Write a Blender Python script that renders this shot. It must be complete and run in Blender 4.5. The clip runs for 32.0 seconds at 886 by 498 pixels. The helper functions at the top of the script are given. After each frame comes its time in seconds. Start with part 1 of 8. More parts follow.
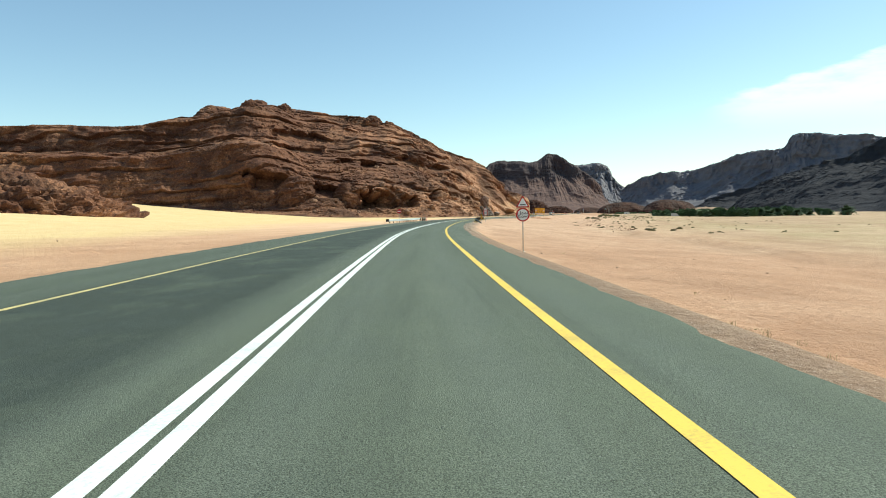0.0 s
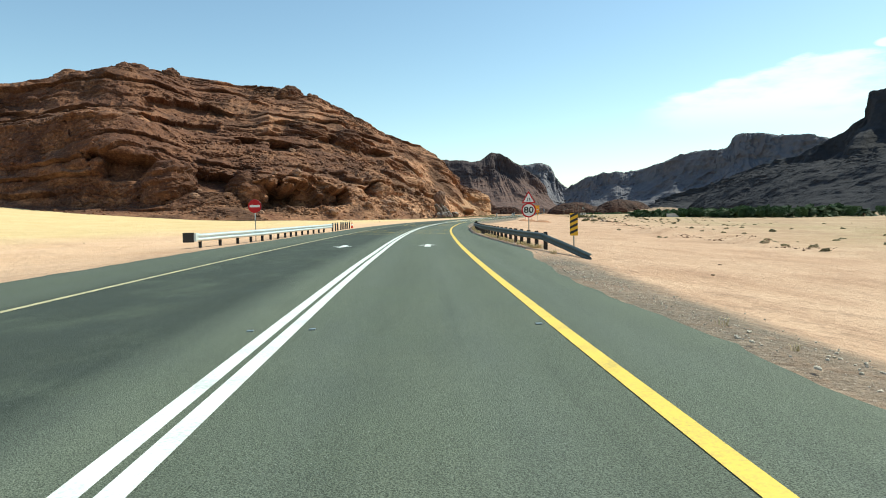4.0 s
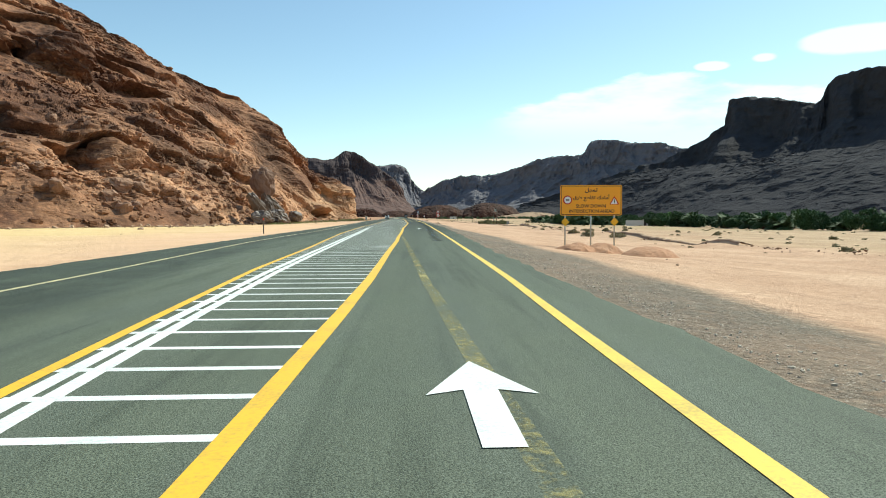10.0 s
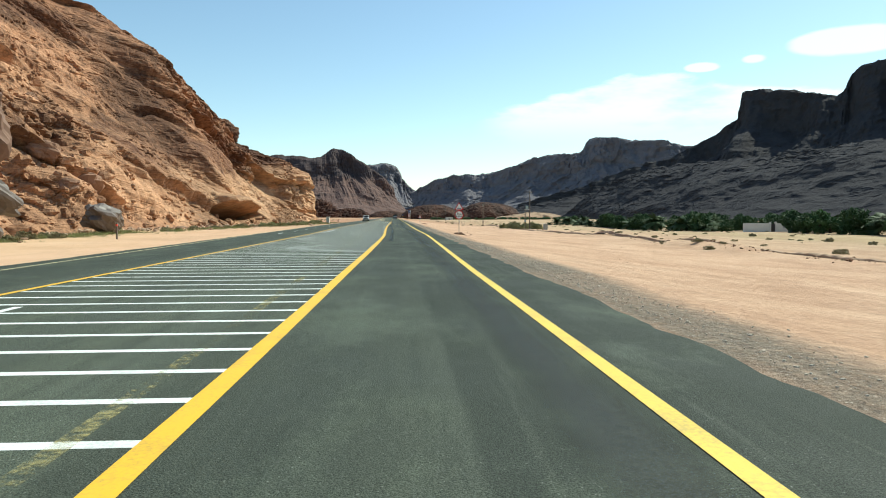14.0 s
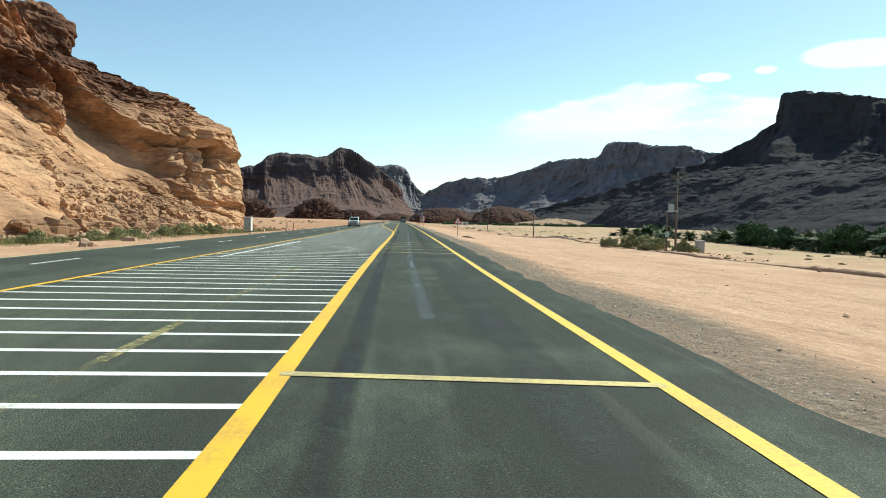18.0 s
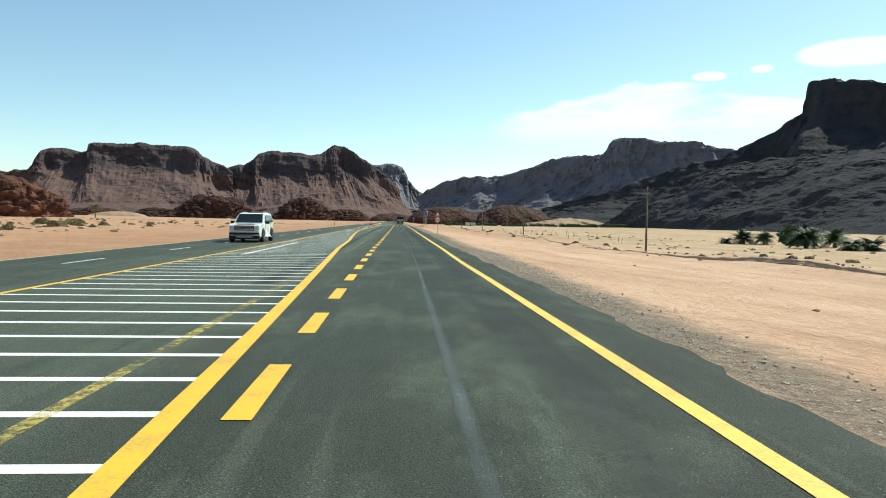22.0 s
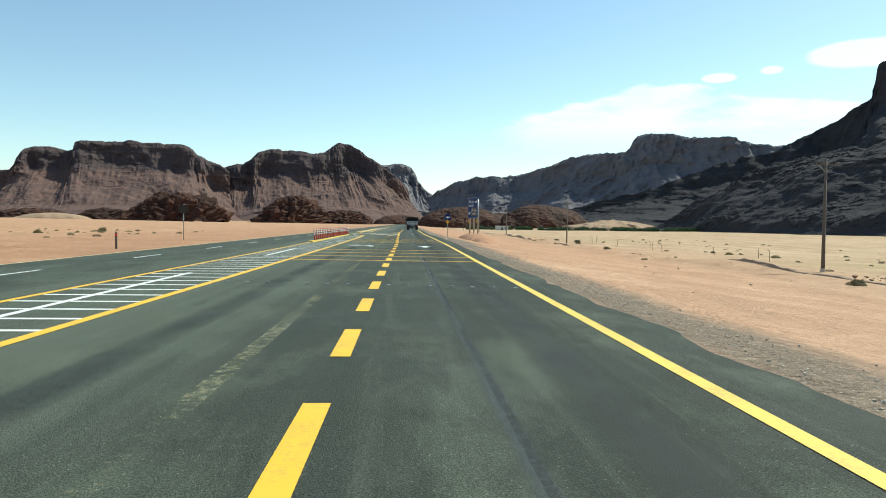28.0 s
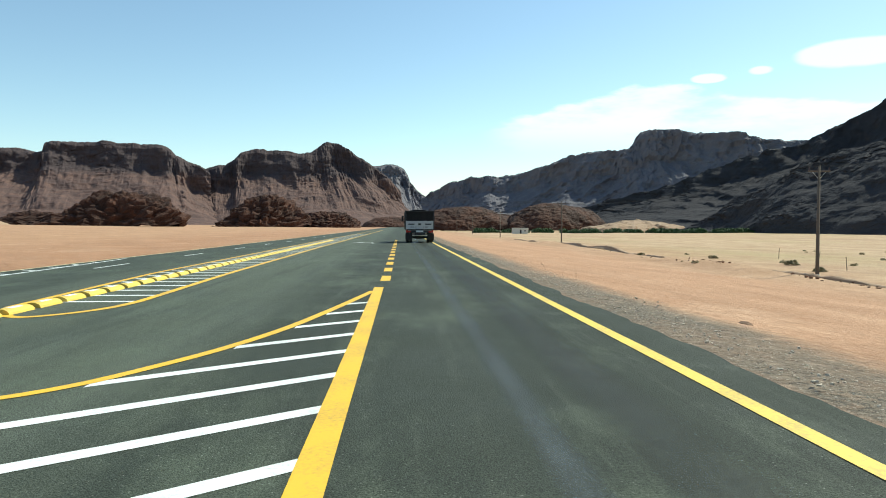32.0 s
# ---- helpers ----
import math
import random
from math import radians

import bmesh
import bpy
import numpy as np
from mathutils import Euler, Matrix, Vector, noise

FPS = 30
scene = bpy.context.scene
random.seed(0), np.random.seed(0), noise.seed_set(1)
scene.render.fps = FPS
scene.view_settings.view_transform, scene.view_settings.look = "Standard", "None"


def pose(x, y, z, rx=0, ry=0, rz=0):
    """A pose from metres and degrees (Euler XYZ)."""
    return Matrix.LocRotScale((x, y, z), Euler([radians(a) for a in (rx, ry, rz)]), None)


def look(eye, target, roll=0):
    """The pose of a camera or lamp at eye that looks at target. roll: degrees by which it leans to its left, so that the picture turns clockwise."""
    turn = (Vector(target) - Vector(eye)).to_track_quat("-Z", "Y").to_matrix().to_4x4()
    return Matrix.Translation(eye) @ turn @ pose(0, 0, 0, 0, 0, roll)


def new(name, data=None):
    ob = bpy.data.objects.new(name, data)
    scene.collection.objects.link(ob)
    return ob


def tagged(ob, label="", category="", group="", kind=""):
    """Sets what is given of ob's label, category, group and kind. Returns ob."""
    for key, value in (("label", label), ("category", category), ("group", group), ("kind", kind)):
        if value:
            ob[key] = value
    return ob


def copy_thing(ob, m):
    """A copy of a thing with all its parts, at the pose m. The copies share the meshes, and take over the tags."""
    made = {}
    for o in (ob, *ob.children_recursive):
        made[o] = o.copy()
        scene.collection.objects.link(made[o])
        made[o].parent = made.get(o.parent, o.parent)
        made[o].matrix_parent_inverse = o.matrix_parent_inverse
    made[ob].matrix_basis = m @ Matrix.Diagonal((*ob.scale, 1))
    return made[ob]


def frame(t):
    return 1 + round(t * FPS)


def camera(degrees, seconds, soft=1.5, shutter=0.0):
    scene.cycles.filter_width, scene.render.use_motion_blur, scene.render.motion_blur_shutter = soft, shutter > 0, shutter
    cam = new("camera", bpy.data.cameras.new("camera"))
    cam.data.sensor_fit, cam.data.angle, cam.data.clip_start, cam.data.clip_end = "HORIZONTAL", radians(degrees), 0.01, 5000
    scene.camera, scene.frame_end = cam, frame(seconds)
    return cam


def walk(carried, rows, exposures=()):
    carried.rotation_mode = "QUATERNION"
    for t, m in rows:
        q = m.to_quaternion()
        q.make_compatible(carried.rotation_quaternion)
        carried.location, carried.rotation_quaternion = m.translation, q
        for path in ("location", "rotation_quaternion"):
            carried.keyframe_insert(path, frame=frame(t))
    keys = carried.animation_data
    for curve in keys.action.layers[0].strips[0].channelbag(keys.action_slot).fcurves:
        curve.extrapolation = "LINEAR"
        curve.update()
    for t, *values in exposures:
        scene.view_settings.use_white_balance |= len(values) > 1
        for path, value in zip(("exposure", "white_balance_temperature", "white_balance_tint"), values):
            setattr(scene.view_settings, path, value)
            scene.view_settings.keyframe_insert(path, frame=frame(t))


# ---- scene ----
# ---- the camera and its drive: seconds, x, y, yaw, pitch, roll; the lens stands 1.5 m over the road ----
cam = camera(63.6, 32.0, soft=1.0)
DRIVE = [
(0, 7.98, 8.21, -0.12, -2.76, 0.98), (0.5, 7.46, 21.20, -0.87, -2.87, 1.09), (1, 7.12, 34.20, -1.51, -2.80, 1.14),
(1.5, 6.84, 47.20, -2.18, -2.83, 1.17), (2, 6.69, 60.17, -2.73, -2.90, 1.38), (2.5, 6.68, 73.15, -3.30, -2.81, 1.51),
(4.5, 8.25, 125.09, -5.56, -2.75, 0.99), (5, 8.90, 137.93, -6.33, -2.76, 0.99), (5.5, 9.72, 150.67, -7.17, -2.75, 0.96),
(6, 10.71, 163.28, -8.00, -2.79, 1.11), (6.5, 11.83, 175.75, -8.79, -2.78, 1.20), (7, 13.08, 188.12, -9.66, -2.61, 1.34),
(7.5, 14.61, 200.51, -10.38, -2.67, 1.27), (8, 16.27, 212.98, -11.07, -2.64, 1.07), (8.5, 18.19, 225.67, -11.89, -2.70, 0.91),
(9, 20.30, 238.51, -12.70, -2.58, 0.78), (9.5, 22.78, 251.44, -14.35, -2.68, 0.15), (10, 25.68, 264.17, -16.73, -2.65, 0.16),
(10.5, 28.78, 276.67, -17.62, -2.70, 0.37), (11, 31.93, 288.95, -17.89, -2.67, 0.50), (11.5, 35.08, 300.97, -18.12, -2.59, 0.11),
(12, 38.10, 312.70, -18.36, -2.60, 0.01), (12.5, 41.12, 324.22, -18.37, -2.50, 0.04), (13, 44.25, 335.79, -18.06, -2.62, 0.62),
(13.5, 47.44, 347.53, -17.72, -2.70, 0.51), (15.5, 59.24, 394.66, -17.02, -2.29, -0.50), (16, 62.11, 406.33, -17.26, -2.39, -0.01),
(16.5, 64.88, 417.79, -17.34, -2.42, -0.34), (17, 67.58, 429.23, -17.08, -2.44, -0.04), (17.5, 70.23, 440.71, -16.91, -2.53, -0.15),
(18, 72.91, 452.18, -16.80, -2.28, -1.13), (18.5, 75.55, 463.47, -16.37, -2.17, -1.31), (19, 78.19, 474.71, -16.56, -2.26, -1.34),
(19.5, 80.92, 486.01, -16.74, -2.27, -1.15), (20, 83.78, 497.50, -16.95, -2.38, -0.91), (20.5, 86.58, 508.84, -17.07, -2.31, -0.77),
(21, 89.40, 520.05, -17.06, -2.34, -0.69), (21.5, 92.15, 531.25, -16.95, -2.27, -0.46), (22, 94.88, 542.42, -17.02, -2.24, -0.82),
(22.5, 97.61, 553.56, -17.06, -2.22, -0.03), (23, 100.34, 564.66, -17.15, -2.32, 0.62), (23.5, 103.07, 575.76, -16.95, -2.29, 0.38),
(24, 105.69, 586.93, -16.47, -2.21, 0.66), (24.5, 108.28, 598.15, -16.44, -2.10, -0.41), (25, 110.90, 609.46, -16.39, -2.06, -0.43),
(25.5, 113.56, 620.87, -16.41, -2.04, -0.53), (27.5, 124.56, 667.86, -16.30, -2.04, -0.15), (28, 127.29, 679.65, -16.31, -2.03, -0.68),
(28.5, 130.04, 691.54, -16.24, -2.03, -0.26), (29, 132.80, 703.49, -16.42, -1.99, -0.23), (29.5, 135.59, 715.42, -16.49, -1.90, -0.28),
(30, 138.35, 727.36, -16.52, -1.79, -0.70), (30.5, 141.09, 739.30, -16.71, -1.71, -0.59), (31, 143.84, 751.22, -16.85, -1.84, -0.41),
(31.5, 146.54, 763.19, -17.04, -1.67, -0.66), (32, 149.45, 775.13, -16.94, -1.84, -0.14),
]
walk(cam, [(t, pose(x, y, 1.5, 90 + pitch, roll, yaw)) for t, x, y, yaw, pitch, roll in DRIVE],
     exposures=[(0, 0.38, 6580, -8), (32, 0.38, 6580, -8)])

# ---- light: a high sun on the right and a little ahead ----
SUN_AZ, SUN_EL = 72.0, 46.0          # clockwise from +y, above the horizon
world = bpy.data.worlds.new("sky")
scene.world = world
world.use_nodes = True
wn, wl = world.node_tree.nodes, world.node_tree.links
wn.clear()
sky = wn.new("ShaderNodeTexSky")
sky.sky_type = "NISHITA"
sky.sun_disc = False
sky.sun_elevation, sky.sun_rotation = radians(SUN_EL), radians(SUN_AZ)
sky.altitude, sky.air_density, sky.dust_density, sky.ozone_density = 700, 1.0, 0.6, 1.0


def wmath(op, a, b=None, c=None):
    n = wn.new("ShaderNodeMath")
    n.operation = op
    for k, v in enumerate((a, b, c)):
        if v is None:
            continue
        if isinstance(v, (int, float)):
            n.inputs[k].default_value = v
        else:
            wl.new(v, n.inputs[k])
    return n.outputs[0]


def cloud_bank(az, el, half_az, half_el):
    """1 in the middle of a bank of cloud, 0 outside; degrees."""
    u = wmath("DIVIDE", wmath("SUBTRACT", W_AZ, radians(az)), radians(half_az))
    v = wmath("DIVIDE", wmath("SUBTRACT", W_EL, radians(el)), radians(half_el))
    r = wmath("ADD", wmath("MULTIPLY", u, u), wmath("MULTIPLY", v, v))
    return wmath("MAXIMUM", wmath("SUBTRACT", 1.0, r), 0.0)


wtc = wn.new("ShaderNodeTexCoord")
wsep = wn.new("ShaderNodeSeparateXYZ")
wl.new(wtc.outputs["Generated"], wsep.inputs[0])
W_AZ = wmath("ARCTAN2", wsep.outputs[0], wsep.outputs[1])
W_EL = wmath("ARCSINE", wsep.outputs[2])
wmap = wn.new("ShaderNodeMapping")
wmap.inputs["Scale"].default_value = (7, 7, 26)
wl.new(wtc.outputs["Generated"], wmap.inputs[0])
wnoise = wn.new("ShaderNodeTexNoise")
wnoise.inputs["Scale"].default_value = 1.0
wnoise.inputs["Detail"].default_value = 9
wnoise.inputs["Roughness"].default_value = 0.55
wl.new(wmap.outputs[0], wnoise.inputs["Vector"])


def wstep(v, a, b):
    """0 at a, 1 at b, smooth between; a and b may be sockets."""
    n = wn.new("ShaderNodeMapRange")
    n.interpolation_type = "SMOOTHSTEP"
    for k, w in enumerate((v, a, b)):
        if isinstance(w, (int, float)):
            n.inputs[k].default_value = w
        else:
            wl.new(w, n.inputs[k])
    return n.outputs[0]


# one long sheet with a crisp upper rim that fades out below, and a few small puffs beside it
AZ_D, EL_D = wmath("MULTIPLY", W_AZ, 180 / math.pi), wmath("MULTIPLY", W_EL, 180 / math.pi)
ragged = wmath("MULTIPLY_ADD", wnoise.outputs[0], 3.2, -1.6)
rim = wmath("MINIMUM", wmath("MULTIPLY_ADD", wmath("SUBTRACT", AZ_D, 20.0), 0.27, 7.7), wmath("MULTIPLY_ADD", wmath("SUBTRACT", AZ_D, 32.0), -0.13, 10.9))
rim = wmath("ADD", rim, ragged)
sheet = wmath("MULTIPLY", wstep(EL_D, rim, wmath("SUBTRACT", rim, 0.45)), wstep(EL_D, 5.2, 8.2))
sheet = wmath("MULTIPLY", sheet, wmath("MULTIPLY", wstep(AZ_D, 19.5, 24.0), wstep(AZ_D, 56.0, 46.0)))
sheet = wmath("MULTIPLY", sheet, wstep(wnoise.outputs[0], 0.30, 0.55))
puffs = wmath("ADD", wmath("ADD", cloud_bank(46.8, 11.9, 4.4, 1.15), cloud_bank(56.0, 13.5, 5.0, 1.3)),
              wmath("ADD", cloud_bank(37.2, 10.95, 1.5, 0.42), cloud_bank(40.7, 11.25, 1.1, 0.4)))
puffs = wstep(wmath("ADD", puffs, wmath("MULTIPLY", ragged, wmath("MULTIPLY", wmath("MINIMUM", wmath("MULTIPLY", puffs, 3.0), 1.0), 0.55))), 0.12, 0.6)
mask = wmath("MAXIMUM", sheet, puffs)
wmix = wn.new("ShaderNodeMix")
wmix.data_type = "RGBA"
wl.new(wmath("MULTIPLY", mask, 0.62), wmix.inputs["Factor"])
wl.new(sky.outputs[0], wmix.inputs["A"])
wmix.inputs["B"].default_value = (7.6, 7.9, 8.0, 1)
wbg = wn.new("ShaderNodeBackground")
wbg.inputs["Strength"].default_value = 0.132
wl.new(wmix.outputs["Result"], wbg.inputs["Color"])
wl.new(wbg.outputs[0], wn.new("ShaderNodeOutputWorld").inputs[0])

sun_data = bpy.data.lights.new("sun", "SUN")
sun_data.energy, sun_data.angle, sun_data.color = 4.5, radians(0.53), (1.0, 0.95, 0.87)
sun = new("sun", sun_data)
sun_way = Vector((math.sin(radians(SUN_AZ)) * math.cos(radians(SUN_EL)),
                  math.cos(radians(SUN_AZ)) * math.cos(radians(SUN_EL)), math.sin(radians(SUN_EL))))
sun.matrix_world = look(sun_way * 900, (0, 0, 0))

# ---- materials ----


class Nodes:
    """Short hand for a material's node tree."""

    def __init__(self, name):
        self.mat = bpy.data.materials.new(name)
        self.mat.use_nodes = True
        self.n, self.l = self.mat.node_tree.nodes, self.mat.node_tree.links
        self.b = self.n["Principled BSDF"]
        self.tc = None

    def put(self, value, socket):
        if hasattr(value, "links"):
            self.l.new(value, socket)
        else:
            socket.default_value = value

    def coord(self, which="Object", scale=(1, 1, 1), turn=(0, 0, 0)):
        if self.tc is None:
            self.tc = self.n.new("ShaderNodeTexCoord")
        m = self.n.new("ShaderNodeMapping")
        m.inputs["Scale"].default_value = scale
        m.inputs["Rotation"].default_value = turn
        self.l.new(self.tc.outputs[which], m.inputs[0])
        return m.outputs[0]

    def noise(self, vec, scale, detail=6, rough=0.6, twist=0.0):
        t = self.n.new("ShaderNodeTexNoise")
        self.l.new(vec, t.inputs["Vector"])
        for k, v in (("Scale", scale), ("Detail", detail), ("Roughness", rough), ("Distortion", twist)):
            t.inputs[k].default_value = v
        return t.outputs[0]

    def voronoi(self, vec, scale, feature="F1", out="Distance"):
        t = self.n.new("ShaderNodeTexVoronoi")
        t.feature = feature
        self.l.new(vec, t.inputs["Vector"])
        t.inputs["Scale"].default_value = scale
        return t.outputs[out]

    def math(self, op, a, b=0.0, c=0.0):
        t = self.n.new("ShaderNodeMath")
        t.operation = op
        for k, v in enumerate((a, b, c)):
            self.put(v, t.inputs[k])
        return t.outputs[0]

    def ramp(self, fac, *stops):
        t = self.n.new("ShaderNodeValToRGB")
        e = t.color_ramp.elements
        while len(e) < len(stops):
            e.new(0.5)
        for k, (p, c) in enumerate(stops):
            e[k].position = p
            e[k].color = (*c, 1) if len(c) == 3 else c
        self.put(fac, t.inputs[0])
        return t.outputs[0]

    def span(self, v, a, b, c=0.0, d=1.0):
        t = self.n.new("ShaderNodeMapRange")
        for k, w in enumerate((v, a, b, c, d)):
            self.put(w, t.inputs[k])
        return t.outputs[0]

    def mix(self, fac, a, b, kind="MIX"):
        t = self.n.new("ShaderNodeMix")
        t.data_type, t.blend_type = "RGBA", kind
        self.put(fac, t.inputs["Factor"])
        for v, k in ((a, "A"), (b, "B")):
            self.put((*v, 1) if isinstance(v, tuple) and len(v) == 3 else v, t.inputs[k])
        return t.outputs["Result"]

    def done(self, colour, rough=0.8, metal=0.0, height=None, depth=0.02, strength=1.0, spec=0.5):
        self.put((*colour, 1) if isinstance(colour, tuple) else colour, self.b.inputs["Base Color"])
        self.put(rough, self.b.inputs["Roughness"])
        self.b.inputs["Metallic"].default_value = metal
        self.b.inputs["Specular IOR Level"].default_value = spec
        if height is not None:
            t = self.n.new("ShaderNodeBump")
            t.inputs["Strength"].default_value = strength
            t.inputs["Distance"].default_value = depth
            self.put(height, t.inputs["Height"])
            self.l.new(t.outputs[0], self.b.inputs["Normal"])
        return self.mat


def plain(name, colour, rough=0.6, metal=0.0, vary=0.18, scale=9.0, spec=0.5):
    """Paint, metal, rubber: a base colour with light dirt at two scales."""
    m = Nodes(name)
    v = m.coord()
    a, b = m.noise(v, scale, 5), m.noise(v, scale * 7, 3)
    f = m.math("MULTIPLY_ADD", m.math("ADD", a, b), vary * 1.6, 1.0 - vary * 1.6)
    col = m.mix(1.0, colour, m.ramp(f, (0, (0, 0, 0)), (1, (1, 1, 1))), "MULTIPLY")
    return m.done(col, m.span(a, 0.3, 0.7, max(rough - 0.08, 0.05), min(rough + 0.1, 1)), metal, b, 0.002, 0.3, spec)


def asphalt_material():
    m = Nodes("asphalt")
    v = m.coord("UV")                      # u: metres along, v: metres across
    big = m.noise(m.coord("UV", (0.03, 0.5, 1)), 1.0, 5)
    mid = m.noise(v, 0.6, 6)
    fine = m.noise(v, 55, 3, 0.7)
    stones = m.voronoi(v, 90)
    sep = m.n.new("ShaderNodeSeparateXYZ")
    m.l.new(m.coord("UV"), sep.inputs[0])
    # two polished wheel paths and an oil strip in each lane
    across = m.math("ADD", sep.outputs[1], m.math("MULTIPLY", mid, 0.25))
    wheel = m.math("POWER", m.math("ABSOLUTE", m.math("SINE", m.math("MULTIPLY", across, 1.79))), 3.0)
    base = m.ramp(mid, (0.25, (0.074, 0.083, 0.062)), (0.75, (0.104, 0.115, 0.088)))
    base = m.mix(m.span(big, 0.35, 0.7, 0.0, 0.55), base, (0.050, 0.058, 0.046))
    base = m.mix(m.math("MULTIPLY", wheel, 0.22), base, (0.11, 0.122, 0.108))
    # the oncoming lanes are newer and darker
    lanes = m.span(sep.outputs[0], 235, 300, -2.4, -7.9)
    shoulder = m.math("SUBTRACT", 1.0, m.math("MULTIPLY", m.span(sep.outputs[1], -6.8, -7.4, 0.0, 0.75), m.span(sep.outputs[0], 270, 190)))
    lanes = m.math("MULTIPLY", m.span(sep.outputs[1], lanes, m.math("SUBTRACT", lanes, 0.9)), m.span(sep.outputs[0], 235, 300, 0.82, 0.62))
    base = m.mix(m.math("MULTIPLY", lanes, shoulder), base, (0.028, 0.034, 0.029))
    # past the bend the road is rougher and darker, most of all in the strip laid to widen it on the right
    late = m.span(m.math("ADD", sep.outputs[0], m.math("MULTIPLY", big, 60)), 300, 420)
    old = m.span(sep.outputs[1], -3.0, -1.4, m.span(sep.outputs[0], 540, 600, 0.52, 0.4), 0.94)
    base = m.mix(m.math("MULTIPLY", late, old), base, (0.026, 0.030, 0.024))
    seam = m.math("ADD", 0.42, m.math("MULTIPLY", m.math("MAXIMUM", m.math("SUBTRACT", sep.outputs[0], 560), 0.0), 0.0026))
    seam = m.math("ADD", seam, m.math("MULTIPLY", m.math("SUBTRACT", mid, 0.5), 0.12))
    strip = m.math("MULTIPLY", m.span(sep.outputs[0], 322, 336), m.span(sep.outputs[1], seam, m.math("ADD", seam, 0.09)))
    base = m.mix(m.math("MULTIPLY", strip, 0.62), base, (0.020, 0.024, 0.019))
    # patches, drag streaks and tar bleeding
    streak = m.noise(m.coord("UV", (0.11, 2.6, 1)), 1.0, 6, 0.65)
    base = m.mix(m.math("MULTIPLY", m.span(streak, 0.5, 0.66, 0.0, 0.48), m.span(sep.outputs[0], 180, 330, 0.35, 1.0)), base, (0.021, 0.026, 0.021))
    base = m.mix(m.math("MULTIPLY", m.span(streak, 0.44, 0.32, 0.0, 0.28), m.span(sep.outputs[0], 180, 330, 0.4, 1.0)), base, (0.088, 0.096, 0.076))
    patch = m.noise(m.coord("UV", (0.25, 0.5, 1)), 1.0, 7, 0.7)
    base = m.mix(m.span(patch, 0.5, 0.36, 0.0, 0.5), base, (0.078, 0.090, 0.066))
    grain = m.math("ADD", m.math("MULTIPLY", fine, 0.8), m.math("MULTIPLY", stones, 0.5))
    base = m.mix(0.9, base, m.ramp(grain, (0.40, (0.12, 0.13, 0.12)), (0.80, (0.98, 0.98, 0.95))), "OVERLAY")
    # pale chippings worn bare
    chip = m.math("MULTIPLY", m.span(m.voronoi(v, 34), 0.26, 0.12), m.span(m.noise(v, 34, 1), 0.52, 0.66))
    base = m.mix(m.math("MULTIPLY", chip, m.span(patch, 0.62, 0.4, 0.2, 0.95)), base, (0.30, 0.31, 0.27))
    return m.done(base, m.span(mid, 0.3, 0.7, 0.72, 0.88), 0, grain, 0.009, 0.8, 0.2)


def road_paint(name, colour, worn):
    m = Nodes(name)
    v = m.coord()
    a, b = m.noise(v, 1.3, 6), m.noise(v, 24, 4, 0.7)
    wear = m.span(m.math("ADD", m.math("MULTIPLY", a, 0.6), m.math("MULTIPLY", b, 0.6)), 0.62 - worn * 0.3, 0.78 - worn * 0.3)
    col = m.mix(m.math("MULTIPLY", wear, 0.25 + worn * 0.7), colour, (0.1, 0.11, 0.1))
    return m.done(col, 0.62, 0, b, 0.002, 0.4, 0.4)


def faded(name, colour, cover, scale=(1, 1, 1), feather=0.0):
    """Old paint or seal, worn through to the asphalt in patches."""
    m = Nodes(name)
    v = m.coord("Object", scale)
    a, b = m.noise(v, 0.35, 5), m.noise(v, 9, 5, 0.75)
    alpha = m.span(m.math("ADD", m.math("MULTIPLY", a, 0.5), m.math("MULTIPLY", b, 0.6)), 0.68 - cover * 0.35, 0.82 - cover * 0.35, 0.0, min(1.0, 0.55 + cover * 0.3))
    if feather:                            # thins out towards both sides
        s = m.n.new("ShaderNodeSeparateXYZ")
        m.l.new(m.coord("UV"), s.inputs[0])
        e = m.math("MULTIPLY", m.math("MULTIPLY", s.outputs[1], m.math("SUBTRACT", 1.0, s.outputs[1])), 4.0)
        alpha = m.math("MULTIPLY", m.math("MULTIPLY", m.math("MINIMUM", m.math("MULTIPLY", e, feather), 1.0), m.span(b, 0.25, 0.65, 0.4 + 0.06 * feather, 0.7 + 0.12 * feather)), m.span(a, 0.3, 0.6, 0.35, 1.0))
    m.put(alpha, m.b.inputs["Alpha"])
    return m.done(colour, 0.7)


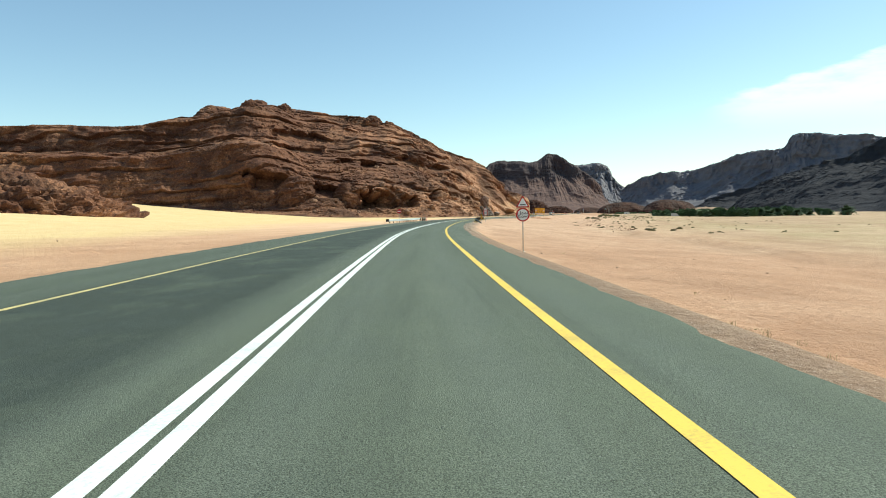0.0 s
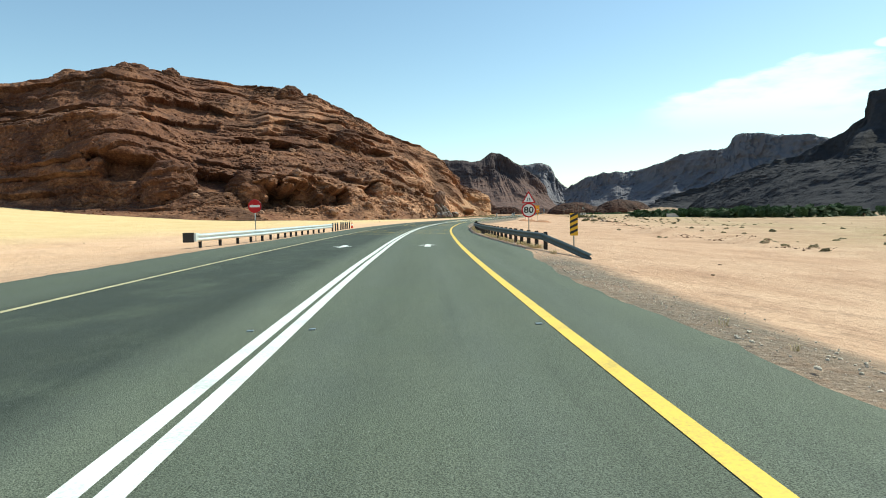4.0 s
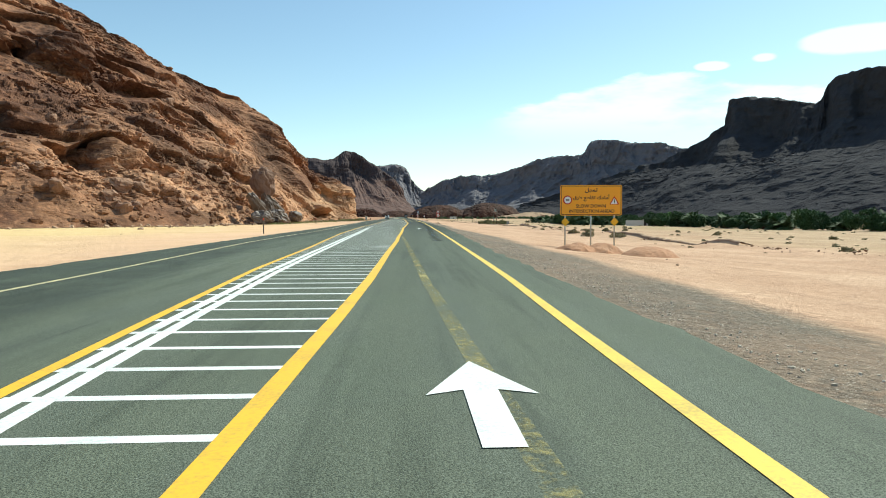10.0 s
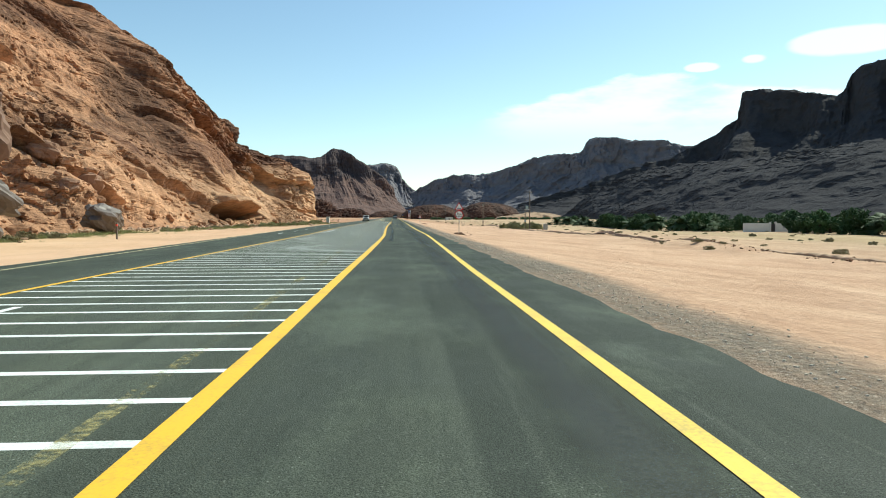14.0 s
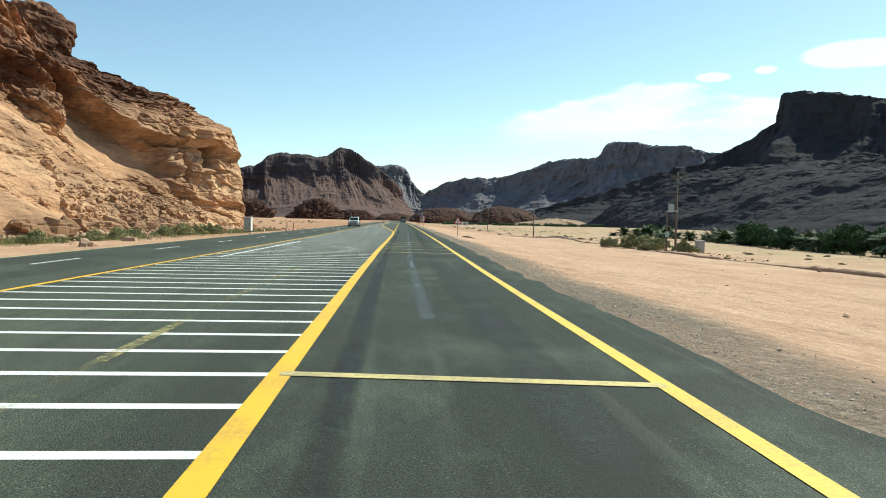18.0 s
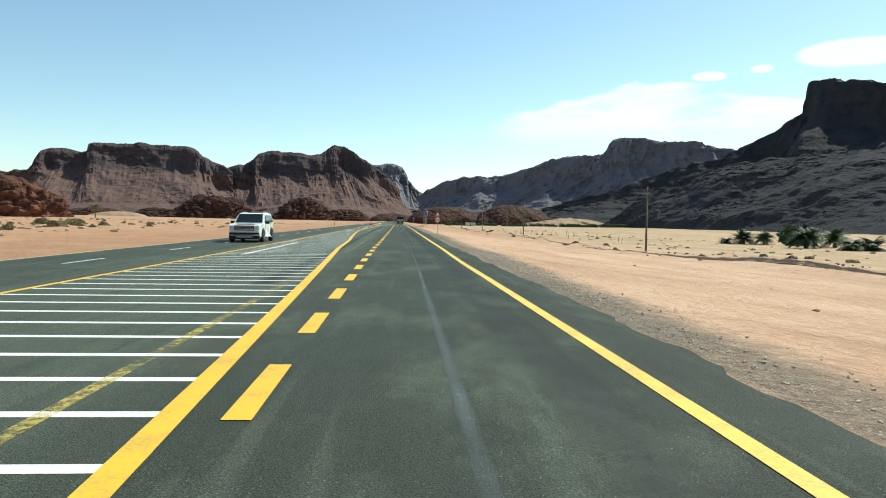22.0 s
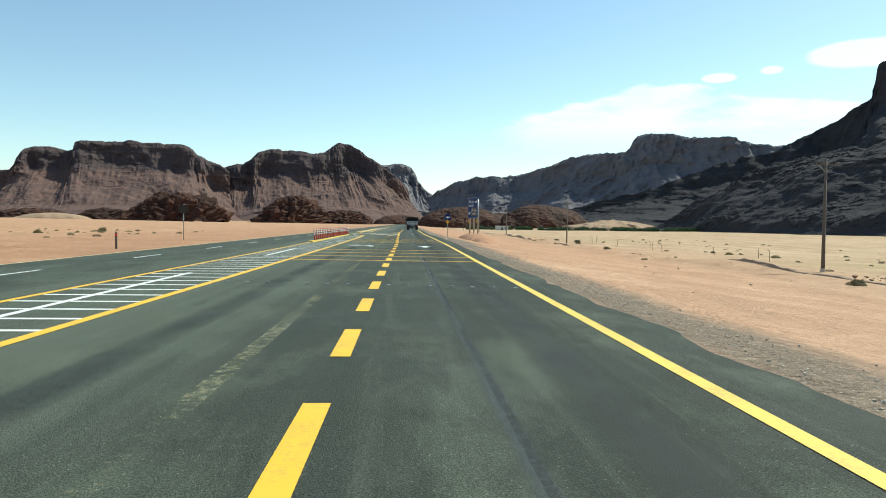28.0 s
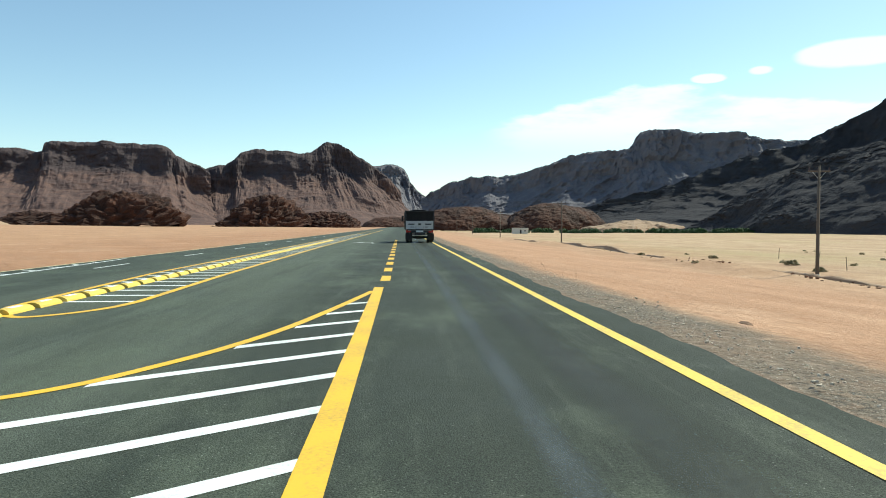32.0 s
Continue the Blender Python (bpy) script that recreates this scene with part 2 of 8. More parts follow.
def sand_material():
    m = Nodes("desert_sand")
    v = m.coord()
    big = m.noise(v, 0.012, 5, 0.55, 0.4)
    mid = m.noise(v, 0.16, 6, 0.6)
    fine = m.noise(v, 3.5, 6, 0.65)
    tiny = m.noise(v, 40, 3, 0.7)
    tracks = m.noise(m.coord("Object", (0.6, 0.07, 1), (0, 0, radians(14))), 1.0, 6, 0.62, 1.0)
    peb = m.voronoi(v, 11.0)
    sep = m.n.new("ShaderNodeSeparateXYZ")
    m.l.new(m.coord(), sep.inputs[0])
    pink = m.ramp(mid, (0.3, (0.51, 0.305, 0.195)), (0.7, (0.65, 0.425, 0.29)))
    gold = m.ramp(mid, (0.3, (0.70, 0.49, 0.24)), (0.7, (0.76, 0.56, 0.30)))
    pale = m.ramp(mid, (0.3, (0.42, 0.282, 0.168)), (0.7, (0.55, 0.395, 0.255)))
    # lateral place: x less the road's lean
    lat = m.math("SUBTRACT", sep.outputs[0], m.math("MULTIPLY", m.math("MAXIMUM", m.math("SUBTRACT", sep.outputs[1], 150), 0.0), 0.225))
    lat = m.math("ADD", lat, m.math("MULTIPLY", m.math("SUBTRACT", big, 0.5), 40))
    orange = m.ramp(mid, (0.3, (0.42, 0.232, 0.130)), (0.7, (0.53, 0.312, 0.188)))
    gold = m.mix(m.span(m.math("ADD", sep.outputs[1], m.math("MULTIPLY", big, 80)), 420, 520), gold, orange)
    # blown smooth and clean on the side of the hill
    clean = m.math("MULTIPLY", m.span(lat, 0, -7), m.span(sep.outputs[1], 520, 380))
    rough = m.math("MULTIPLY_ADD", clean, -0.8, 1.0)
    pink = m.mix(clean, pink, m.ramp(mid, (0.3, (0.68, 0.42, 0.26)), (0.7, (0.76, 0.50, 0.33))))
    # redder towards the junction, first on the side of the hill
    far = m.math("ADD", sep.outputs[1], m.math("MULTIPLY", big, 80))
    red = m.ramp(mid, (0.3, (0.38, 0.192, 0.105)), (0.7, (0.49, 0.268, 0.158)))
    pink = m.mix(m.math("MAXIMUM", m.math("MULTIPLY", m.span(far, 520, 590), m.span(lat, 4, -4)), m.math("MAXIMUM", m.span(far, 660, 800, 0.0, 0.8), m.span(far, 170, 90, 0.0, 0.65))), pink, red)
    col = m.mix(m.span(lat, -14, -34), pink, gold)
    field = m.noise(m.coord("Object", (0.02, 0.006, 1), (0, 0, radians(14))), 1.0, 5, 0.6)
    pale = m.mix(m.span(field, 0.5, 0.62, 0.0, 0.6), pale, (0.36, 0.285, 0.14))
    pale = m.mix(m.span(field, 0.42, 0.34, 0.0, 0.5), pale, (0.36, 0.225, 0.14))
    rows = m.noise(m.coord("Object", (0.22, 0.010, 1), (0, 0, radians(14))), 1.0, 6, 0.65, 0.3)
    pale = m.mix(m.span(rows, 0.52, 0.64, 0.0, 0.6), pale, (0.33, 0.215, 0.135))
    pale = m.mix(m.span(rows, 0.46, 0.36, 0.0, 0.4), pale, (0.60, 0.45, 0.29))
    col = m.mix(m.span(lat, 32, 62), col, pale)
    col = m.mix(m.math("MULTIPLY", m.span(tracks, 0.5, 0.72, 0.0, 0.1), rough), col, (0.30, 0.17, 0.11))
    blot = m.noise(m.coord("Object", (1, 0.45, 1), (0, 0, radians(14))), 0.22, 7, 0.68, 0.6)
    col = m.mix(m.math("MULTIPLY", m.span(blot, 0.5, 0.64, 0.0, 0.5), rough), col, (0.36, 0.20, 0.122))
    col = m.mix(m.math("MULTIPLY", m.span(blot, 0.43, 0.30, 0.0, 0.35), rough), col, (0.68, 0.47, 0.325))
    ruts = m.noise(m.coord("Object", (0.9, 0.12, 1), (0, 0, radians(14))), 1.0, 7, 0.66, 1.4)
    col = m.mix(m.math("MULTIPLY", m.span(ruts, 0.57, 0.63), m.math("MULTIPLY", m.span(big, 0.4, 0.6, 0.05, 0.22), rough)), col, (0.23, 0.132, 0.083))
    col = m.mix(m.math("MULTIPLY", m.span(ruts, 0.42, 0.34), 0.08), col, (0.64, 0.45, 0.30))
    # the gravelled verge beside the asphalt: u metres along, v metres out from its edge
    uv = m.n.new("ShaderNodeSeparateXYZ")
    m.l.new(m.coord("UV"), uv.inputs[0])
    wide = m.noise(m.coord("UV", (0.03, 0.0, 1)), 1.0, 4)
    wide = m.math("ADD", wide, m.math("MULTIPLY", m.math("MULTIPLY", m.span(uv.outputs[0], 222, 250), m.span(uv.outputs[0], 345, 318)), 0.42))
    rim = m.math("ADD", m.math("MULTIPLY", wide, 4.2), m.math("MULTIPLY", m.math("SUBTRACT", fine, 0.5), 1.6))
    grit = m.math("MULTIPLY", m.span(uv.outputs[1], m.math("ADD", rim, -0.2), m.math("ADD", rim, -1.3)), m.math("MULTIPLY", m.span(uv.outputs[1], -0.8, -0.2), m.math("MULTIPLY", m.span(uv.outputs[0], 70, 128, 0.65, 1.0), m.math("SUBTRACT", 1.0, m.math("MULTIPLY", m.span(uv.outputs[0], 126, 132), m.span(uv.outputs[0], 196, 188, 0.0, 0.9))))))
    grit_col = m.ramp(m.noise(v, 14, 4, 0.8), (0.38, (0.072, 0.063, 0.053)), (0.64, (0.25, 0.205, 0.158)))
    chips = m.math("MULTIPLY", m.span(m.voronoi(v, 17), 0.30, 0.16), m.span(m.noise(v, 17, 2), 0.48, 0.58))
    grit_col = m.mix(m.math("MULTIPLY", chips, 0.85), grit_col, (0.56, 0.50, 0.43))
    col = m.mix(m.math("MULTIPLY", grit, m.span(mid, 0.3, 0.6, 0.75, 1.0)), col, grit_col)
    col = m.mix(m.math("MULTIPLY", m.span(fine, 0.52, 0.68, 0.0, 0.42), rough), col, (0.27, 0.16, 0.10))
    col = m.mix(m.span(fine, 0.44, 0.30, 0.0, 0.35), col, (0.66, 0.48, 0.34))
    crumb = m.noise(v, 1.1, 5, 0.7)
    col = m.mix(m.math("MULTIPLY", m.span(crumb, 0.56, 0.64), m.math("MULTIPLY", m.span(big, 0.42, 0.62, 0.1, 0.6), rough)), col, (0.24, 0.145, 0.095))
    col = m.mix(m.math("MULTIPLY", m.span(peb, 0.2, 0.08, 0.0, 0.55), m.span(fine, 0.5, 0.62)), col, (0.24, 0.165, 0.12))
    h = m.math("ADD", m.math("MULTIPLY", mid, 2.0), m.math("ADD", m.math("MULTIPLY", fine, 0.5), m.math("ADD", m.math("MULTIPLY", tiny, 0.08), m.math("MULTIPLY", tracks, 0.25))))
    col = m.mix(m.math("MULTIPLY", m.span(tiny, 0.5, 0.68, 0.0, 0.4), rough), col, (0.22, 0.135, 0.088))
    speck = m.noise(v, 13, 4, 0.7)
    col = m.mix(m.math("MULTIPLY", m.span(speck, 0.56, 0.68, 0.0, 0.45), rough), col, (0.26, 0.155, 0.10))
    return m.done(col, 0.93, 0, h, 0.22, 1.0, 0.2)


def rock_material(name, low, high, dark, varnish, step=0.35, fleck=0.5, tan=None, dip=0.0, bump=0.7, spec=0.25, cap=None):
    """Layered sandstone: beds by height, dark varnish in patches, cracks and grain."""
    m = Nodes(name)
    v = m.coord()
    sep = m.n.new("ShaderNodeSeparateXYZ")
    m.l.new(v, sep.inputs[0])
    warp = m.noise(v, 0.05, 4)
    comb = m.n.new("ShaderNodeCombineXYZ")
    m.l.new(m.math("MULTIPLY", sep.outputs[0], 0.025), comb.inputs[0])
    m.l.new(m.math("MULTIPLY", sep.outputs[1], 0.025), comb.inputs[1])
    m.l.new(m.math("MULTIPLY", m.math("ADD", sep.outputs[2], m.math("MULTIPLY", sep.outputs[1], dip)), step), comb.inputs[2])
    beds = m.noise(comb.outputs[0], 1.0, 8, 0.68, 0.5)
    mid = m.noise(v, 0.11, 7, 0.62)
    fine = m.noise(v, 1.1, 7, 0.68)
    crack = m.voronoi(m.coord("Object", (0.3, 0.3, 1.5)), 0.5, "DISTANCE_TO_EDGE")
    col = m.ramp(m.math("ADD", m.math("MULTIPLY", beds, 0.55), m.math("MULTIPLY", mid, 0.45)), (0.34, low), (0.62, high))
    if tan:
        # fresher, paler rock at the road-cut end of the hill
        f = m.span(m.math("ADD", sep.outputs[1], m.math("MULTIPLY", m.math("SUBTRACT", mid, 0.5), 90)), tan[0], tan[1])
        pale_side = m.math("MULTIPLY", m.span(sep.outputs[0], -30, 30), m.span(m.math("ADD", sep.outputs[2], m.math("MULTIPLY", m.math("SUBTRACT", mid, 0.5), 30)), 26, 10, 0.08, 0.38))
        f = m.math("MULTIPLY", f, m.span(m.math("ADD", sep.outputs[2], m.math("MULTIPLY", m.math("SUBTRACT", mid, 0.5), 9)), m.span(sep.outputs[1], 508, 532, 11.5, 15.5), m.span(sep.outputs[1], 508, 532, 8.0, 11.5)))
        f = m.math("MAXIMUM", f, m.math("MULTIPLY", pale_side, m.span(sep.outputs[1], 520, 470, 0.12, 1.0)))
        col = m.mix(f, col, m.ramp(beds, (0.3, tan[2]), (0.7, tan[3])))
    # varnish patches, spread wide to carry the dark of shaded hollows too
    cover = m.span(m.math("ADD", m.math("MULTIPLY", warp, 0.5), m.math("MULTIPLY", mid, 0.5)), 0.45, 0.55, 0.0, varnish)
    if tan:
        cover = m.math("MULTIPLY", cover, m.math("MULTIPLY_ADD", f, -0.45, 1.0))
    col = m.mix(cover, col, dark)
    if tan:
        # broad red-brown stains: desert varnish, and the hill's big shadows put into the colour
        stain_shade = m.noise(m.coord("Object", (0.022, 0.022, 0.05)), 1.0, 6, 0.6)
        # denser to the left, for the end that lies in shade
        stain_shade = m.math("ADD", stain_shade, m.span(m.math("ADD", sep.outputs[0], m.math("MULTIPLY", mid, 60)), 20, -60, 0.0, 0.07))
        stain_shade = m.math("MULTIPLY", m.span(stain_shade, 0.45, 0.58, 0.0, 0.72), m.math("MULTIPLY_ADD", f, -0.5, 1.0))
        col = m.mix(stain_shade, col, (0.108, 0.042, 0.024))
    spots = m.span(fine, 0.48, 0.64, 0.0, fleck)
    if tan:
        spots = m.math("MULTIPLY", spots, m.math("MULTIPLY_ADD", f, -0.65, 1.0))
    col = m.mix(spots, col, dark)
    if tan:
        # thin dark partings between the beds
        seam = m.noise(m.coord("Object", (0.05, 0.05, 1.0), (radians(-18), 0, 0)), 1.5, 5, 0.6)
        col = m.mix(m.math("MULTIPLY", m.span(m.math("ABSOLUTE", m.math("SUBTRACT", seam, 0.5)), 0.018, 0.005), 0.34), col, dark)
    col = m.mix(m.span(fine, 0.42, 0.28, 0.0, fleck * 0.55), col, tuple(min(1, c * 1.35) for c in high))
    if cap:
        # the hard upper beds are darker than the scree below them
        f = m.span(m.math("ADD", sep.outputs[2], m.math("MULTIPLY", m.math("SUBTRACT", mid, 0.5), 30)), cap[0], cap[1], 0.0, 0.85)
        col = m.mix(f, col, cap[2])
    h = m.math("ADD", m.math("MULTIPLY", beds, 1.6), m.math("ADD", m.math("MULTIPLY", fine, 0.8), m.math("ADD", m.math("MULTIPLY", mid, 1.6), m.span(crack, 0.0, 0.06, -0.22, 0.0))))
    return m.done(col, 0.9, 0, h, bump, 0.85, spec)


def leaf_material(name, a, b):
    m = Nodes(name)
    v = m.coord()
    info = m.n.new("ShaderNodeObjectInfo")
    f = m.math("ADD", m.math("MULTIPLY", m.noise(v, 1.7, 4), 0.7), m.math("MULTIPLY", info.outputs["Random"], 0.35))
    return m.done(m.ramp(f, (0.3, a), (0.75, b)), 0.7, 0, None, spec=0.3)


ASPHALT = asphalt_material()
WHITE_PAINT = road_paint("white_road_paint", (0.78, 0.79, 0.76), 0.12)
YELLOW_PAINT = road_paint("yellow_road_paint", (0.80, 0.54, 0.085), 0.16)
AMBER_PAINT = road_paint("amber_road_paint", (0.82, 0.465, 0.036), 0.12)
CREAM_PAINT = road_paint("dusty_cream_paint", (0.67, 0.57, 0.31), 0.35)
PALE_YELLOW = road_paint("dusty_yellow_paint", (0.70, 0.55, 0.22), 0.4)
WORN_YELLOW = faded("worn_yellow_paint", (0.40, 0.34, 0.13), 0.53)
WORN_WHITE = faded("worn_white_paint", (0.30, 0.285, 0.175), 0.42)
OLD_YELLOW = faded("old_yellow_paint", (0.43, 0.37, 0.16), 0.42)
LESS_WORN_YELLOW = faded("less_worn_yellow_paint", (0.60, 0.46, 0.12), 0.5)
SEAL = faded("bitumen_seal", (0.022, 0.026, 0.025), 0.6)
OIL = plain("spilt_oil", (0.014, 0.017, 0.016), 0.5, 0, 0.4, 3)
RUBBER_FAINT = faded("faint_wheel_track", (0.028, 0.033, 0.029), 0.6, (1, 1, 1), 0.8)
RUBBERED = faded("rubbered_wheel_track", (0.014, 0.017, 0.016), 0.6, (1, 1, 1), 1.6)
PALE_SEAL = faded("pale_joint_seal", (0.105, 0.123, 0.128), 0.45, (1, 1, 1), 1.0)
RUBBER_MID = faded("dark_wheel_track", (0.016, 0.019, 0.018), 0.6, (1, 1, 1), 1.0)
BLUE_SEAL = faded("old_joint_seal", (0.072, 0.086, 0.092), 0.4, (1, 1, 1), 0.8)
SAND = sand_material()
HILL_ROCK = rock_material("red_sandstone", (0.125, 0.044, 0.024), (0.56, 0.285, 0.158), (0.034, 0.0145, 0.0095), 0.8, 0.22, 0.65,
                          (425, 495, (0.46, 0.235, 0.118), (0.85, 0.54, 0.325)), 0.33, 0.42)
BOULDER_ROCK = plain("brown_sandstone_boulder", (0.27, 0.15, 0.095), 0.9, 0, 0.5, 1.6)
# air haze put into the colour: all three raised, the last two also blued
FAR_ROCK = rock_material("hazed_mountain_rock", (0.118, 0.073, 0.064), (0.180, 0.110, 0.092), (0.082, 0.059, 0.058), 0.6, 0.06, 0.35, None, 0.0, 1.0, 0.1, (112, 128, (0.066, 0.052, 0.055)))
HAZY_ROCK = rock_material("hazed_escarpment_rock", (0.142, 0.132, 0.147), (0.192, 0.172, 0.182), (0.122, 0.116, 0.132), 0.6, 0.06, 0.2, None, 0.0, 0.7, 0.1)
BLACK_ROCK = rock_material("hazed_blackish_rock", (0.054, 0.051, 0.056), (0.066, 0.061, 0.064), (0.045, 0.043, 0.048), 0.5, 0.10, 0.2, None, 0.0, 0.9, 0.03)
OUTCROP_ROCK = rock_material("dark_red_outcrop_rock", (0.064, 0.029, 0.020), (0.122, 0.053, 0.034), (0.018, 0.012, 0.011), 0.6, 0.3, 0.5)
STONE = plain("loose_stone", (0.40, 0.265, 0.175), 0.9, 0, 0.35, 4)
CONCRETE = plain("weathered_concrete", (0.36, 0.345, 0.31), 0.9, 0, 0.3, 2)
GRAVEL = plain("grey_gravel", (0.56, 0.47, 0.375), 0.9, 0, 0.4, 6)
GALV = plain("galvanised_steel", (0.42, 0.45, 0.45), 0.42, 0.85, 0.15, 5)
# one guardrail steel in two tones: left rail as in sun, right as in shade
RAIL_SUNLIT = plain("sunlit_guardrail_steel", (0.60, 0.64, 0.62), 0.38, 0.35, 0.15, 4)
RAIL_SHADED = plain("shaded_guardrail_steel", (0.065, 0.085, 0.078), 0.55, 0.0, 0.25, 3)
RAIL_STEEL = plain("weathered_guardrail_steel", (0.30, 0.36, 0.35), 0.45, 0.7, 0.25, 3)
DARK_POST = plain("dark_weathered_post", (0.035, 0.032, 0.03), 0.8, 0, 0.3, 6)
SIGN_WHITE = plain("sign_white", (0.74, 0.75, 0.72), 0.45, 0, 0.08)
SIGN_RED = plain("sign_red", (0.44, 0.010, 0.014), 0.5, 0, 0.12, 9.0, 0.25)
SIGN_BLUE = plain("sign_blue", (0.005, 0.028, 0.14), 0.5, 0, 0.12, 9.0, 0.2)
SIGN_BROWN = plain("sign_brown", (0.065, 0.032, 0.022), 0.45, 0, 0.12)
SIGN_ORANGE = plain("sign_orange", (0.85, 0.36, 0.01), 0.45, 0, 0.08)
SIGN_YELLOW = plain("marker_yellow", (0.80, 0.42, 0.01), 0.45, 0, 0.08)
SIGN_BLACK = plain("sign_black", (0.012, 0.012, 0.013), 0.5, 0, 0.1)
ORANGE_PLASTIC = plain("orange_red_plastic", (0.66, 0.045, 0.02), 0.5, 0, 0.12)
WOOD_POLE = plain("weathered_pole_wood", (0.13, 0.10, 0.075), 0.85, 0, 0.35, 3)
WHITE_WALL = plain("whitewashed_wall", (0.62, 0.60, 0.55), 0.85, 0, 0.15, 1)
RUBBER = plain("tyre_rubber", (0.018, 0.018, 0.018), 0.85, 0, 0.2)
PALM_LEAF = leaf_material("palm_leaf", (0.030, 0.058, 0.020), (0.075, 0.115, 0.04))
ORCHARD_LEAF = leaf_material("orchard_leaf", (0.026, 0.060, 0.020), (0.07, 0.13, 0.042))
BRIGHT_LEAF = leaf_material("bright_leaf", (0.05, 0.11, 0.02), (0.10, 0.19, 0.045))
GREEN_LEAF = leaf_material("green_scrub_leaf", (0.20, 0.205, 0.090), (0.38, 0.355, 0.175))
DUNE = plain("pale_dune_sand", (0.36, 0.24, 0.155), 0.95, 0, 0.25, 0.08)
SHRUB_LEAF = leaf_material("shrub_leaf", (0.17, 0.15, 0.075), (0.33, 0.28, 0.155))
DRY_GRASS = leaf_material("dry_grass", (0.42, 0.32, 0.16), (0.66, 0.54, 0.30))
BARK = plain("bark", (0.12, 0.085, 0.06), 0.9, 0, 0.35, 5)
RED_ROCK = rock_material("dark_red_rock", (0.12, 0.050, 0.033), (0.23, 0.098, 0.060), (0.026, 0.017, 0.015), 0.6, 0.3, 0.5)
BERM = plain("dug_brown_earth", (0.36, 0.235, 0.15), 0.95, 0, 0.3, 1.2)
FOOT_GRASS = leaf_material("yellow_green_grass", (0.085, 0.115, 0.036), (0.22, 0.235, 0.085))

# ---- building helpers ----


def mesh_of(name, verts, faces, mat=None, smooth=False):
    me = bpy.data.meshes.new(name)
    me.from_pydata([tuple(v) for v in verts], [], [tuple(f) for f in faces])
    if mat:
        me.materials.append(mat)
    if smooth:
        me.polygons.foreach_set("use_smooth", [True] * len(me.polygons))
    me.update()
    return me


def grid_mesh(name, co, mat, smooth=True, uv=None):
    """A sheet from an array of points, rows by columns by 3."""
    nr, nc = co.shape[:2]
    me = bpy.data.meshes.new(name)
    idx = np.arange(nr * nc).reshape(nr, nc)
    q = np.stack([idx[:-1, :-1], idx[:-1, 1:], idx[1:, 1:], idx[1:, :-1]], -1).reshape(-1, 4)
    me.vertices.add(nr * nc)
    me.vertices.foreach_set("co", co.reshape(-1).astype(np.float32))
    me.loops.add(q.size)
    me.loops.foreach_set("vertex_index", q.reshape(-1).astype(np.int32))
    me.polygons.add(len(q))
    me.polygons.foreach_set("loop_start", np.arange(0, q.size, 4, dtype=np.int32))
    if uv is not None:
        lay = me.uv_layers.new(name="UVMap")
        lay.data.foreach_set("uv", uv.reshape(-1, 2)[q.reshape(-1)].reshape(-1).astype(np.float32))
    me.polygons.foreach_set("use_smooth", np.full(len(q), smooth))
    me.materials.append(mat)
    me.update(calc_edges=True)
    return me


def part(name, geo, mat, parent=None, label="", at=None, smooth=False):
    """Links a mesh (verts and faces, a bmesh or a mesh) as ONE object under a thing or a part."""
    if isinstance(geo, bmesh.types.BMesh):
        me = bpy.data.meshes.new(name)
        geo.to_mesh(me)
        geo.free()
        me.materials.append(mat)
        if smooth:
            me.polygons.foreach_set("use_smooth", [True] * len(me.polygons))
    elif isinstance(geo, tuple):
        me = mesh_of(name, geo[0], geo[1], mat, smooth)
    else:
        me = geo
    ob = new(name, me)
    if parent:
        ob.parent = parent
    if at is not None:
        ob.matrix_basis = at
    if label:
        ob["label"] = label
    return ob


def thing(name, label, category, m=None, group="", kind=""):
    ob = new(name)
    ob.empty_display_size = 0.3
    if m is not None:
        ob.matrix_basis = m
    return tagged(ob, label, category, group, kind)


def box(x0, x1, y0, y1, z0, z1, bevel=0.0):
    bm = bmesh.new()
    bmesh.ops.create_cube(bm, size=1)
    bmesh.ops.scale(bm, vec=(x1 - x0, y1 - y0, z1 - z0), verts=bm.verts)
    bmesh.ops.translate(bm, vec=((x0 + x1) / 2, (y0 + y1) / 2, (z0 + z1) / 2), verts=bm.verts)
    if bevel:
        bmesh.ops.bevel(bm, geom=list(bm.edges), offset=bevel, segments=2, profile=0.6, affect="EDGES")
    return bm


def lathe(profile, n=16, axis="z"):
    """Turns (radius, height) pairs about an axis; closed at both ends."""
    v, f = [], []
    for r, z in profile:
        for k in range(n):
            a = 2 * math.pi * k / n
            p = (r * math.cos(a), r * math.sin(a), z)
            v.append(p if axis == "z" else (p[0], p[2], p[1]) if axis == "y" else (p[2], p[0], p[1]))
    for i in range(len(profile) - 1):
        for k in range(n):
            f.append((i * n + k, i * n + (k + 1) % n, (i + 1) * n + (k + 1) % n, (i + 1) * n + k))
    f.append(tuple(range(n))[::-1])
    f.append(tuple(range((len(profile) - 1) * n, len(profile) * n)))
    return v, f


def plate(outline, y0, y1):
    """A flat plate in the x-z plane, from y0 (front) to y1 (back)."""
    n = len(outline)
    v = [(x, y0, z) for x, z in outline] + [(x, y1, z) for x, z in outline]
    f = [tuple(range(n)), tuple(range(2 * n - 1, n - 1, -1))]
    f += [(k, n + k, n + (k + 1) % n, (k + 1) % n) for k in range(n)]
    return v, f


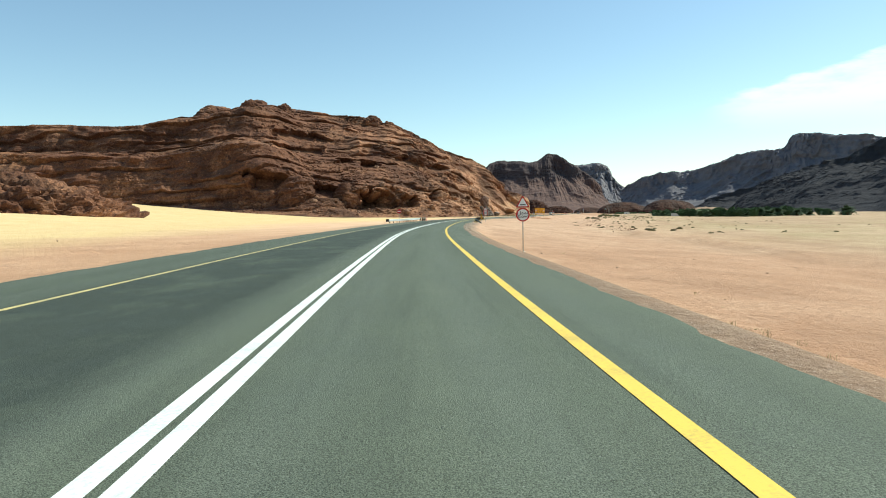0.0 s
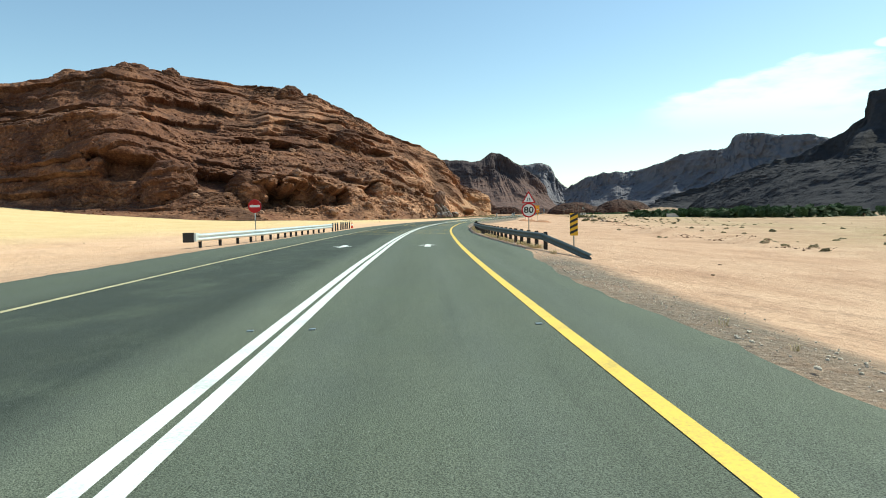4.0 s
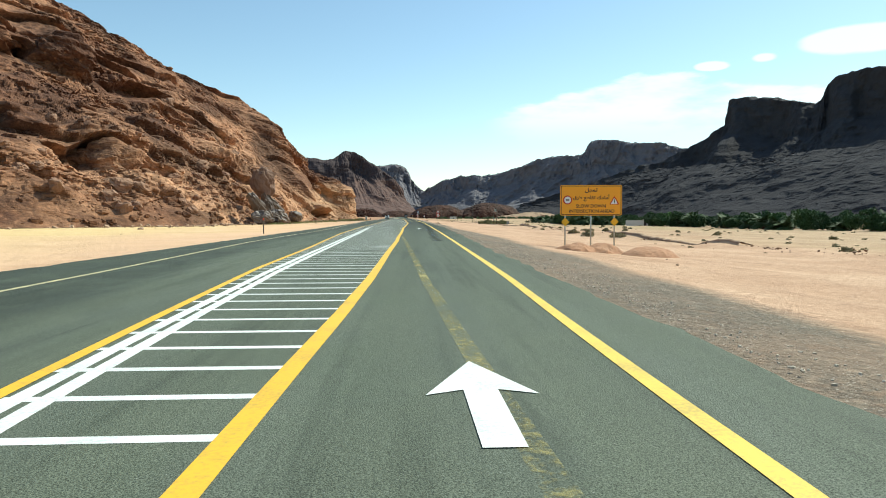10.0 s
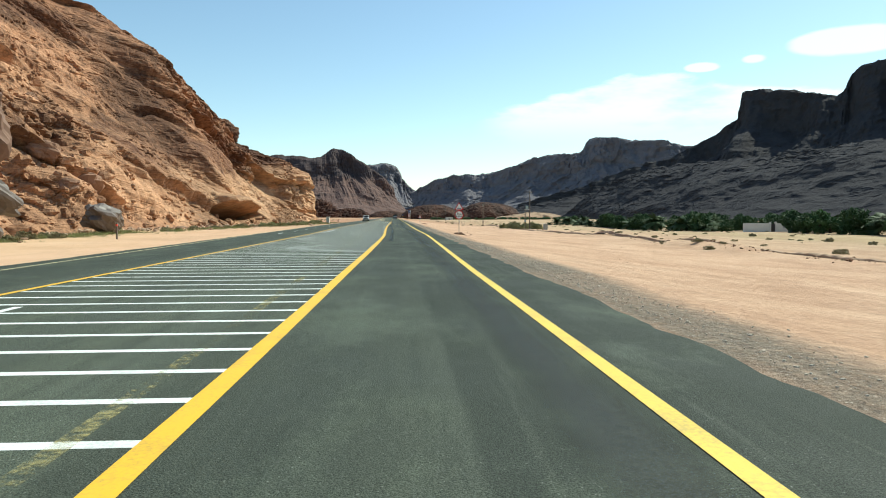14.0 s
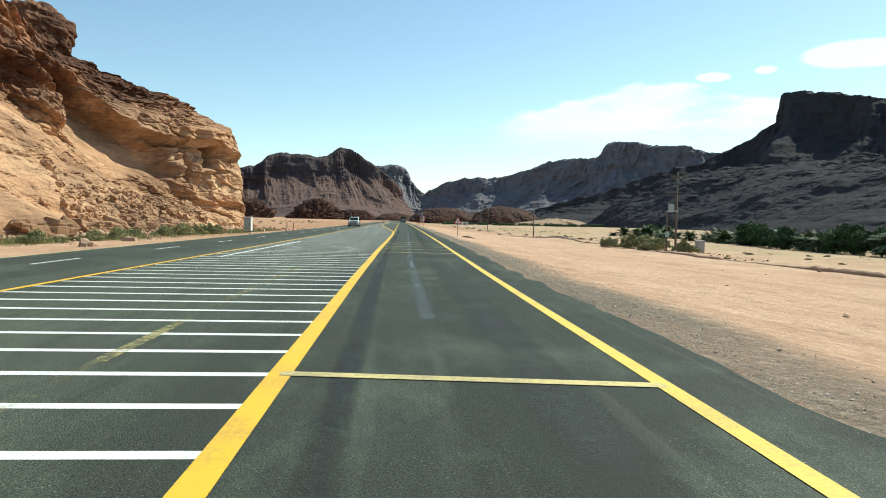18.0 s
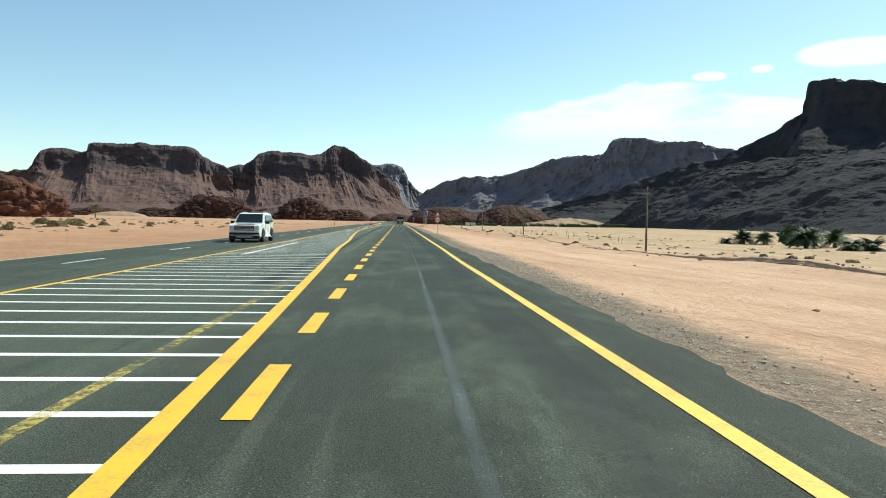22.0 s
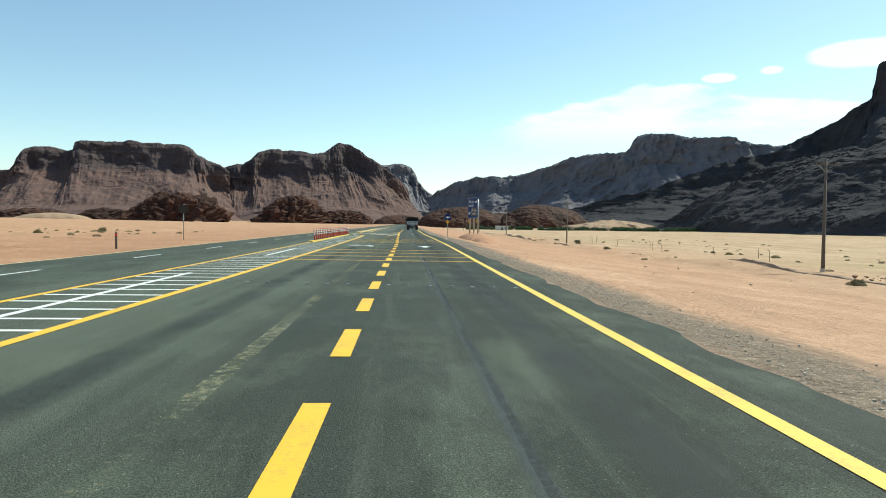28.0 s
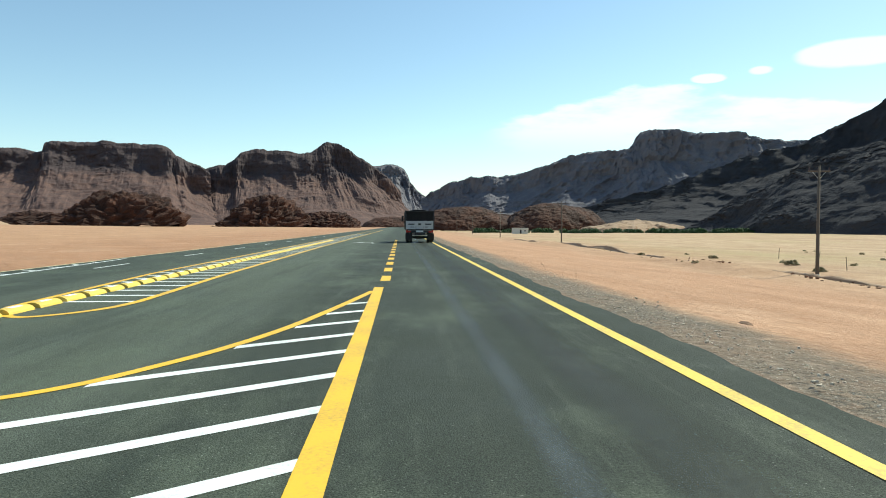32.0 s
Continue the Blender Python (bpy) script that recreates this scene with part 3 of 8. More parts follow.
def ring_plate(outer, inner, y0, y1):
    n = len(outer)
    v = [(x, y0, z) for x, z in outer] + [(x, y0, z) for x, z in inner] + [(x, y1, z) for x, z in outer] + [(x, y1, z) for x, z in inner]
    f = []
    for k in range(n):
        j = (k + 1) % n
        f += [(k, j, n + j, n + k), (2 * n + k, 3 * n + k, 3 * n + j, 2 * n + j), (k, 2 * n + k, 2 * n + j, j), (n + k, n + j, 3 * n + j, 3 * n + k)]
    return v, f


def circle(r, n=32, cx=0.0, cz=0.0):
    return [(cx + r * math.cos(2 * math.pi * k / n), cz + r * math.sin(2 * math.pi * k / n)) for k in range(n)]


def rounded(x0, x1, z0, z1, r, n=5):
    out = []
    for cx, cz, a0 in ((x1 - r, z0 + r, -90), (x1 - r, z1 - r, 0), (x0 + r, z1 - r, 90), (x0 + r, z0 + r, 180)):
        for k in range(n + 1):
            a = radians(a0 + 90 * k / n)
            out.append((cx + r * math.cos(a), cz + r * math.sin(a)))
    return out


def joined(*geos):
    v, f = [], []
    for gv, gf in geos:
        o = len(v)
        v += list(gv)
        f += [tuple(i + o for i in q) for q in gf]
    return v, f


# ---- noise on arrays ----


def hashed(i, j, k, seed):
    h = (i * 374761393 + j * 668265263 + k * 2147483647 + seed * 974711) & 0xFFFFFFFF
    h = ((h ^ (h >> 13)) * 1274126177) & 0xFFFFFFFF
    return ((h ^ (h >> 16)) & 0xFFFFFF) / 16777215.0


def value_noise(p, seed=0):
    i = np.floor(p).astype(np.int64)
    u = p - i
    u = u * u * u * (u * (u * 6 - 15) + 10)
    out = 0
    for dx in (0, 1):
        for dy in (0, 1):
            for dz in (0, 1):
                w = (u[..., 0] if dx else 1 - u[..., 0]) * (u[..., 1] if dy else 1 - u[..., 1]) * (u[..., 2] if dz else 1 - u[..., 2])
                out = out + w * hashed(i[..., 0] + dx, i[..., 1] + dy, i[..., 2] + dz, seed)
    return out * 2 - 1


def fbm(p, octaves=5, seed=0, gain=0.5):
    out, a, s = 0, 1.0, 1.0
    for o in range(octaves):
        out = out + a * value_noise(p * s + 17.3 * o, seed + o)
        a, s = a * gain, s * 2.03
    return out


def ridged(p, octaves=4, seed=0):
    out, a, s = 0, 1.0, 1.0
    for o in range(octaves):
        out = out + a * (1 - np.abs(value_noise(p * s + 9.1 * o, seed + o)) * 2)
        a, s = a * 0.5, s * 2.1
    return out


def blocks(p, seed=0):
    """Cell noise: a height for each block and how near its edge a point is."""
    i = np.floor(p).astype(np.int64)
    f1 = np.full(p.shape[:-1], 9.0)
    f2 = np.full(p.shape[:-1], 9.0)
    tall = np.zeros(p.shape[:-1])
    for dx in (-1, 0, 1):
        for dy in (-1, 0, 1):
            for dz in (-1, 0, 1):
                c = i + np.array((dx, dy, dz))
                q = np.stack([c[..., k] + hashed(c[..., 0], c[..., 1], c[..., 2], seed + 5 * k + 1) for k in range(3)], -1)
                d = np.sqrt(((p - q) ** 2).sum(-1))
                near = d < f1
                f2 = np.where(near, f1, np.minimum(f2, d))
                tall = np.where(near, hashed(c[..., 0], c[..., 1], c[..., 2], seed + 77), tall)
                f1 = np.where(near, d, f1)
    return tall, f2 - f1


def curve_through(nodes, n):
    """n points on a smooth curve through the nodes."""
    p = np.array(nodes, float)
    p = np.vstack([3 * p[0] - 3 * p[1] + p[min(2, len(p) - 1)], p, 3 * p[-1] - 3 * p[-2] + p[max(-3, -len(p))]])
    t = np.linspace(0, len(nodes) - 1, n)
    i = np.minimum(t.astype(int), len(nodes) - 2)
    u = (t - i)[:, None]
    a, b, c, d = p[i], p[i + 1], p[i + 2], p[i + 3]
    return 0.5 * (2 * b + (c - a) * u + (2 * a - 5 * b + 4 * c - d) * u ** 2 + (3 * b - a - 3 * c + d) * u ** 3)


# ---- the road's line: metres along it (s), metres to its right (d) ----
AXIS = [(7.98, 8.21), (7.12, 34.20), (6.69, 60.17), (6.85, 86.16), (7.69, 112.17), (8.90, 137.93), (10.71, 163.28), (13.08, 188.12),
        (16.27, 212.98), (20.30, 238.51), (25.68, 264.17), (31.93, 288.95), (38.10, 312.70), (44.25, 335.79), (50.51, 359.31),
        (56.36, 382.93), (62.11, 406.33), (67.58, 429.23), (72.91, 452.18), (78.19, 474.71), (83.78, 497.50), (89.40, 520.05),
        (94.88, 542.42), (100.34, 564.66), (105.69, 586.93), (110.90, 609.46), (116.27, 632.46), (121.80, 656.04), (127.29, 679.65),
        (132.80, 703.49), (138.35, 727.36), (143.84, 751.22), (149.45, 775.13)]
END_WAY = Vector((math.sin(radians(13.5)), math.cos(radians(13.5))))
axis = curve_through(AXIS, 900)
first = (axis[0] - axis[4]) / np.linalg.norm(axis[0] - axis[4])
before = [axis[0] + first * k for k in range(260, 0, -4)]
after = [axis[-1] + np.array(END_WAY) * k for k in range(4, 2400, 8)]
LINE = np.vstack([before, axis, after])
LINE_S = np.r_[0, np.cumsum(np.hypot(*np.diff(LINE, axis=0).T))]
LINE_S -= LINE_S[len(before)]
LINE_T = np.gradient(LINE, axis=0)
LINE_T /= np.linalg.norm(LINE_T, axis=1)[:, None]


def on_road(s, d, z=0.0):
    """World places for metres along and across, as an array."""
    s, d = np.asarray(s, float), np.asarray(d, float)
    x, y = np.interp(s, LINE_S, LINE[:, 0]), np.interp(s, LINE_S, LINE[:, 1])
    tx, ty = np.interp(s, LINE_S, LINE_T[:, 0]), np.interp(s, LINE_S, LINE_T[:, 1])
    return np.stack([x + d * ty, y - d * tx, np.broadcast_to(np.asarray(z, float), x.shape)], -1)


def road_turn(s):
    """The road's heading, in degrees about z from +y."""
    return -math.degrees(math.atan2(np.interp(s, LINE_S, LINE_T[:, 0]), np.interp(s, LINE_S, LINE_T[:, 1])))


def standing(s, d, z=None, turn=0.0):
    """A pose at the roadside whose +y looks along the road."""
    x, y, _ = on_road(s, d)
    return pose(float(x), float(y), float(land(x, y)) if z is None else z, 0, 0, road_turn(s) + turn)


# edges of the asphalt
LEFT_EDGE = ([-260, 140, 150, 165, 174, 181, 192, 205, 230, 300, 345, 430, 500, 650, 780, 1000, 2400], [-10.9, -11.0, -10.8, -10.75, -10.55, -10.4, -10.75, -10.95, -11.0, -12.2, -12.9, -13.3, -13.8, -13.9, -13.4, -13.4, -13.4])
RIGHT_EDGE = ([-260.0, 5.8, 31.6, 57.5, 122, 131, 135, 141, 150, 162, 176, 187, 194, 210.8, 236.7, 270.0, 288.3, 313.2, 336.9, 409.2, 432.5, 456.5, 480.0, 503.6, 526.2, 549.1, 571.7, 594.4, 618.0, 691.0, 715.6, 740.2, 764.8, 788.7, 2400.0],
              [3.8, 3.92, 3.86, 3.8, 3.85, 4.6, 4.95, 4.72, 4.38, 4.02, 4.02, 4.2, 3.85, 3.83, 3.77, 3.94, 3.9, 4.14, 3.97, 3.74, 3.59, 3.85, 4.03, 4.12, 3.72, 3.76, 3.56, 3.41, 3.74, 4.23, 4.33, 4.46, 4.58, 4.03, 4.7])


def land(x, y):
    """Height of the ground."""
    x, y = np.asarray(x, float), np.asarray(y, float)
    s = np.interp(y, LINE[:, 1], LINE_S)
    d = (x - np.interp(y, LINE[:, 1], LINE[:, 0])) * np.interp(y, LINE[:, 1], LINE_T[:, 1])
    lo, hi = np.interp(s, *LEFT_EDGE), np.interp(s, *RIGHT_EDGE)
    r, l = np.maximum(d - hi, 0), np.maximum(lo - d, 0)
    z = np.interp(r, [0, 0.25, 1.2, 2.6, 8, 16, 24, 32, 90, 400], [-0.05, -0.06, -0.12, -0.3, -0.85, -1.5, -1.95, -2.05, -2.5, -2.5])
    z = z + np.interp(l, [0, 0.3, 4, 20, 70, 140, 220, 500], [0, -0.03, -0.1, -0.05, 0.8, 6.5, 12.5, 15]) * np.interp(y, [-100, 60, 380, 560, 700], [0.2, 0.9, 1.0, 0.25, 0.15])
    z = z + np.interp(r, [0.4, 2.6, 8], [0, -0.75, -0.6]) * np.interp(s, [-260, 85, 125], [1, 1, 0])
    z = z + np.interp(r, [6, 14, 24, 34, 90, 200], [0, -0.25, -0.55, -0.68, -0.4, 0]) * np.interp(s, [560, 640], [0, 1])
    p = np.stack([x, y, np.zeros_like(x)], -1)
    off = np.clip(np.maximum(r, l) / 12, 0, 1)
    n = fbm(p / 60, 4, 3) * 0.5 * np.clip(np.maximum(r, l) / 60, 0, 1) + fbm(p / 7, 3, 5) * 0.10 * off + fbm(p / 1.6, 2, 8) * 0.025 * np.clip(np.maximum(r, l) / 1.5, 0, 1)
    # a scraped bank of spoil along the edge of the plain, right of the road
    bank = np.exp(-((d - 34 - 2 * value_noise(p / 40, 21)) / 1.3) ** 2) * np.clip(value_noise(p / 11, 31) + 0.35, 0, 1) * 0.8
    return z + n + bank


# ---- the ground: one sheet to the horizon ----
side = [0.15, 0.5, 0.9, 1.5, 2.2, 3, 4, 5.2, 6.5, 8, 10, 12, 14, 16, 18, 20, 22, 24, 26, 28, 30, 33, 37, 42, 48, 55, 65, 80, 100, 130, 170, 220, 290, 380, 520, 720, 1000, 1500, 2300, 3400, 4600]
rows_y = np.r_[np.arange(-250, 900, 2.5), 900 + np.cumsum(np.linspace(3, 60, 120))]
row_s = np.interp(rows_y, LINE[:, 1], LINE_S)
row_x = np.interp(rows_y, LINE[:, 1], LINE[:, 0])
row_c = np.interp(rows_y, LINE[:, 1], LINE_T[:, 1])
lo_e, hi_e = np.interp(row_s, *LEFT_EDGE) / row_c, np.interp(row_s, *RIGHT_EDGE) / row_c
cols = [lo_e - w for w in side[::-1]] + [lo_e + (hi_e - lo_e) * k for k in (0.0, 0.25, 0.5, 0.75, 1.0)] + [hi_e + w for w in side]
gx = np.stack(cols, 1) + row_x[:, None]
gy = np.repeat(rows_y[:, None], gx.shape[1], 1)
gz = land(gx, gy)
gv = (gx - row_x[:, None]) * row_c[:, None] - (hi_e * row_c)[:, None]
ground = tagged(new("ground", grid_mesh("ground", np.stack([gx, gy, gz], -1), SAND, True, np.stack([np.repeat(row_s[:, None], gx.shape[1], 1), gv], -1))),
                "pink and golden desert sand with tyre tracks", "ground", kind="structure")

# ---- the asphalt ----
rs = np.r_[np.arange(-250, 0, 1.0), np.arange(0, 830, 0.4), np.arange(830, 900, 1.0), np.arange(900, 2300, 12.0)]
frac = np.linspace(0, 1, 19)
edge_n = fbm(np.stack([rs / 1.7, rs * 0, rs * 0], -1), 5, 41, 0.65) * 0.10
edge_m = fbm(np.stack([rs / 1.7, rs * 0 + 9, rs * 0], -1), 5, 43, 0.65) * 0.10
lo_d, hi_d = np.interp(rs, *LEFT_EDGE) + edge_m, np.interp(rs, *RIGHT_EDGE) + edge_n
rd = lo_d[:, None] + (hi_d - lo_d)[:, None] * frac
rc = on_road(np.repeat(rs[:, None], 19, 1), rd, 0.0)
rc[:, 0, 2] = rc[:, -1, 2] = -0.07
road = tagged(new("road", grid_mesh("road", rc, ASPHALT, True, np.stack([np.repeat(rs[:, None], 19, 1), rd], -1))),
              "grey-green worn asphalt two-way desert highway", "road", kind="structure")

# ---- road paint ----


def stripe(name, s0, s1, d_at, width, z, mat, parent, step=1.5):
    """A painted line from s0 to s1; d_at gives its middle as (s list, d list) or a number."""
    n = max(2, int((s1 - s0) / step) + 1)
    s = np.linspace(s0, s1, n)
    d = np.full(n, float(d_at)) if isinstance(d_at, (int, float)) else np.interp(s, *d_at)
    w = np.full(n, width) if isinstance(width, (int, float)) else np.interp(s, *width)
    co = np.stack([on_road(s, d - w / 2, z), on_road(s, d + w / 2, z)], 1)
    uv = np.stack([np.stack([s, np.zeros(n)], -1), np.stack([s, np.ones(n)], -1)], 1)
    return part(name, grid_mesh(name, co, mat, False, uv), mat, parent)


def ribbon(name, pts, width, z, mat, parent, n=40):
    """A painted line of any course through (s, d) points."""
    q = curve_through(pts, n)
    t = np.gradient(q, axis=0)
    t /= np.linalg.norm(t, axis=1)[:, None]
    side_ = np.stack([-t[:, 1], t[:, 0]], -1) * width / 2
    a, b = q - side_, q + side_
    co = np.stack([on_road(a[:, 0], a[:, 1], z), on_road(b[:, 0], b[:, 1], z)], 1)
    return part(name, grid_mesh(name, co, mat, False), mat, parent)


def quad_mark(name, corners, z, mat, parent):
    c = [tuple(on_road(s, d, z)) for s, d in corners]
    return part(name, (c, [tuple(range(len(c)))]), mat, parent)


def marking(name, label):
    return thing(name, label, "road marking", kind="structure")


Z1, Z2, Z3 = 0.004, 0.0065, 0.009
RIGHT_LINE = ([-250.0, 3.6, 29.6, 45.0, 55.5, 79.0, 128.0, 133.3, 150.0, 158.7, 175.0, 183.7, 208.8, 234.7, 245.0, 250.0, 260.9, 274.0, 286.4, 300.0, 311.0, 320.0, 334.9, 349.0, 375.0, 400.0, 407.7, 415.0, 431.2, 439.0, 454.9, 478.1, 492.0, 501.5, 524.7, 547.8, 570.6, 588.0, 593.5, 616.7, 629.0, 663.0, 689.0, 713.8, 720.0, 738.4, 752.0, 762.9, 787.2, 2300.0],
              [1.85, 1.86, 1.81, 1.73, 1.69, 1.7, 1.97, 1.98, 2.02, 1.99, 1.98, 1.98, 1.92, 1.71, 1.55, 1.76, 2.17, 2.4, 2.44, 2.45, 2.39, 2.34, 2.14, 1.98, 2.03, 2.23, 2.31, 2.36, 2.33, 2.37, 2.51, 2.62, 2.61, 2.59, 2.45, 2.39, 2.17, 2.22, 2.23, 2.45, 2.51, 2.73, 2.87, 3.03, 3.08, 3.18, 3.19, 3.16, 2.95, 3.1])
edge_line = marking("edge_line_right", "solid yellow edge line on the asphalt")
stripe("line", -60, 1500, RIGHT_LINE, 0.185, Z2, YELLOW_PAINT, edge_line)
CENTRE = ([-250.0, 3.9, 29.9, 45.0, 55.9, 79.0, 133.7, 159.1, 184.1, 209.2, 235.0, 250.0, 268.0, 277.0, 296.0, 320.0, 345.0, 360.0],
          [-1.76, -1.77, -1.88, -1.99, -2.05, -2.02, -1.64, -1.67, -1.72, -1.73, -2.01, -2.38, -3.28, -3.73, -4.25, -5.0, -6.0, -6.6])
double_line = marking("double_centre_line", "double solid white centre line")
for off in (-0.13, 0.13):
    stripe("line", -60, 350, (CENTRE[0], [v + off for v in CENTRE[1]]), 0.178, Z1, WHITE_PAINT, double_line)
for s0, s1 in ((350, 368), (426, 440), (478, 497), (574, 590), (636, 650), (694, 706), (717, 726)):
    stripe("line", s0, s1, ([350, 360, 426, 440, 497, 574, 640, 700, 724], [-6.2, -6.35, -6.85, -6.9, -6.4, -6.6, -6.5, -6.1, -6.0]), 0.16, Z1 + 0.001, WHITE_PAINT, double_line)
left_line = marking("edge_line_left", "dusty pale yellow edge line of the oncoming lane")
LEFT_D = ([-60, 12, 39, 65, 142, 167, 192, 217, 243, 277, 300, 345, 360], [-7.05, -7.07, -7.12, -7.3, -6.8, -6.76, -6.84, -6.93, -7.27, -8.4, -9.6, -10.2, -11.0])
stripe("line", -60, 70, LEFT_D, 0.15, Z1, PALE_YELLOW, left_line)
stripe("line", 70, 360, LEFT_D, 0.15, Z1, CREAM_PAINT, left_line)
stripe("line", 360, 1500, ([360, 430, 500, 650, 780, 1500], [-11.0, -12.6, -13.0, -13.2, -12.7, -12.7]), 0.13, Z1, CREAM_PAINT, left_line)
lane_dash = marking("lane_dashes_oncoming", "white dashed lane line of the oncoming carriageway")
for k in range(46):
    s = 420 + 10.5 * k
    stripe("dash", s, s + 3.2, -10.6, 0.12, Z1, WHITE_PAINT, lane_dash)

# the painted island between the carriageways
ISLE_L = ([243.0, 253.0, 263.4, 278.0, 291.8, 319.1, 344.5, 360.0, 400.0, 418.3, 430.0, 442.1, 465.1, 487.5, 510.9, 534.7, 545.0, 558.0, 581.1, 603.7, 626.5, 640.0, 698.2, 722.3, 760.0, 774.0],
          [-2.38, -2.74, -3.4, -4.41, -4.9, -6.37, -7.32, -7.78, -7.69, -7.62, -7.68, -7.7, -7.45, -7.31, -7.26, -7.44, -7.55, -7.64, -7.64, -7.51, -7.38, -7.41, -7.18, -6.95, -6.66, -6.56])
ISLE_R = ([243.0, 250.0, 261.1, 268.0, 274.0, 286.7, 300.0, 311.2, 320.0, 335.2, 345.0, 360.0, 385.0, 407.9, 415.0, 431.5, 440.0, 455.0, 478.1, 486.0, 501.6, 524.8, 540.0, 547.9, 572.1, 582.0, 596.5, 621.4, 634.0, 645.0, 670.0, 693.7, 717.7, 742.1, 755.0, 766.7, 772.0],
          [-1.95, -1.55, -1.18, -1.0, -0.93, -0.96, -0.94, -1.11, -1.18, -1.43, -1.71, -1.65, -1.33, -1.12, -1.1, -1.17, -1.15, -1.1, -1.0, -1.02, -1.0, -1.1, -1.26, -1.65, -2.82, -3.3, -3.67, -4.62, -4.99, -5.27, -5.27, -4.74, -4.47, -4.37, -4.33, -4.42, -4.88])
isle = marking("painted_island", "yellow-bordered traffic island hatched with white bars")
stripe("left_border", 243, 772.5, ISLE_L, 0.16, Z2 + 0.001, AMBER_PAINT, isle)
stripe("right_border", 243, 768, ISLE_R, ([243, 268, 540, 600, 735, 768], [0.18, 0.225, 0.225, 0.2, 0.2, 0.24]), Z2, AMBER_PAINT, isle)
ribbon("nose_border", [(768, -4.45), (770.4, -4.75), (772.0, -5.25), (773.4, -5.8), (773.6, -6.25), (772.6, -6.4)], 0.26, Z2 + 0.0005, AMBER_PAINT, isle)
stripe("guide_line", 774.0, 783.0, ([774, 783], [-5.95, -6.5]), 0.11, Z1, WHITE_PAINT, isle)
BAR_AT = ([0, 11, 33, 55, 76, 140, 160, 180, 200, 219, 239, 259, 280, 302, 322, 335, 421],
          [249.5, 262.14, 286.89, 311.94, 335.5, 407.95, 431.69, 455.66, 479.07, 501.57, 525.33, 548.32, 573.46, 598.87, 622.23, 637.9, 740.0])
for k in range(450):
    s = float(np.interp(k, *BAR_AT)) if k <= 421 else 740.0 + (k - 421) * 1.2
    if s > 770.5:
        break
    a, b = float(np.interp(s, *ISLE_L)) + 0.08, float(np.interp(s, *ISLE_R)) - 0.1
    if b - a > 0.3:
        quad_mark("bar", ((s - 0.08, a), (s + 0.08, a), (s + 0.08, b), (s - 0.08, b)), Z1 - 0.002, WHITE_PAINT, isle)

rumble = marking("rumble_bars", "thick yellow rumble bars across the lane")


def cross_bars(places, d0, d1, w=0.17, slant=0.0, mat=AMBER_PAINT):
    """Bars through the lane's middle at each s; slant: metres that they fall back per metre to the right."""
    for s in places:
        a, b = (float(np.interp(s, *d0)) if isinstance(d0, tuple) else d0), (float(np.interp(s, *d1)) if isinstance(d1, tuple) else d1)
        quad_mark("bar", ((s - w / 2 - a * slant, a), (s + w / 2 - a * slant, a), (s + w / 2 - b * slant, b), (s - w / 2 - b * slant, b)), Z3, mat, rumble)


cross_bars((161.1, 166.05, 170.9, 175.8), -6.7, RIGHT_LINE, 0.19, 0.36, YELLOW_PAINT)
cross_bars((201.6, 205.1, 208.55, 212.1, 215.4), -6.8, RIGHT_LINE, 0.19, 0.36, YELLOW_PAINT)
cross_bars((436.1, 441.8, 446.9, 452.2, 457.9), ISLE_R, RIGHT_LINE, 0.19, 0.12, PALE_YELLOW)
cross_bars((483.9, 487.5, 491.0, 494.7, 498.4), ISLE_R, RIGHT_LINE, 0.18, 0.16, PALE_YELLOW)
cross_bars((678.55, 683.7, 713.45, 716.95, 720.5, 724.4, 739.9, 742.7, 745.4, 748.1, 750.85), ISLE_R, RIGHT_LINE, 0.22, 0.1)

dashes = marking("lane_dashes", "thick yellow dashed lane line")
DASH_D = ([536.0, 550.9, 571.4, 585.0, 595.6, 620.1, 629.0, 642.0, 678.0, 690.0, 700.0, 714.6, 739.0, 752.0, 763.4, 770.0],
          [-1.11, -1.23, -1.41, -1.45, -1.34, -1.16, -1.09, -1.03, -0.83, -0.69, -0.64, -0.52, -0.37, -0.39, -0.43, -0.41])
DASH_AT = ([-9, 0, 14, 29, 34, 44, 47], [537.0, 574.0, 631.2, 693.0, 713.55, 754.4, 766.7])
for k in range(-9, 47):
    s = float(np.interp(k, *DASH_AT))
    stripe("dash", s, s + 2.05, DASH_D, 0.23, Z2 + 0.0016, AMBER_PAINT, dashes)
for k in range(14):
    stripe("dash", 802.5 + 4.1 * k, 804.5 + 4.1 * k, -0.4, 0.27, Z2, AMBER_PAINT, dashes)

# the second island, past the turning
isle2 = marking("gore_island", "hatched gore island with a thick yellow border")
stripe("right_border", 766.7, 800.5, ([766.7, 787, 801], [-0.38, -0.54, -0.51]), 0.23, Z2, AMBER_PAINT, isle2)
GORE_FRONT = [(766.75, -0.5), (769.3, -1.0), (772.0, -1.71), (777.5, -3.19), (781.0, -4.6), (783.1, -5.85), (784.7, -7.25)]
GORE_BACK = [(784.7, -7.25), (786.6, -6.9), (788.4, -5.5), (789.4, -3.45), (791.0, -2.48), (793.0, -1.8), (795.4, -1.3), (799.5, -0.62)]
ribbon("front_border", GORE_FRONT, 0.26, Z2 + 0.001, AMBER_PAINT, isle2, 60)
ribbon("back_border", GORE_BACK, 0.15, Z2 + 0.0005, AMBER_PAINT, isle2, 60)
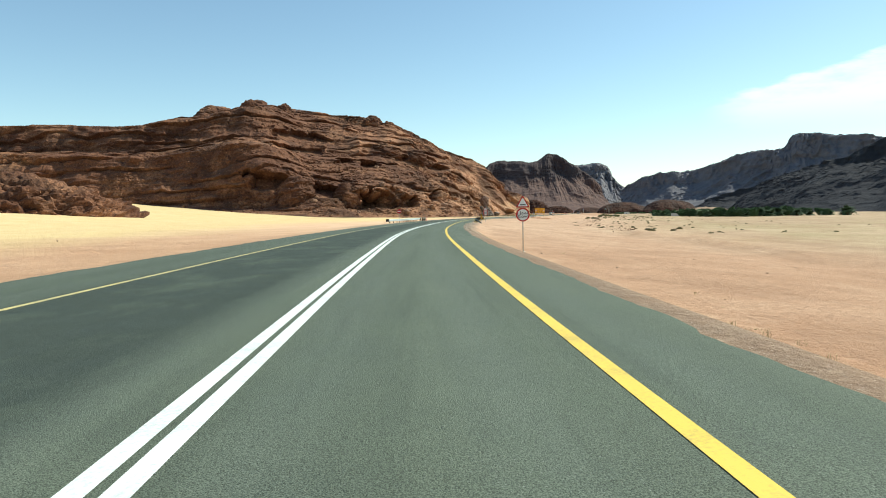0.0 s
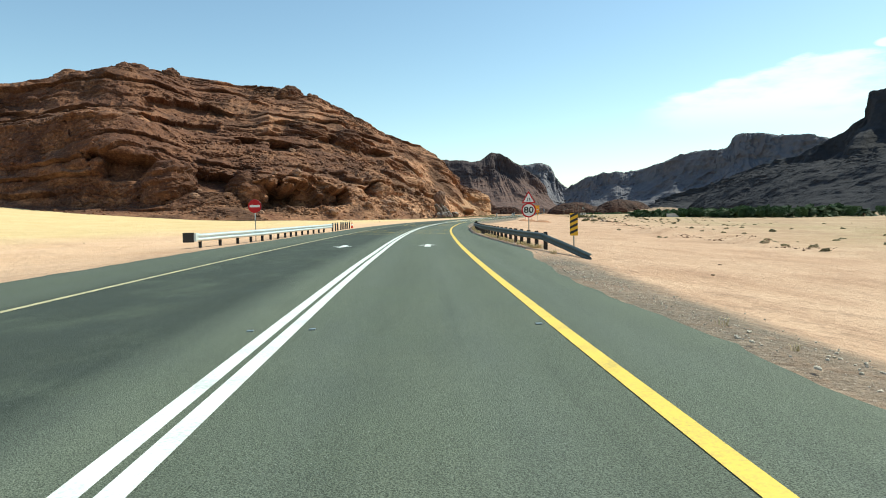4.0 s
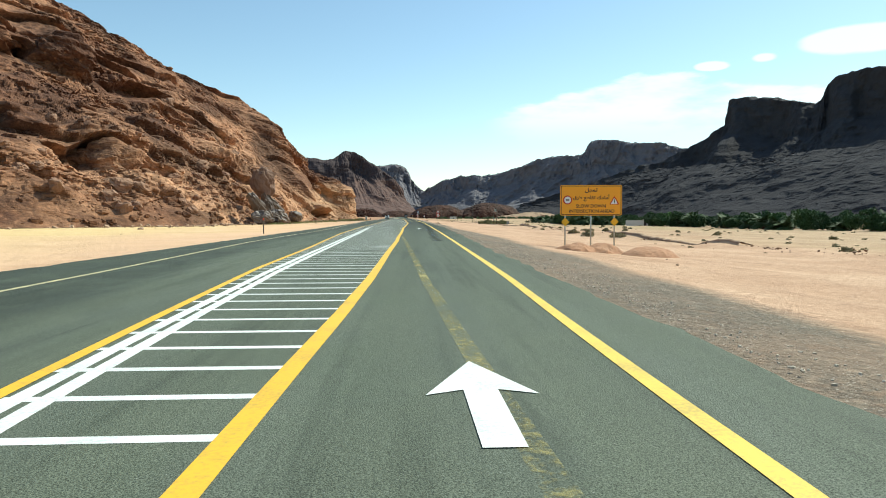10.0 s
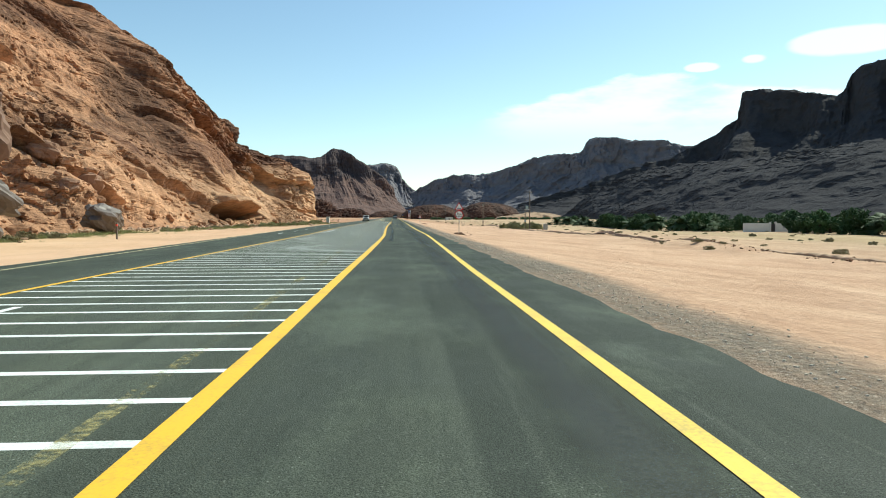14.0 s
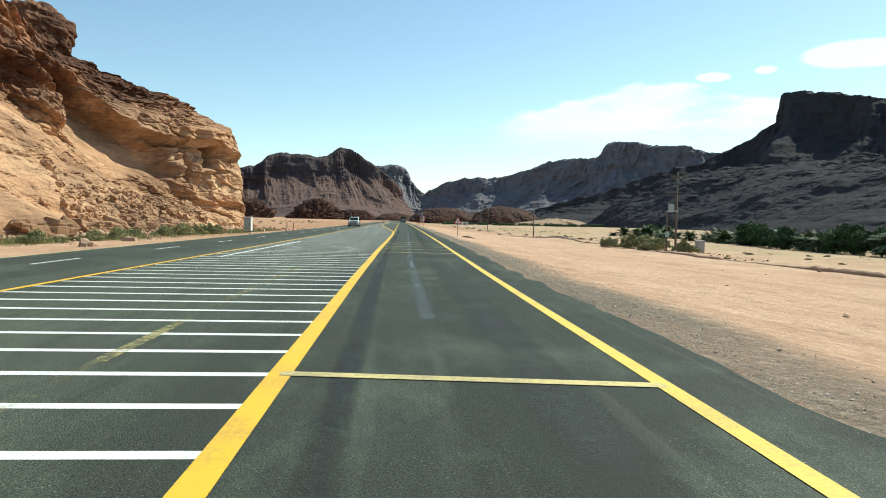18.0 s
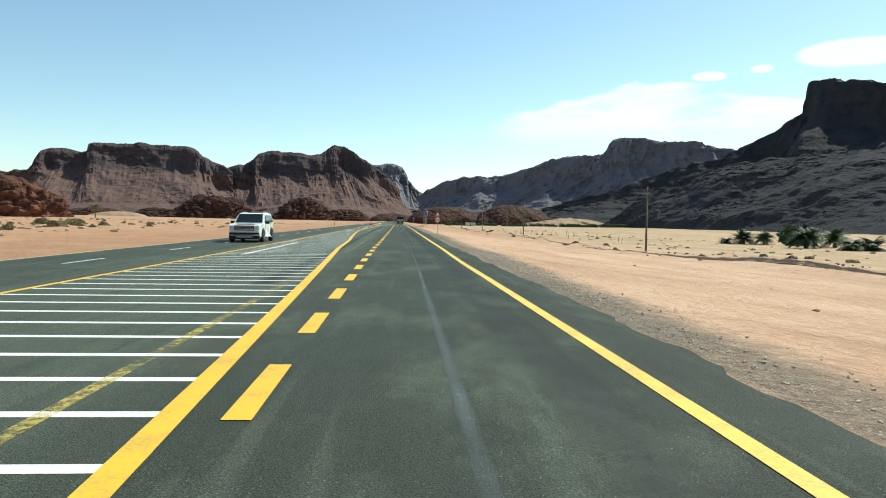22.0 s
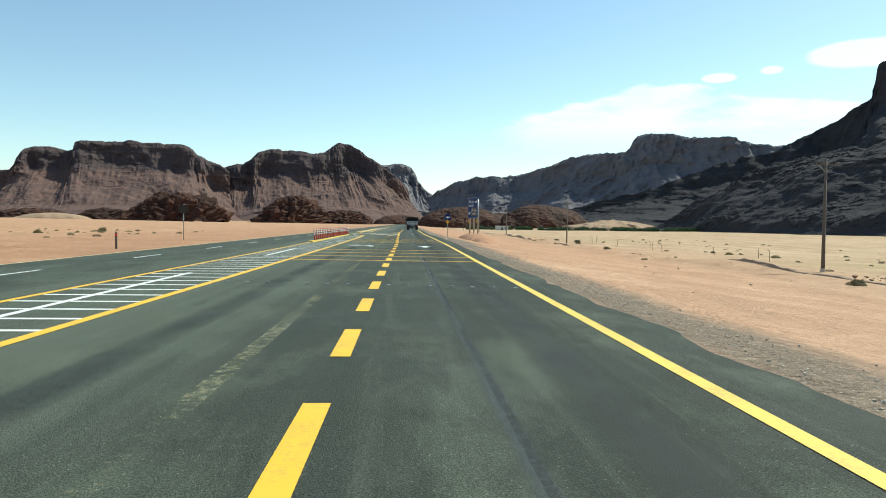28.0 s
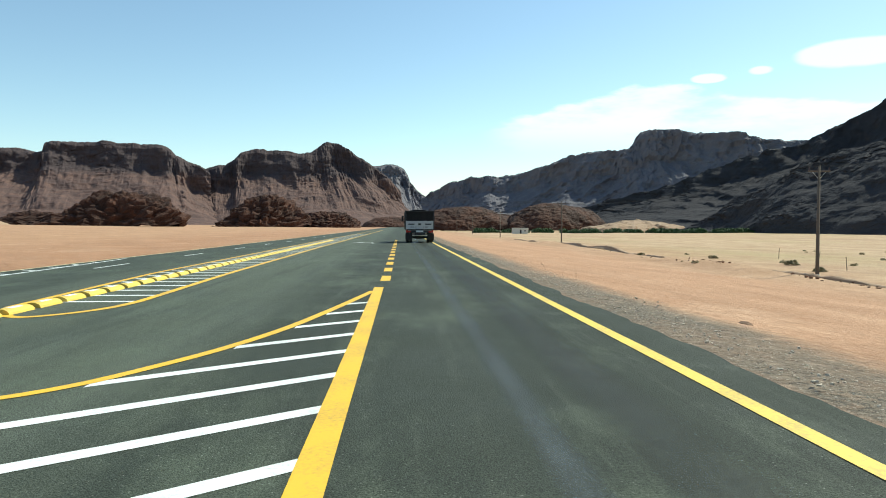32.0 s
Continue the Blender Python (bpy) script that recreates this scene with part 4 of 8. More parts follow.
GORE_AREA = np.vstack([curve_through(GORE_FRONT, 50), curve_through(GORE_BACK, 50)[1:], [(799.5, -0.5), (766.75, -0.5)]])


def in_gore(s, d):
    a, b = GORE_AREA, np.roll(GORE_AREA, -1, 0)
    hit = ((a[:, 1] > d) != (b[:, 1] > d)) & (s < (b[:, 0] - a[:, 0]) * (d - a[:, 1]) / (b[:, 1] - a[:, 1] + 1e-12) + a[:, 0])
    return bool(hit.sum() % 2)


for k in range(19):
    s, a = 773.95 + 1.36 * k, -0.7
    # each bar leaves the right border backwards to the left, and ends at the curved one
    while a > -7.2 and in_gore(s + (a + 0.62) * 0.75, a - 0.1):
        a -= 0.06
    ds = (a + 0.62) * 0.75
    if a < -0.85:
        quad_mark("bar", ((s - 0.12 + ds, a), (s + 0.12 + ds, a), (s + 0.12, -0.62), (s - 0.12, -0.62)), Z1, WHITE_PAINT, isle2)

isle3 = marking("far_island", "yellow-edged hatched island past the junction")
stripe("left_border", 796.5, 1020, ([796.5, 806, 850, 1020], [-7.1, -7.7, -7.9, -8.1]), 0.16, Z2 + 0.001, AMBER_PAINT, isle3)
stripe("right_border", 797.8, 1020, ([797.8, 806, 834, 1020], [-5.13, -5.36, -5.6, -5.8]), 0.18, Z2, AMBER_PAINT, isle3)
ribbon("nose_border", [(797.8, -5.13), (796.0, -5.35), (795.0, -6.1), (795.6, -6.75), (796.6, -7.1)], 0.18, Z2 + 0.0005, AMBER_PAINT, isle3)
for k in range(90):
    s = 797.4 + 1.25 * k
    a = float(np.interp(s, [796.5, 806, 850, 1020], [-7.1, -7.7, -7.9, -8.1])) + 0.1
    b = float(np.interp(s, [797.8, 806, 834, 1020], [-5.13, -5.36, -5.6, -5.8])) - 0.1
    quad_mark("bar", ((s - 0.1, a), (s + 0.1, a), (s + 0.1, b), (s - 0.1, b)), Z1, WHITE_PAINT, isle3)
hatch = marking("shoulder_hatching", "white hatched shoulder beside the oncoming lanes")
stripe("line", 789, 816, ([789, 816], [-11.0, -12.3]), 0.12, Z1, WHITE_PAINT, hatch)
for k in range(13):
    s = 791 + 1.8 * k
    a = float(np.interp(s, [789, 816], [-11.0, -12.3])) - 0.05
    if a > -12.2:
        quad_mark("bar", ((s - 0.08, a), (s + 0.08, a), (s + 0.5, -12.55), (s + 0.34, -12.55)), Z1 - 0.002, WHITE_PAINT, hatch)

# arrows
UP_ARROW = [(0, -0.15), (1.55, -0.15), (1.38, -0.48), (2.75, 0), (1.38, 0.48), (1.55, 0.15), (0, 0.15)]


def arrow(name, s, d, label, shape=UP_ARROW, back=False, scale=1.0):
    m = marking(name, label)
    g = [(s + (-u if back else u) * scale, d + (v if not back else -v) * scale) for u, v in shape]
    c = [tuple(on_road(a, b, Z3)) for a, b in (g[::-1])]
    part("arrow", (c, [tuple(range(len(c)))]), WHITE_PAINT, m)


for s, d in ((137.7, 0.4), (261.8, 0.67), (340.4, 0.31), (646.5, 0.8), (729.4, 1.45), (782.0, 1.3), (845, 1.3)):
    arrow("straight_arrow", s, d, "white straight-ahead arrow painted on the lane")
for s, d in ((141.2, -3.85), (266.5, -5.4)):
    arrow("oncoming_arrow", s, d, "white arrow painted on the oncoming lane", back=True)
for s in (553, 655):
    arrow("oncoming_arrow", s, -11.9, "white arrow painted on the oncoming lane", back=True)
    arrow("oncoming_arrow", s - 0.6, -9.1, "white arrow painted on the oncoming lane", back=True)
TURN = [(0, -0.1), (0, 0.16), (1.2, 0.16), (2.0, -0.25), (2.15, -0.9), (2.7, -0.85), (2.0, -1.95), (1.3, -0.75), (1.75, -0.82), (1.6, -0.42), (1.1, -0.16)]
for s, d in ((648.2, -2.6), (730.6, -2.0), (845, -2.4)):
    arrow("left_turn_arrow", s, d, "white left-turn arrow painted on the lane", TURN)

# worn lines and seals in the asphalt
scars = marking("worn_old_lines", "faded remains of older yellow lines")
stripe("old_line", 259, 272, ([261, 273], [0.88, 0.45]), 0.22, Z1, WORN_YELLOW, scars)
OLD_D = ([733, 738, 747, 757, 765, 776], [-1.6, -1.54, -1.53, -1.68, -1.5, -1.3])
stripe("old_line", 733, 761, OLD_D, 0.22, Z1 + 0.0008, WORN_YELLOW, scars)
stripe("old_line", 761, 776, OLD_D, 0.28, Z1 + 0.0008, LESS_WORN_YELLOW, scars)
stripe("old_line", 272, 333, ([272, 300, 312, 333], [0.45, -0.42, -0.93, -1.8]), 0.2, Z1, WORN_YELLOW, scars)
OLD_D = ([333, 420, 480, 510, 527, 532, 560], [-1.9, -3.0, -3.0, -2.75, -2.5, -2.63, -2.7])
stripe("old_line", 333, 526, OLD_D, 0.17, Z1 + 0.001, OLD_YELLOW, scars)
stripe("old_line", 526, 560, OLD_D, 0.15, Z1 + 0.001, LESS_WORN_YELLOW, scars)
stripe("old_line", 560, 733, ([560, 594, 603, 620, 642, 690, 715, 733], [-2.7, -2.45, -2.6, -2.33, -2.1, -1.75, -1.57, -1.56]), 0.22, Z1, WORN_WHITE, scars)
seals = marking("asphalt_seals", "dark skid mark and sealed joints in the asphalt")
stripe("skid_mark", 198, 247, ([198, 209, 213, 219, 227, 235, 241, 247], [-0.78, -0.81, -0.83, -0.76, -0.95, -1.1, -1.17, -1.3]), 0.34, Z1 - 0.003, RUBBERED, seals)
stripe("joint", 462, 578, ([462, 480, 520, 560, 578], [0.5, 0.48, 0.52, 0.5, 0.5]), ([462, 490, 520, 560, 578], [0.34, 0.27, 0.19, 0.16, 0.05]), Z1 - 0.003, PALE_SEAL, seals)
stripe("joint", 578, 860, ([578, 640, 700, 760, 787, 860], [0.5, 0.75, 0.85, 0.95, 1.05, 1.1]), ([578, 690, 770, 860], [0.14, 0.2, 0.34, 0.34]), Z1 - 0.003, BLUE_SEAL, seals)

ribbon("tyre_scuff", [(434.2, -0.07), (433.7, 0.09), (433.2, 0.27)], 0.07, Z1 - 0.002, SEAL, seals, 10)
for s0, s1, d in ((239.9, 240.9, -0.05), (236.8, 237.3, -0.08), (243.6, 244.5, 0.01), (247.2, 247.6, -0.05)):
    stripe("tar_spot", s0, s1, d, 0.05, Z1 - 0.002, SEAL, seals, 0.4)
ribbon("crack", [(554.9, -0.98), (554.8, -0.6), (554.9, -0.2), (554.7, 0.1)], 0.03, Z1 - 0.002, SEAL, seals, 14)
stripe("wheel_streak", 400, 545, ([400, 440, 480, 545], [-0.5, -0.4, -0.52, -0.65]), 0.34, Z1 - 0.0032, RUBBER_MID, seals)
stripe("wheel_streak", 300, 900, ([300, 440, 520, 640, 900], [1.5, 1.4, 1.5, 1.75, 2.0]), 0.8, Z1 - 0.0032, RUBBER_FAINT, seals)
stripe("wheel_streak", 560, 730, ([560, 640, 730], [-3.2, -3.4, -2.9]), 0.7, Z1 - 0.0034, RUBBER_FAINT, seals)
for pts, wide in (([(214.7, -4.45), (214.45, -3.9), (214.5, -3.4), (214.25, -2.95)], 0.36), ([(214.1, -2.78), (213.95, -2.5), (213.85, -2.2)], 0.16), ([(213.9, -4.3), (213.8, -3.9), (213.85, -3.6)], 0.1)):
    ribbon("oil_patch", pts, wide, Z1 - 0.002, OIL, seals, 14)
stripe("open_joint", 640, 728, ([640, 690, 728], [0.78, 0.86, 0.95]), 0.07, Z1 - 0.002, SEAL, seals)
ribbon("crack", [(752.85, 0.4), (752.75, 0.7), (752.6, 1.05)], 0.03, Z1 - 0.002, SEAL, seals, 14)

# ---- rock masses ----


def rock_sheet(name, base, ridge, back, nu, nv, nb, shape, relief, mat, label, category, seed=0, up=0.12, jag=(0, 1)):
    """A hill as one skin: up its face from the base line to the ridge line, and down behind. shape: knots (v, in, height).
    relief: amplitude and size of swells, flutes, blocks, beds and grain. jag: how much and how finely the crest is notched."""
    b, r, k = curve_through(base, nu), curve_through(ridge, nu), curve_through(back, nu)
    if jag[0]:
        along = np.r_[0, np.cumsum(np.hypot(*np.diff(r[:, :2], axis=0).T))]
        q = np.stack([along / jag[1], along * 0, along * 0], -1)
        step = np.floor(fbm(q * 0.4, 3, seed + 70) * 3) / 3
        r[:, 2] += jag[0] * (0.7 * step + 0.6 * fbm(q, 4, seed + 71, 0.6))
    v = np.linspace(0, 1, nv)
    kv, kg, kh = zip(*shape)
    g, h = np.repeat(np.interp(v, kv, kg)[None], nu, 0), np.repeat(np.interp(v, kv, kh)[None], nu, 0)
    uu, vv = np.meshgrid(np.arange(nu) / nu * 14, v * 2.6, indexing="ij")
    wave = fbm(np.stack([uu, vv, np.zeros_like(uu)], -1), 4, seed + 90)
    gg = np.clip(g + 0.06 * wave * np.sin(np.pi * v)[None], 0, 1)[..., None]
    face = b[:, None] * (1 - gg) + r[:, None] * gg
    face[..., 2] = b[:, None, 2] + (r - b)[:, None, 2] * h
    w = np.linspace(0, 1, nb + 1)[1:]
    rear = r[:, None] * (1 - w)[None, :, None] + k[:, None] * w[None, :, None]
    p = np.concatenate([face, rear], 1)
    out = (b - r) * np.array((1, 1, 0))
    out /= np.linalg.norm(out, axis=1)[:, None] + 1e-9
    out = out[:, None] + np.array((0, 0, up))
    full = np.concatenate([np.clip(v * 9, 0.1, 1), 1 - 0.7 * w])[None]
    swell, flute, block, bed, grain = relief
    rough = np.clip(0.65 + 0.9 * fbm(p / (swell[1] * 0.9), 2, seed + 60), 0.15, 1.5)     # slabs here, rubble there
    push = swell[0] * fbm(p / swell[1], 4, seed + 1)
    push = push + flute[0] * (ridged(p * np.array((1, 1, flute[2])) / flute[1], 4, seed + 2) - 0.7)
    q = p / block[1] * np.array((0.6, 0.6, 1.6)) + 0.5 * fbm(p / block[1] / 2, 3, seed + 7)[..., None]
    tall, gap = blocks(q, seed + 3)
    push = push + block[0] * rough * (tall + np.minimum(gap, 0.16) * 3.0 - 1.0)
    zz = p[..., 2] / bed[1] + 0.8 * fbm(p / (bed[1] * 8), 3, seed + 4)
    saw = zz - np.floor(zz)
    push = push + bed[0] * (np.where(saw < 0.8, saw / 0.8, (1 - saw) / 0.2) - 0.5) * (0.25 + 1.2 * hashed(np.floor(zz).astype(np.int64), 0, 0, seed))
    push = push + grain[0] * rough * fbm(p / grain[1], 3, seed + 5)
    p = p + out * (push * full)[..., None]
    top = thing(name, label, category)
    for piece, a, c in (("lower_slope", 0, 0.55), ("upper_slope", 0.55, 2)):
        part(piece, grid_mesh(piece, p[:, int(a * nv):int(c * nv) + 1], mat, False), mat, top)
    return p


def ease(x, a, b):
    """0 before a, 1 past b, smooth between."""
    w = np.clip((x - a) / (b - a), 0, 1)
    return w * w * (3 - 2 * w)


def layered_hill(base, ridge, back, nu, nv, nb, dip, seed):
    """The sandstone hill: terraced cliffs at its shaded end, broken slopes with bare slabs in the middle, a road-cut cliff at the near end."""
    b, r, k = curve_through(base, nu), curve_through(ridge, nu), curve_through(back, nu)
    u, v = np.linspace(0, 1, nu), np.linspace(0, 1, nv)
    uu, vv = np.meshgrid(u * 16, v * 2.6, indexing="ij")
    wave = fbm(np.stack([uu, vv, np.zeros_like(uu)], -1), 4, seed + 90)
    bent = np.clip(v[None] + 0.075 * wave * np.sin(np.pi * v)[None], 0, 1)
    terraced, sheer = (1 - ease(u, 0.225, 0.275))[:, None], ease(u, 0.70, 0.86)[:, None]
    g = h = 0
    at = bent * (1 - sheer) + v[None] * sheer
    for knots, weight in ((TERRACE_SHAPE, terraced), (HILL_SHAPE, (1 - terraced) * (1 - sheer))):
        kv, kg, kh = zip(*knots)
        g, h = g + weight * np.interp(at, kv, kg), h + weight * np.interp(at, kv, kh)
    # the cliff stands up to an edge of about one height; a slope of rubble leads from there to the ridge
    kv, kg, kh = zip(*CLIFF_SHAPE)
    edge = np.interp(u, (0.70, 0.77, 0.85, 0.92, 1), (0.5, 0.55, 0.66, 0.90, 0.94))[:, None]
    cg = np.interp(at, kv, kg)
    ch = np.where(at < 0.8, np.interp(at, kv, kh) * edge, edge + (1 - edge) * (cg - 0.48) / 0.52)
    g, h = g + sheer * cg, h + sheer * ch
    g = g[..., None]
    face = b[:, None] * (1 - g) + r[:, None] * g
    face[..., 2] = b[:, None, 2] + (r - b)[:, None, 2] * h
    w = np.linspace(0, 1, nb + 1)[1:]
    rear = r[:, None] * (1 - w)[None, :, None] + k[:, None] * w[None, :, None]
    p = np.concatenate([face, rear], 1)
    out = (b - r) * np.array((1, 1, 0))
    out /= np.linalg.norm(out, axis=1)[:, None] + 1e-9
    out = out[:, None] + np.array((0, 0, 0.22)) * (1 - sheer)[..., None]
    full = np.concatenate([np.clip(v * 9, 0.1, 1), 1 - 0.7 * w])[None]
    level = p[..., 2] + dip * p[..., 1]
    along = np.stack([p[..., 0], p[..., 1], level], -1)                      # a frame that lies with the beds
    calm = 1 - 0.86 * ease(u, 0.50, 0.66)[:, None]
    bare = ease(fbm(along / np.array((30, 30, 11)), 3, seed + 15), -0.02, 0.42)   # slabs swept clean of rubble
    push = 3.6 * fbm(p / 32, 4, seed + 1)
    push = push + 1.7 * (ridged(p * np.array((1, 1, 0.45)) / 16, 4, seed + 2) - 0.7) * (0.35 + 0.65 * calm)
    # thick beds that stand out as slabs: they lean out as they rise and are undercut below
    zz = level / 8.5 + 0.6 * fbm(p / 30, 4, seed + 14)
    saw = zz - np.floor(zz)
    push = push + (0.4 + 0.6 * calm) * (0.35 + 1.0 * bare) * 1.9 * np.where(saw < 0.2, -1 + saw / 0.2 * 1.9, 0.9 - (saw - 0.2) * 1.15)
    zz = level / 2.3 + 0.8 * fbm(p / 14, 3, seed + 4)
    saw = zz - np.floor(zz)
    push = push + 0.32 * (0.4 + 0.8 * bare) * (np.where(saw < 0.75, saw / 0.75, (1 - saw) / 0.25) - 0.5) * (0.3 + 1.3 * hashed(np.floor(zz).astype(np.int64), 0, 0, seed))
    # bare slabs swell smoothly; between them lies rubble of two sizes
    push = push + calm * bare * 1.5 * (np.abs(value_noise(along / np.array((13, 13, 5)), seed + 21)) * 1.7 - 0.4)
    up_ = np.concatenate([v, 1 + w])[None]
    loose = calm * (1 - 0.85 * bare) * np.clip(0.75 + 0.8 * fbm(p / 24, 2, seed + 60), 0.25, 1.4)
    loose = np.maximum(loose, 0.9 * (ease(u, 0.61, 0.67) * (1 - ease(u, 0.75, 0.80)))[:, None] * ease(up_ + 0.1 * wave[:, :1], 0.40, 0.48))
    for amp, size, sd in ((0.95, 3.6, 3), (0.55, 1.7, 8)):
        tall, gap = blocks(along / size * np.array((0.75, 0.75, 1.35)) + 0.5 * fbm(p / size / 2, 2, seed + 7)[..., None], seed + sd)
        push = push + amp * loose * (tall + np.minimum(gap, 0.16) * 3.0 - 1.0)
    push = push + 0.28 * loose * fbm(p / 0.9, 2, seed + 5)
    # the bare near face: big smooth bulges, thin beds
    q = np.stack([p[..., 0], p[..., 1], level * 1.6], -1) / 12
    push = push + (1 - calm) * 1.5 * (np.abs(value_noise(q, seed + 41)) * 1.7 - 0.5)
    push = push + (1 - calm) * 0.11 * fbm(np.stack([p[..., 0] / 9, p[..., 1] / 9, level / 0.8], -1), 4, seed + 35, 0.55)
    tall, gap = blocks(along / np.array((7, 7, 2.1)) + 0.7 * fbm(p / 8, 3, seed + 38)[..., None], seed + 39)
    push = push + (1 - calm) * (0.25 * tall - 0.22 * np.exp(-gap / 0.03))
    tl2, gp2 = blocks(np.stack([p[..., 0] / 2.6, p[..., 1] / 2.6, level / 1.5], -1) + 0.5 * fbm(p / 3, 2, seed + 33)[..., None], seed + 31)
    push = push + sheer * (0.9 * (ridged(p * np.array((1, 1, 0.22)) / 6.0, 3, seed + 32) - 0.7) + 0.75 * (tl2 + np.minimum(gp2, 0.08) * 4 - 0.8) + 0.18 * fbm(p / 0.7, 2, seed + 34))
    # the dark cap of thin rubble above the cliff's edge
    push = push + sheer * ease(np.concatenate([v, w * 0 + 1])[None], 0.8, 0.84) * 0.5 * fbm(p / 1.1, 3, seed + 37)
    push = push * (1 - 0.62 * ease(u, 0.86, 0.93)[:, None])
    # hollows weathered out under ledges: a flat roof, a back wall and a sloping floor
    ragged = fbm(p / 5, 3, seed + 70)
    for at_u, at_v, half, rise, deep in HOLLOWS:
        near = np.abs(u - at_u)[:, None] / half + 0.35 * ragged
        lift = (up_ - at_v) / rise + 0.3 * ragged
        inside = 1 - ease(near, 0.6, 1.1)
        push = push - inside * (deep + push - 0.6 * ragged) * ease(lift, -1.2, -0.4) * (1 - ease(lift, 0.72, 0.92))
        push = push + inside * 0.3 * deep * ease(lift, 0.85, 1.0) * (1 - ease(lift, 1.3, 2.4))
    p = p + out * (push * full)[..., None]
    top = thing("rocky_hill", "reddish-brown layered sandstone hill with ledges and rubble", "rock hill")
    for piece, a, c in (("rear_hillside", 0, 0.36), ("hillside", 0.36, 0.74), ("road_cut_cliff", 0.74, 2)):
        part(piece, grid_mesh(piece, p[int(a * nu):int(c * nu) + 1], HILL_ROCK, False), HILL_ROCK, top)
    return p


# place along the hill, place up it, half width, half height, depth in metres
HOLLOWS = ((0.309, 0.185, 0.022, 0.075, 14.0), (0.340, 0.18, 0.010, 0.055, 8.5), (0.387, 0.23, 0.016, 0.042, 7.5), (0.238, 0.27, 0.016, 0.055, 7.0), (0.276, 0.25, 0.012, 0.050, 7.0),
           (0.370, 0.58, 0.017, 0.045, 7.0), (0.322, 0.465, 0.010, 0.018, 3.0), (0.298, 0.49, 0.008, 0.016, 2.5), (0.265, 0.645, 0.025, 0.026, 4.5), (0.262, 0.565, 0.024, 0.018, 3.5), (0.450, 0.50, 0.020, 0.028, 4.5),
           (0.646, 0.085, 0.028, 0.042, 9.0), (0.672, 0.56, 0.022, 0.055, 4.0), (0.785, 0.53, 0.046, 0.17, 2.2), (0.843, 0.5, 0.0035, 0.34, 1.3), (0.866, 0.62, 0.010, 0.10, 0.9))
TERRACE_SHAPE = ((0, 0, 0), (0.08, 0.13, 0.06), (0.46, 0.23, 0.52), (0.56, 0.50, 0.61), (0.82, 0.59, 0.89), (1, 1, 1))
HILL_SHAPE = ((0, 0, 0), (0.22, 0.13, 0.17), (0.5, 0.47, 0.47), (0.75, 0.74, 0.80), (1, 1, 1))
CLIFF_SHAPE = ((0, 0, 0), (0.14, 0.1, 0.13), (0.3, 0.32, 0.30), (0.80, 0.48, 1.0), (1, 1, 1))
hill_skin = layered_hill(
    [(-340, 372, 12), (-240, 362, 12), (-140, 354, 6), (-75, 334, 2.2), (-22, 348, 0.6), (14, 378, 0), (29, 407, -0.2), (39, 440, -0.2), (52, 476, -0.3), (62, 504, -0.3), (69, 524, -0.3), (73, 538, -0.3), (76, 549, -0.4), (71, 558, -0.4)],
    [(-340, 480, 58), (-245, 470, 61), (-180, 472, 61.5), (-112, 474, 73), (-60, 472, 66.5), (-34, 467, 62), (-10, 476, 55), (8, 486, 47.2), (24, 502, 40), (41, 527, 31), (50, 545, 21.4), (60, 549, 17.6), (69, 551, 14.3), (65, 560, 13.0)],
    [(-340, 640, 2), (-245, 640, 2), (-180, 640, 2), (-110, 640, 2), (-60, 640, 0), (-30, 640, 0), (-10, 630, 0), (10, 620, 0), (24, 610, 0), (40, 600, 0), (46, 592, -0.4), (52, 586, -0.4), (58, 579, -0.4), (60, 572, -0.4)],
    1500, 350, 30, 0.33, 11)

MESA_SHAPE = ((0, 0, 0), (0.2, 0.40, 0.17), (0.5, 0.78, 0.55), (0.62, 0.86, 0.68), (0.82, 0.915, 0.94), (0.9, 0.95, 0.985), (1, 1, 1))
PLAIN_SHAPE = ((0, 0, 0), (0.3, 0.42, 0.24), (0.6, 0.76, 0.62), (0.66, 0.80, 0.66), (0.84, 0.87, 0.97), (1, 1, 1))
FAR_RELIEF = ((16, 170), (6, 90, 0.9), (3.4, 22), (3.0, 24), (1.8, 9))
rock_sheet("flat_topped_mesa",
           [(-760, 2360, 0), (-560, 2300, 0), (-440, 2270, 0), (-330, 2240, 0), (-250, 2220, 0), (-190, 2210, 0), (-90, 2200, 0), (30, 2210, 0), (110, 2250, 0), (160, 2330, 0)],
           [(-700, 2700, 109), (-557, 2650, 120), (-400, 2642, 123), (-345, 2637, 178), (-255, 2636, 176), (-236, 2629, 194), (-108, 2618, 197), (8, 2600, 194), (46, 2592, 167), (110, 2590, 129)],
           [(-700, 3100, 0), (-557, 3100, 0), (-400, 3100, 0), (-345, 3100, 0), (-255, 3100, 0), (-200, 3100, 0), (-100, 3100, 0), (8, 3100, 0), (60, 3100, 0), (110, 3100, 0)],
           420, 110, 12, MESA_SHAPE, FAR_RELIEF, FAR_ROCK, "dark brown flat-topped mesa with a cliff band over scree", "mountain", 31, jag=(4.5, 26))
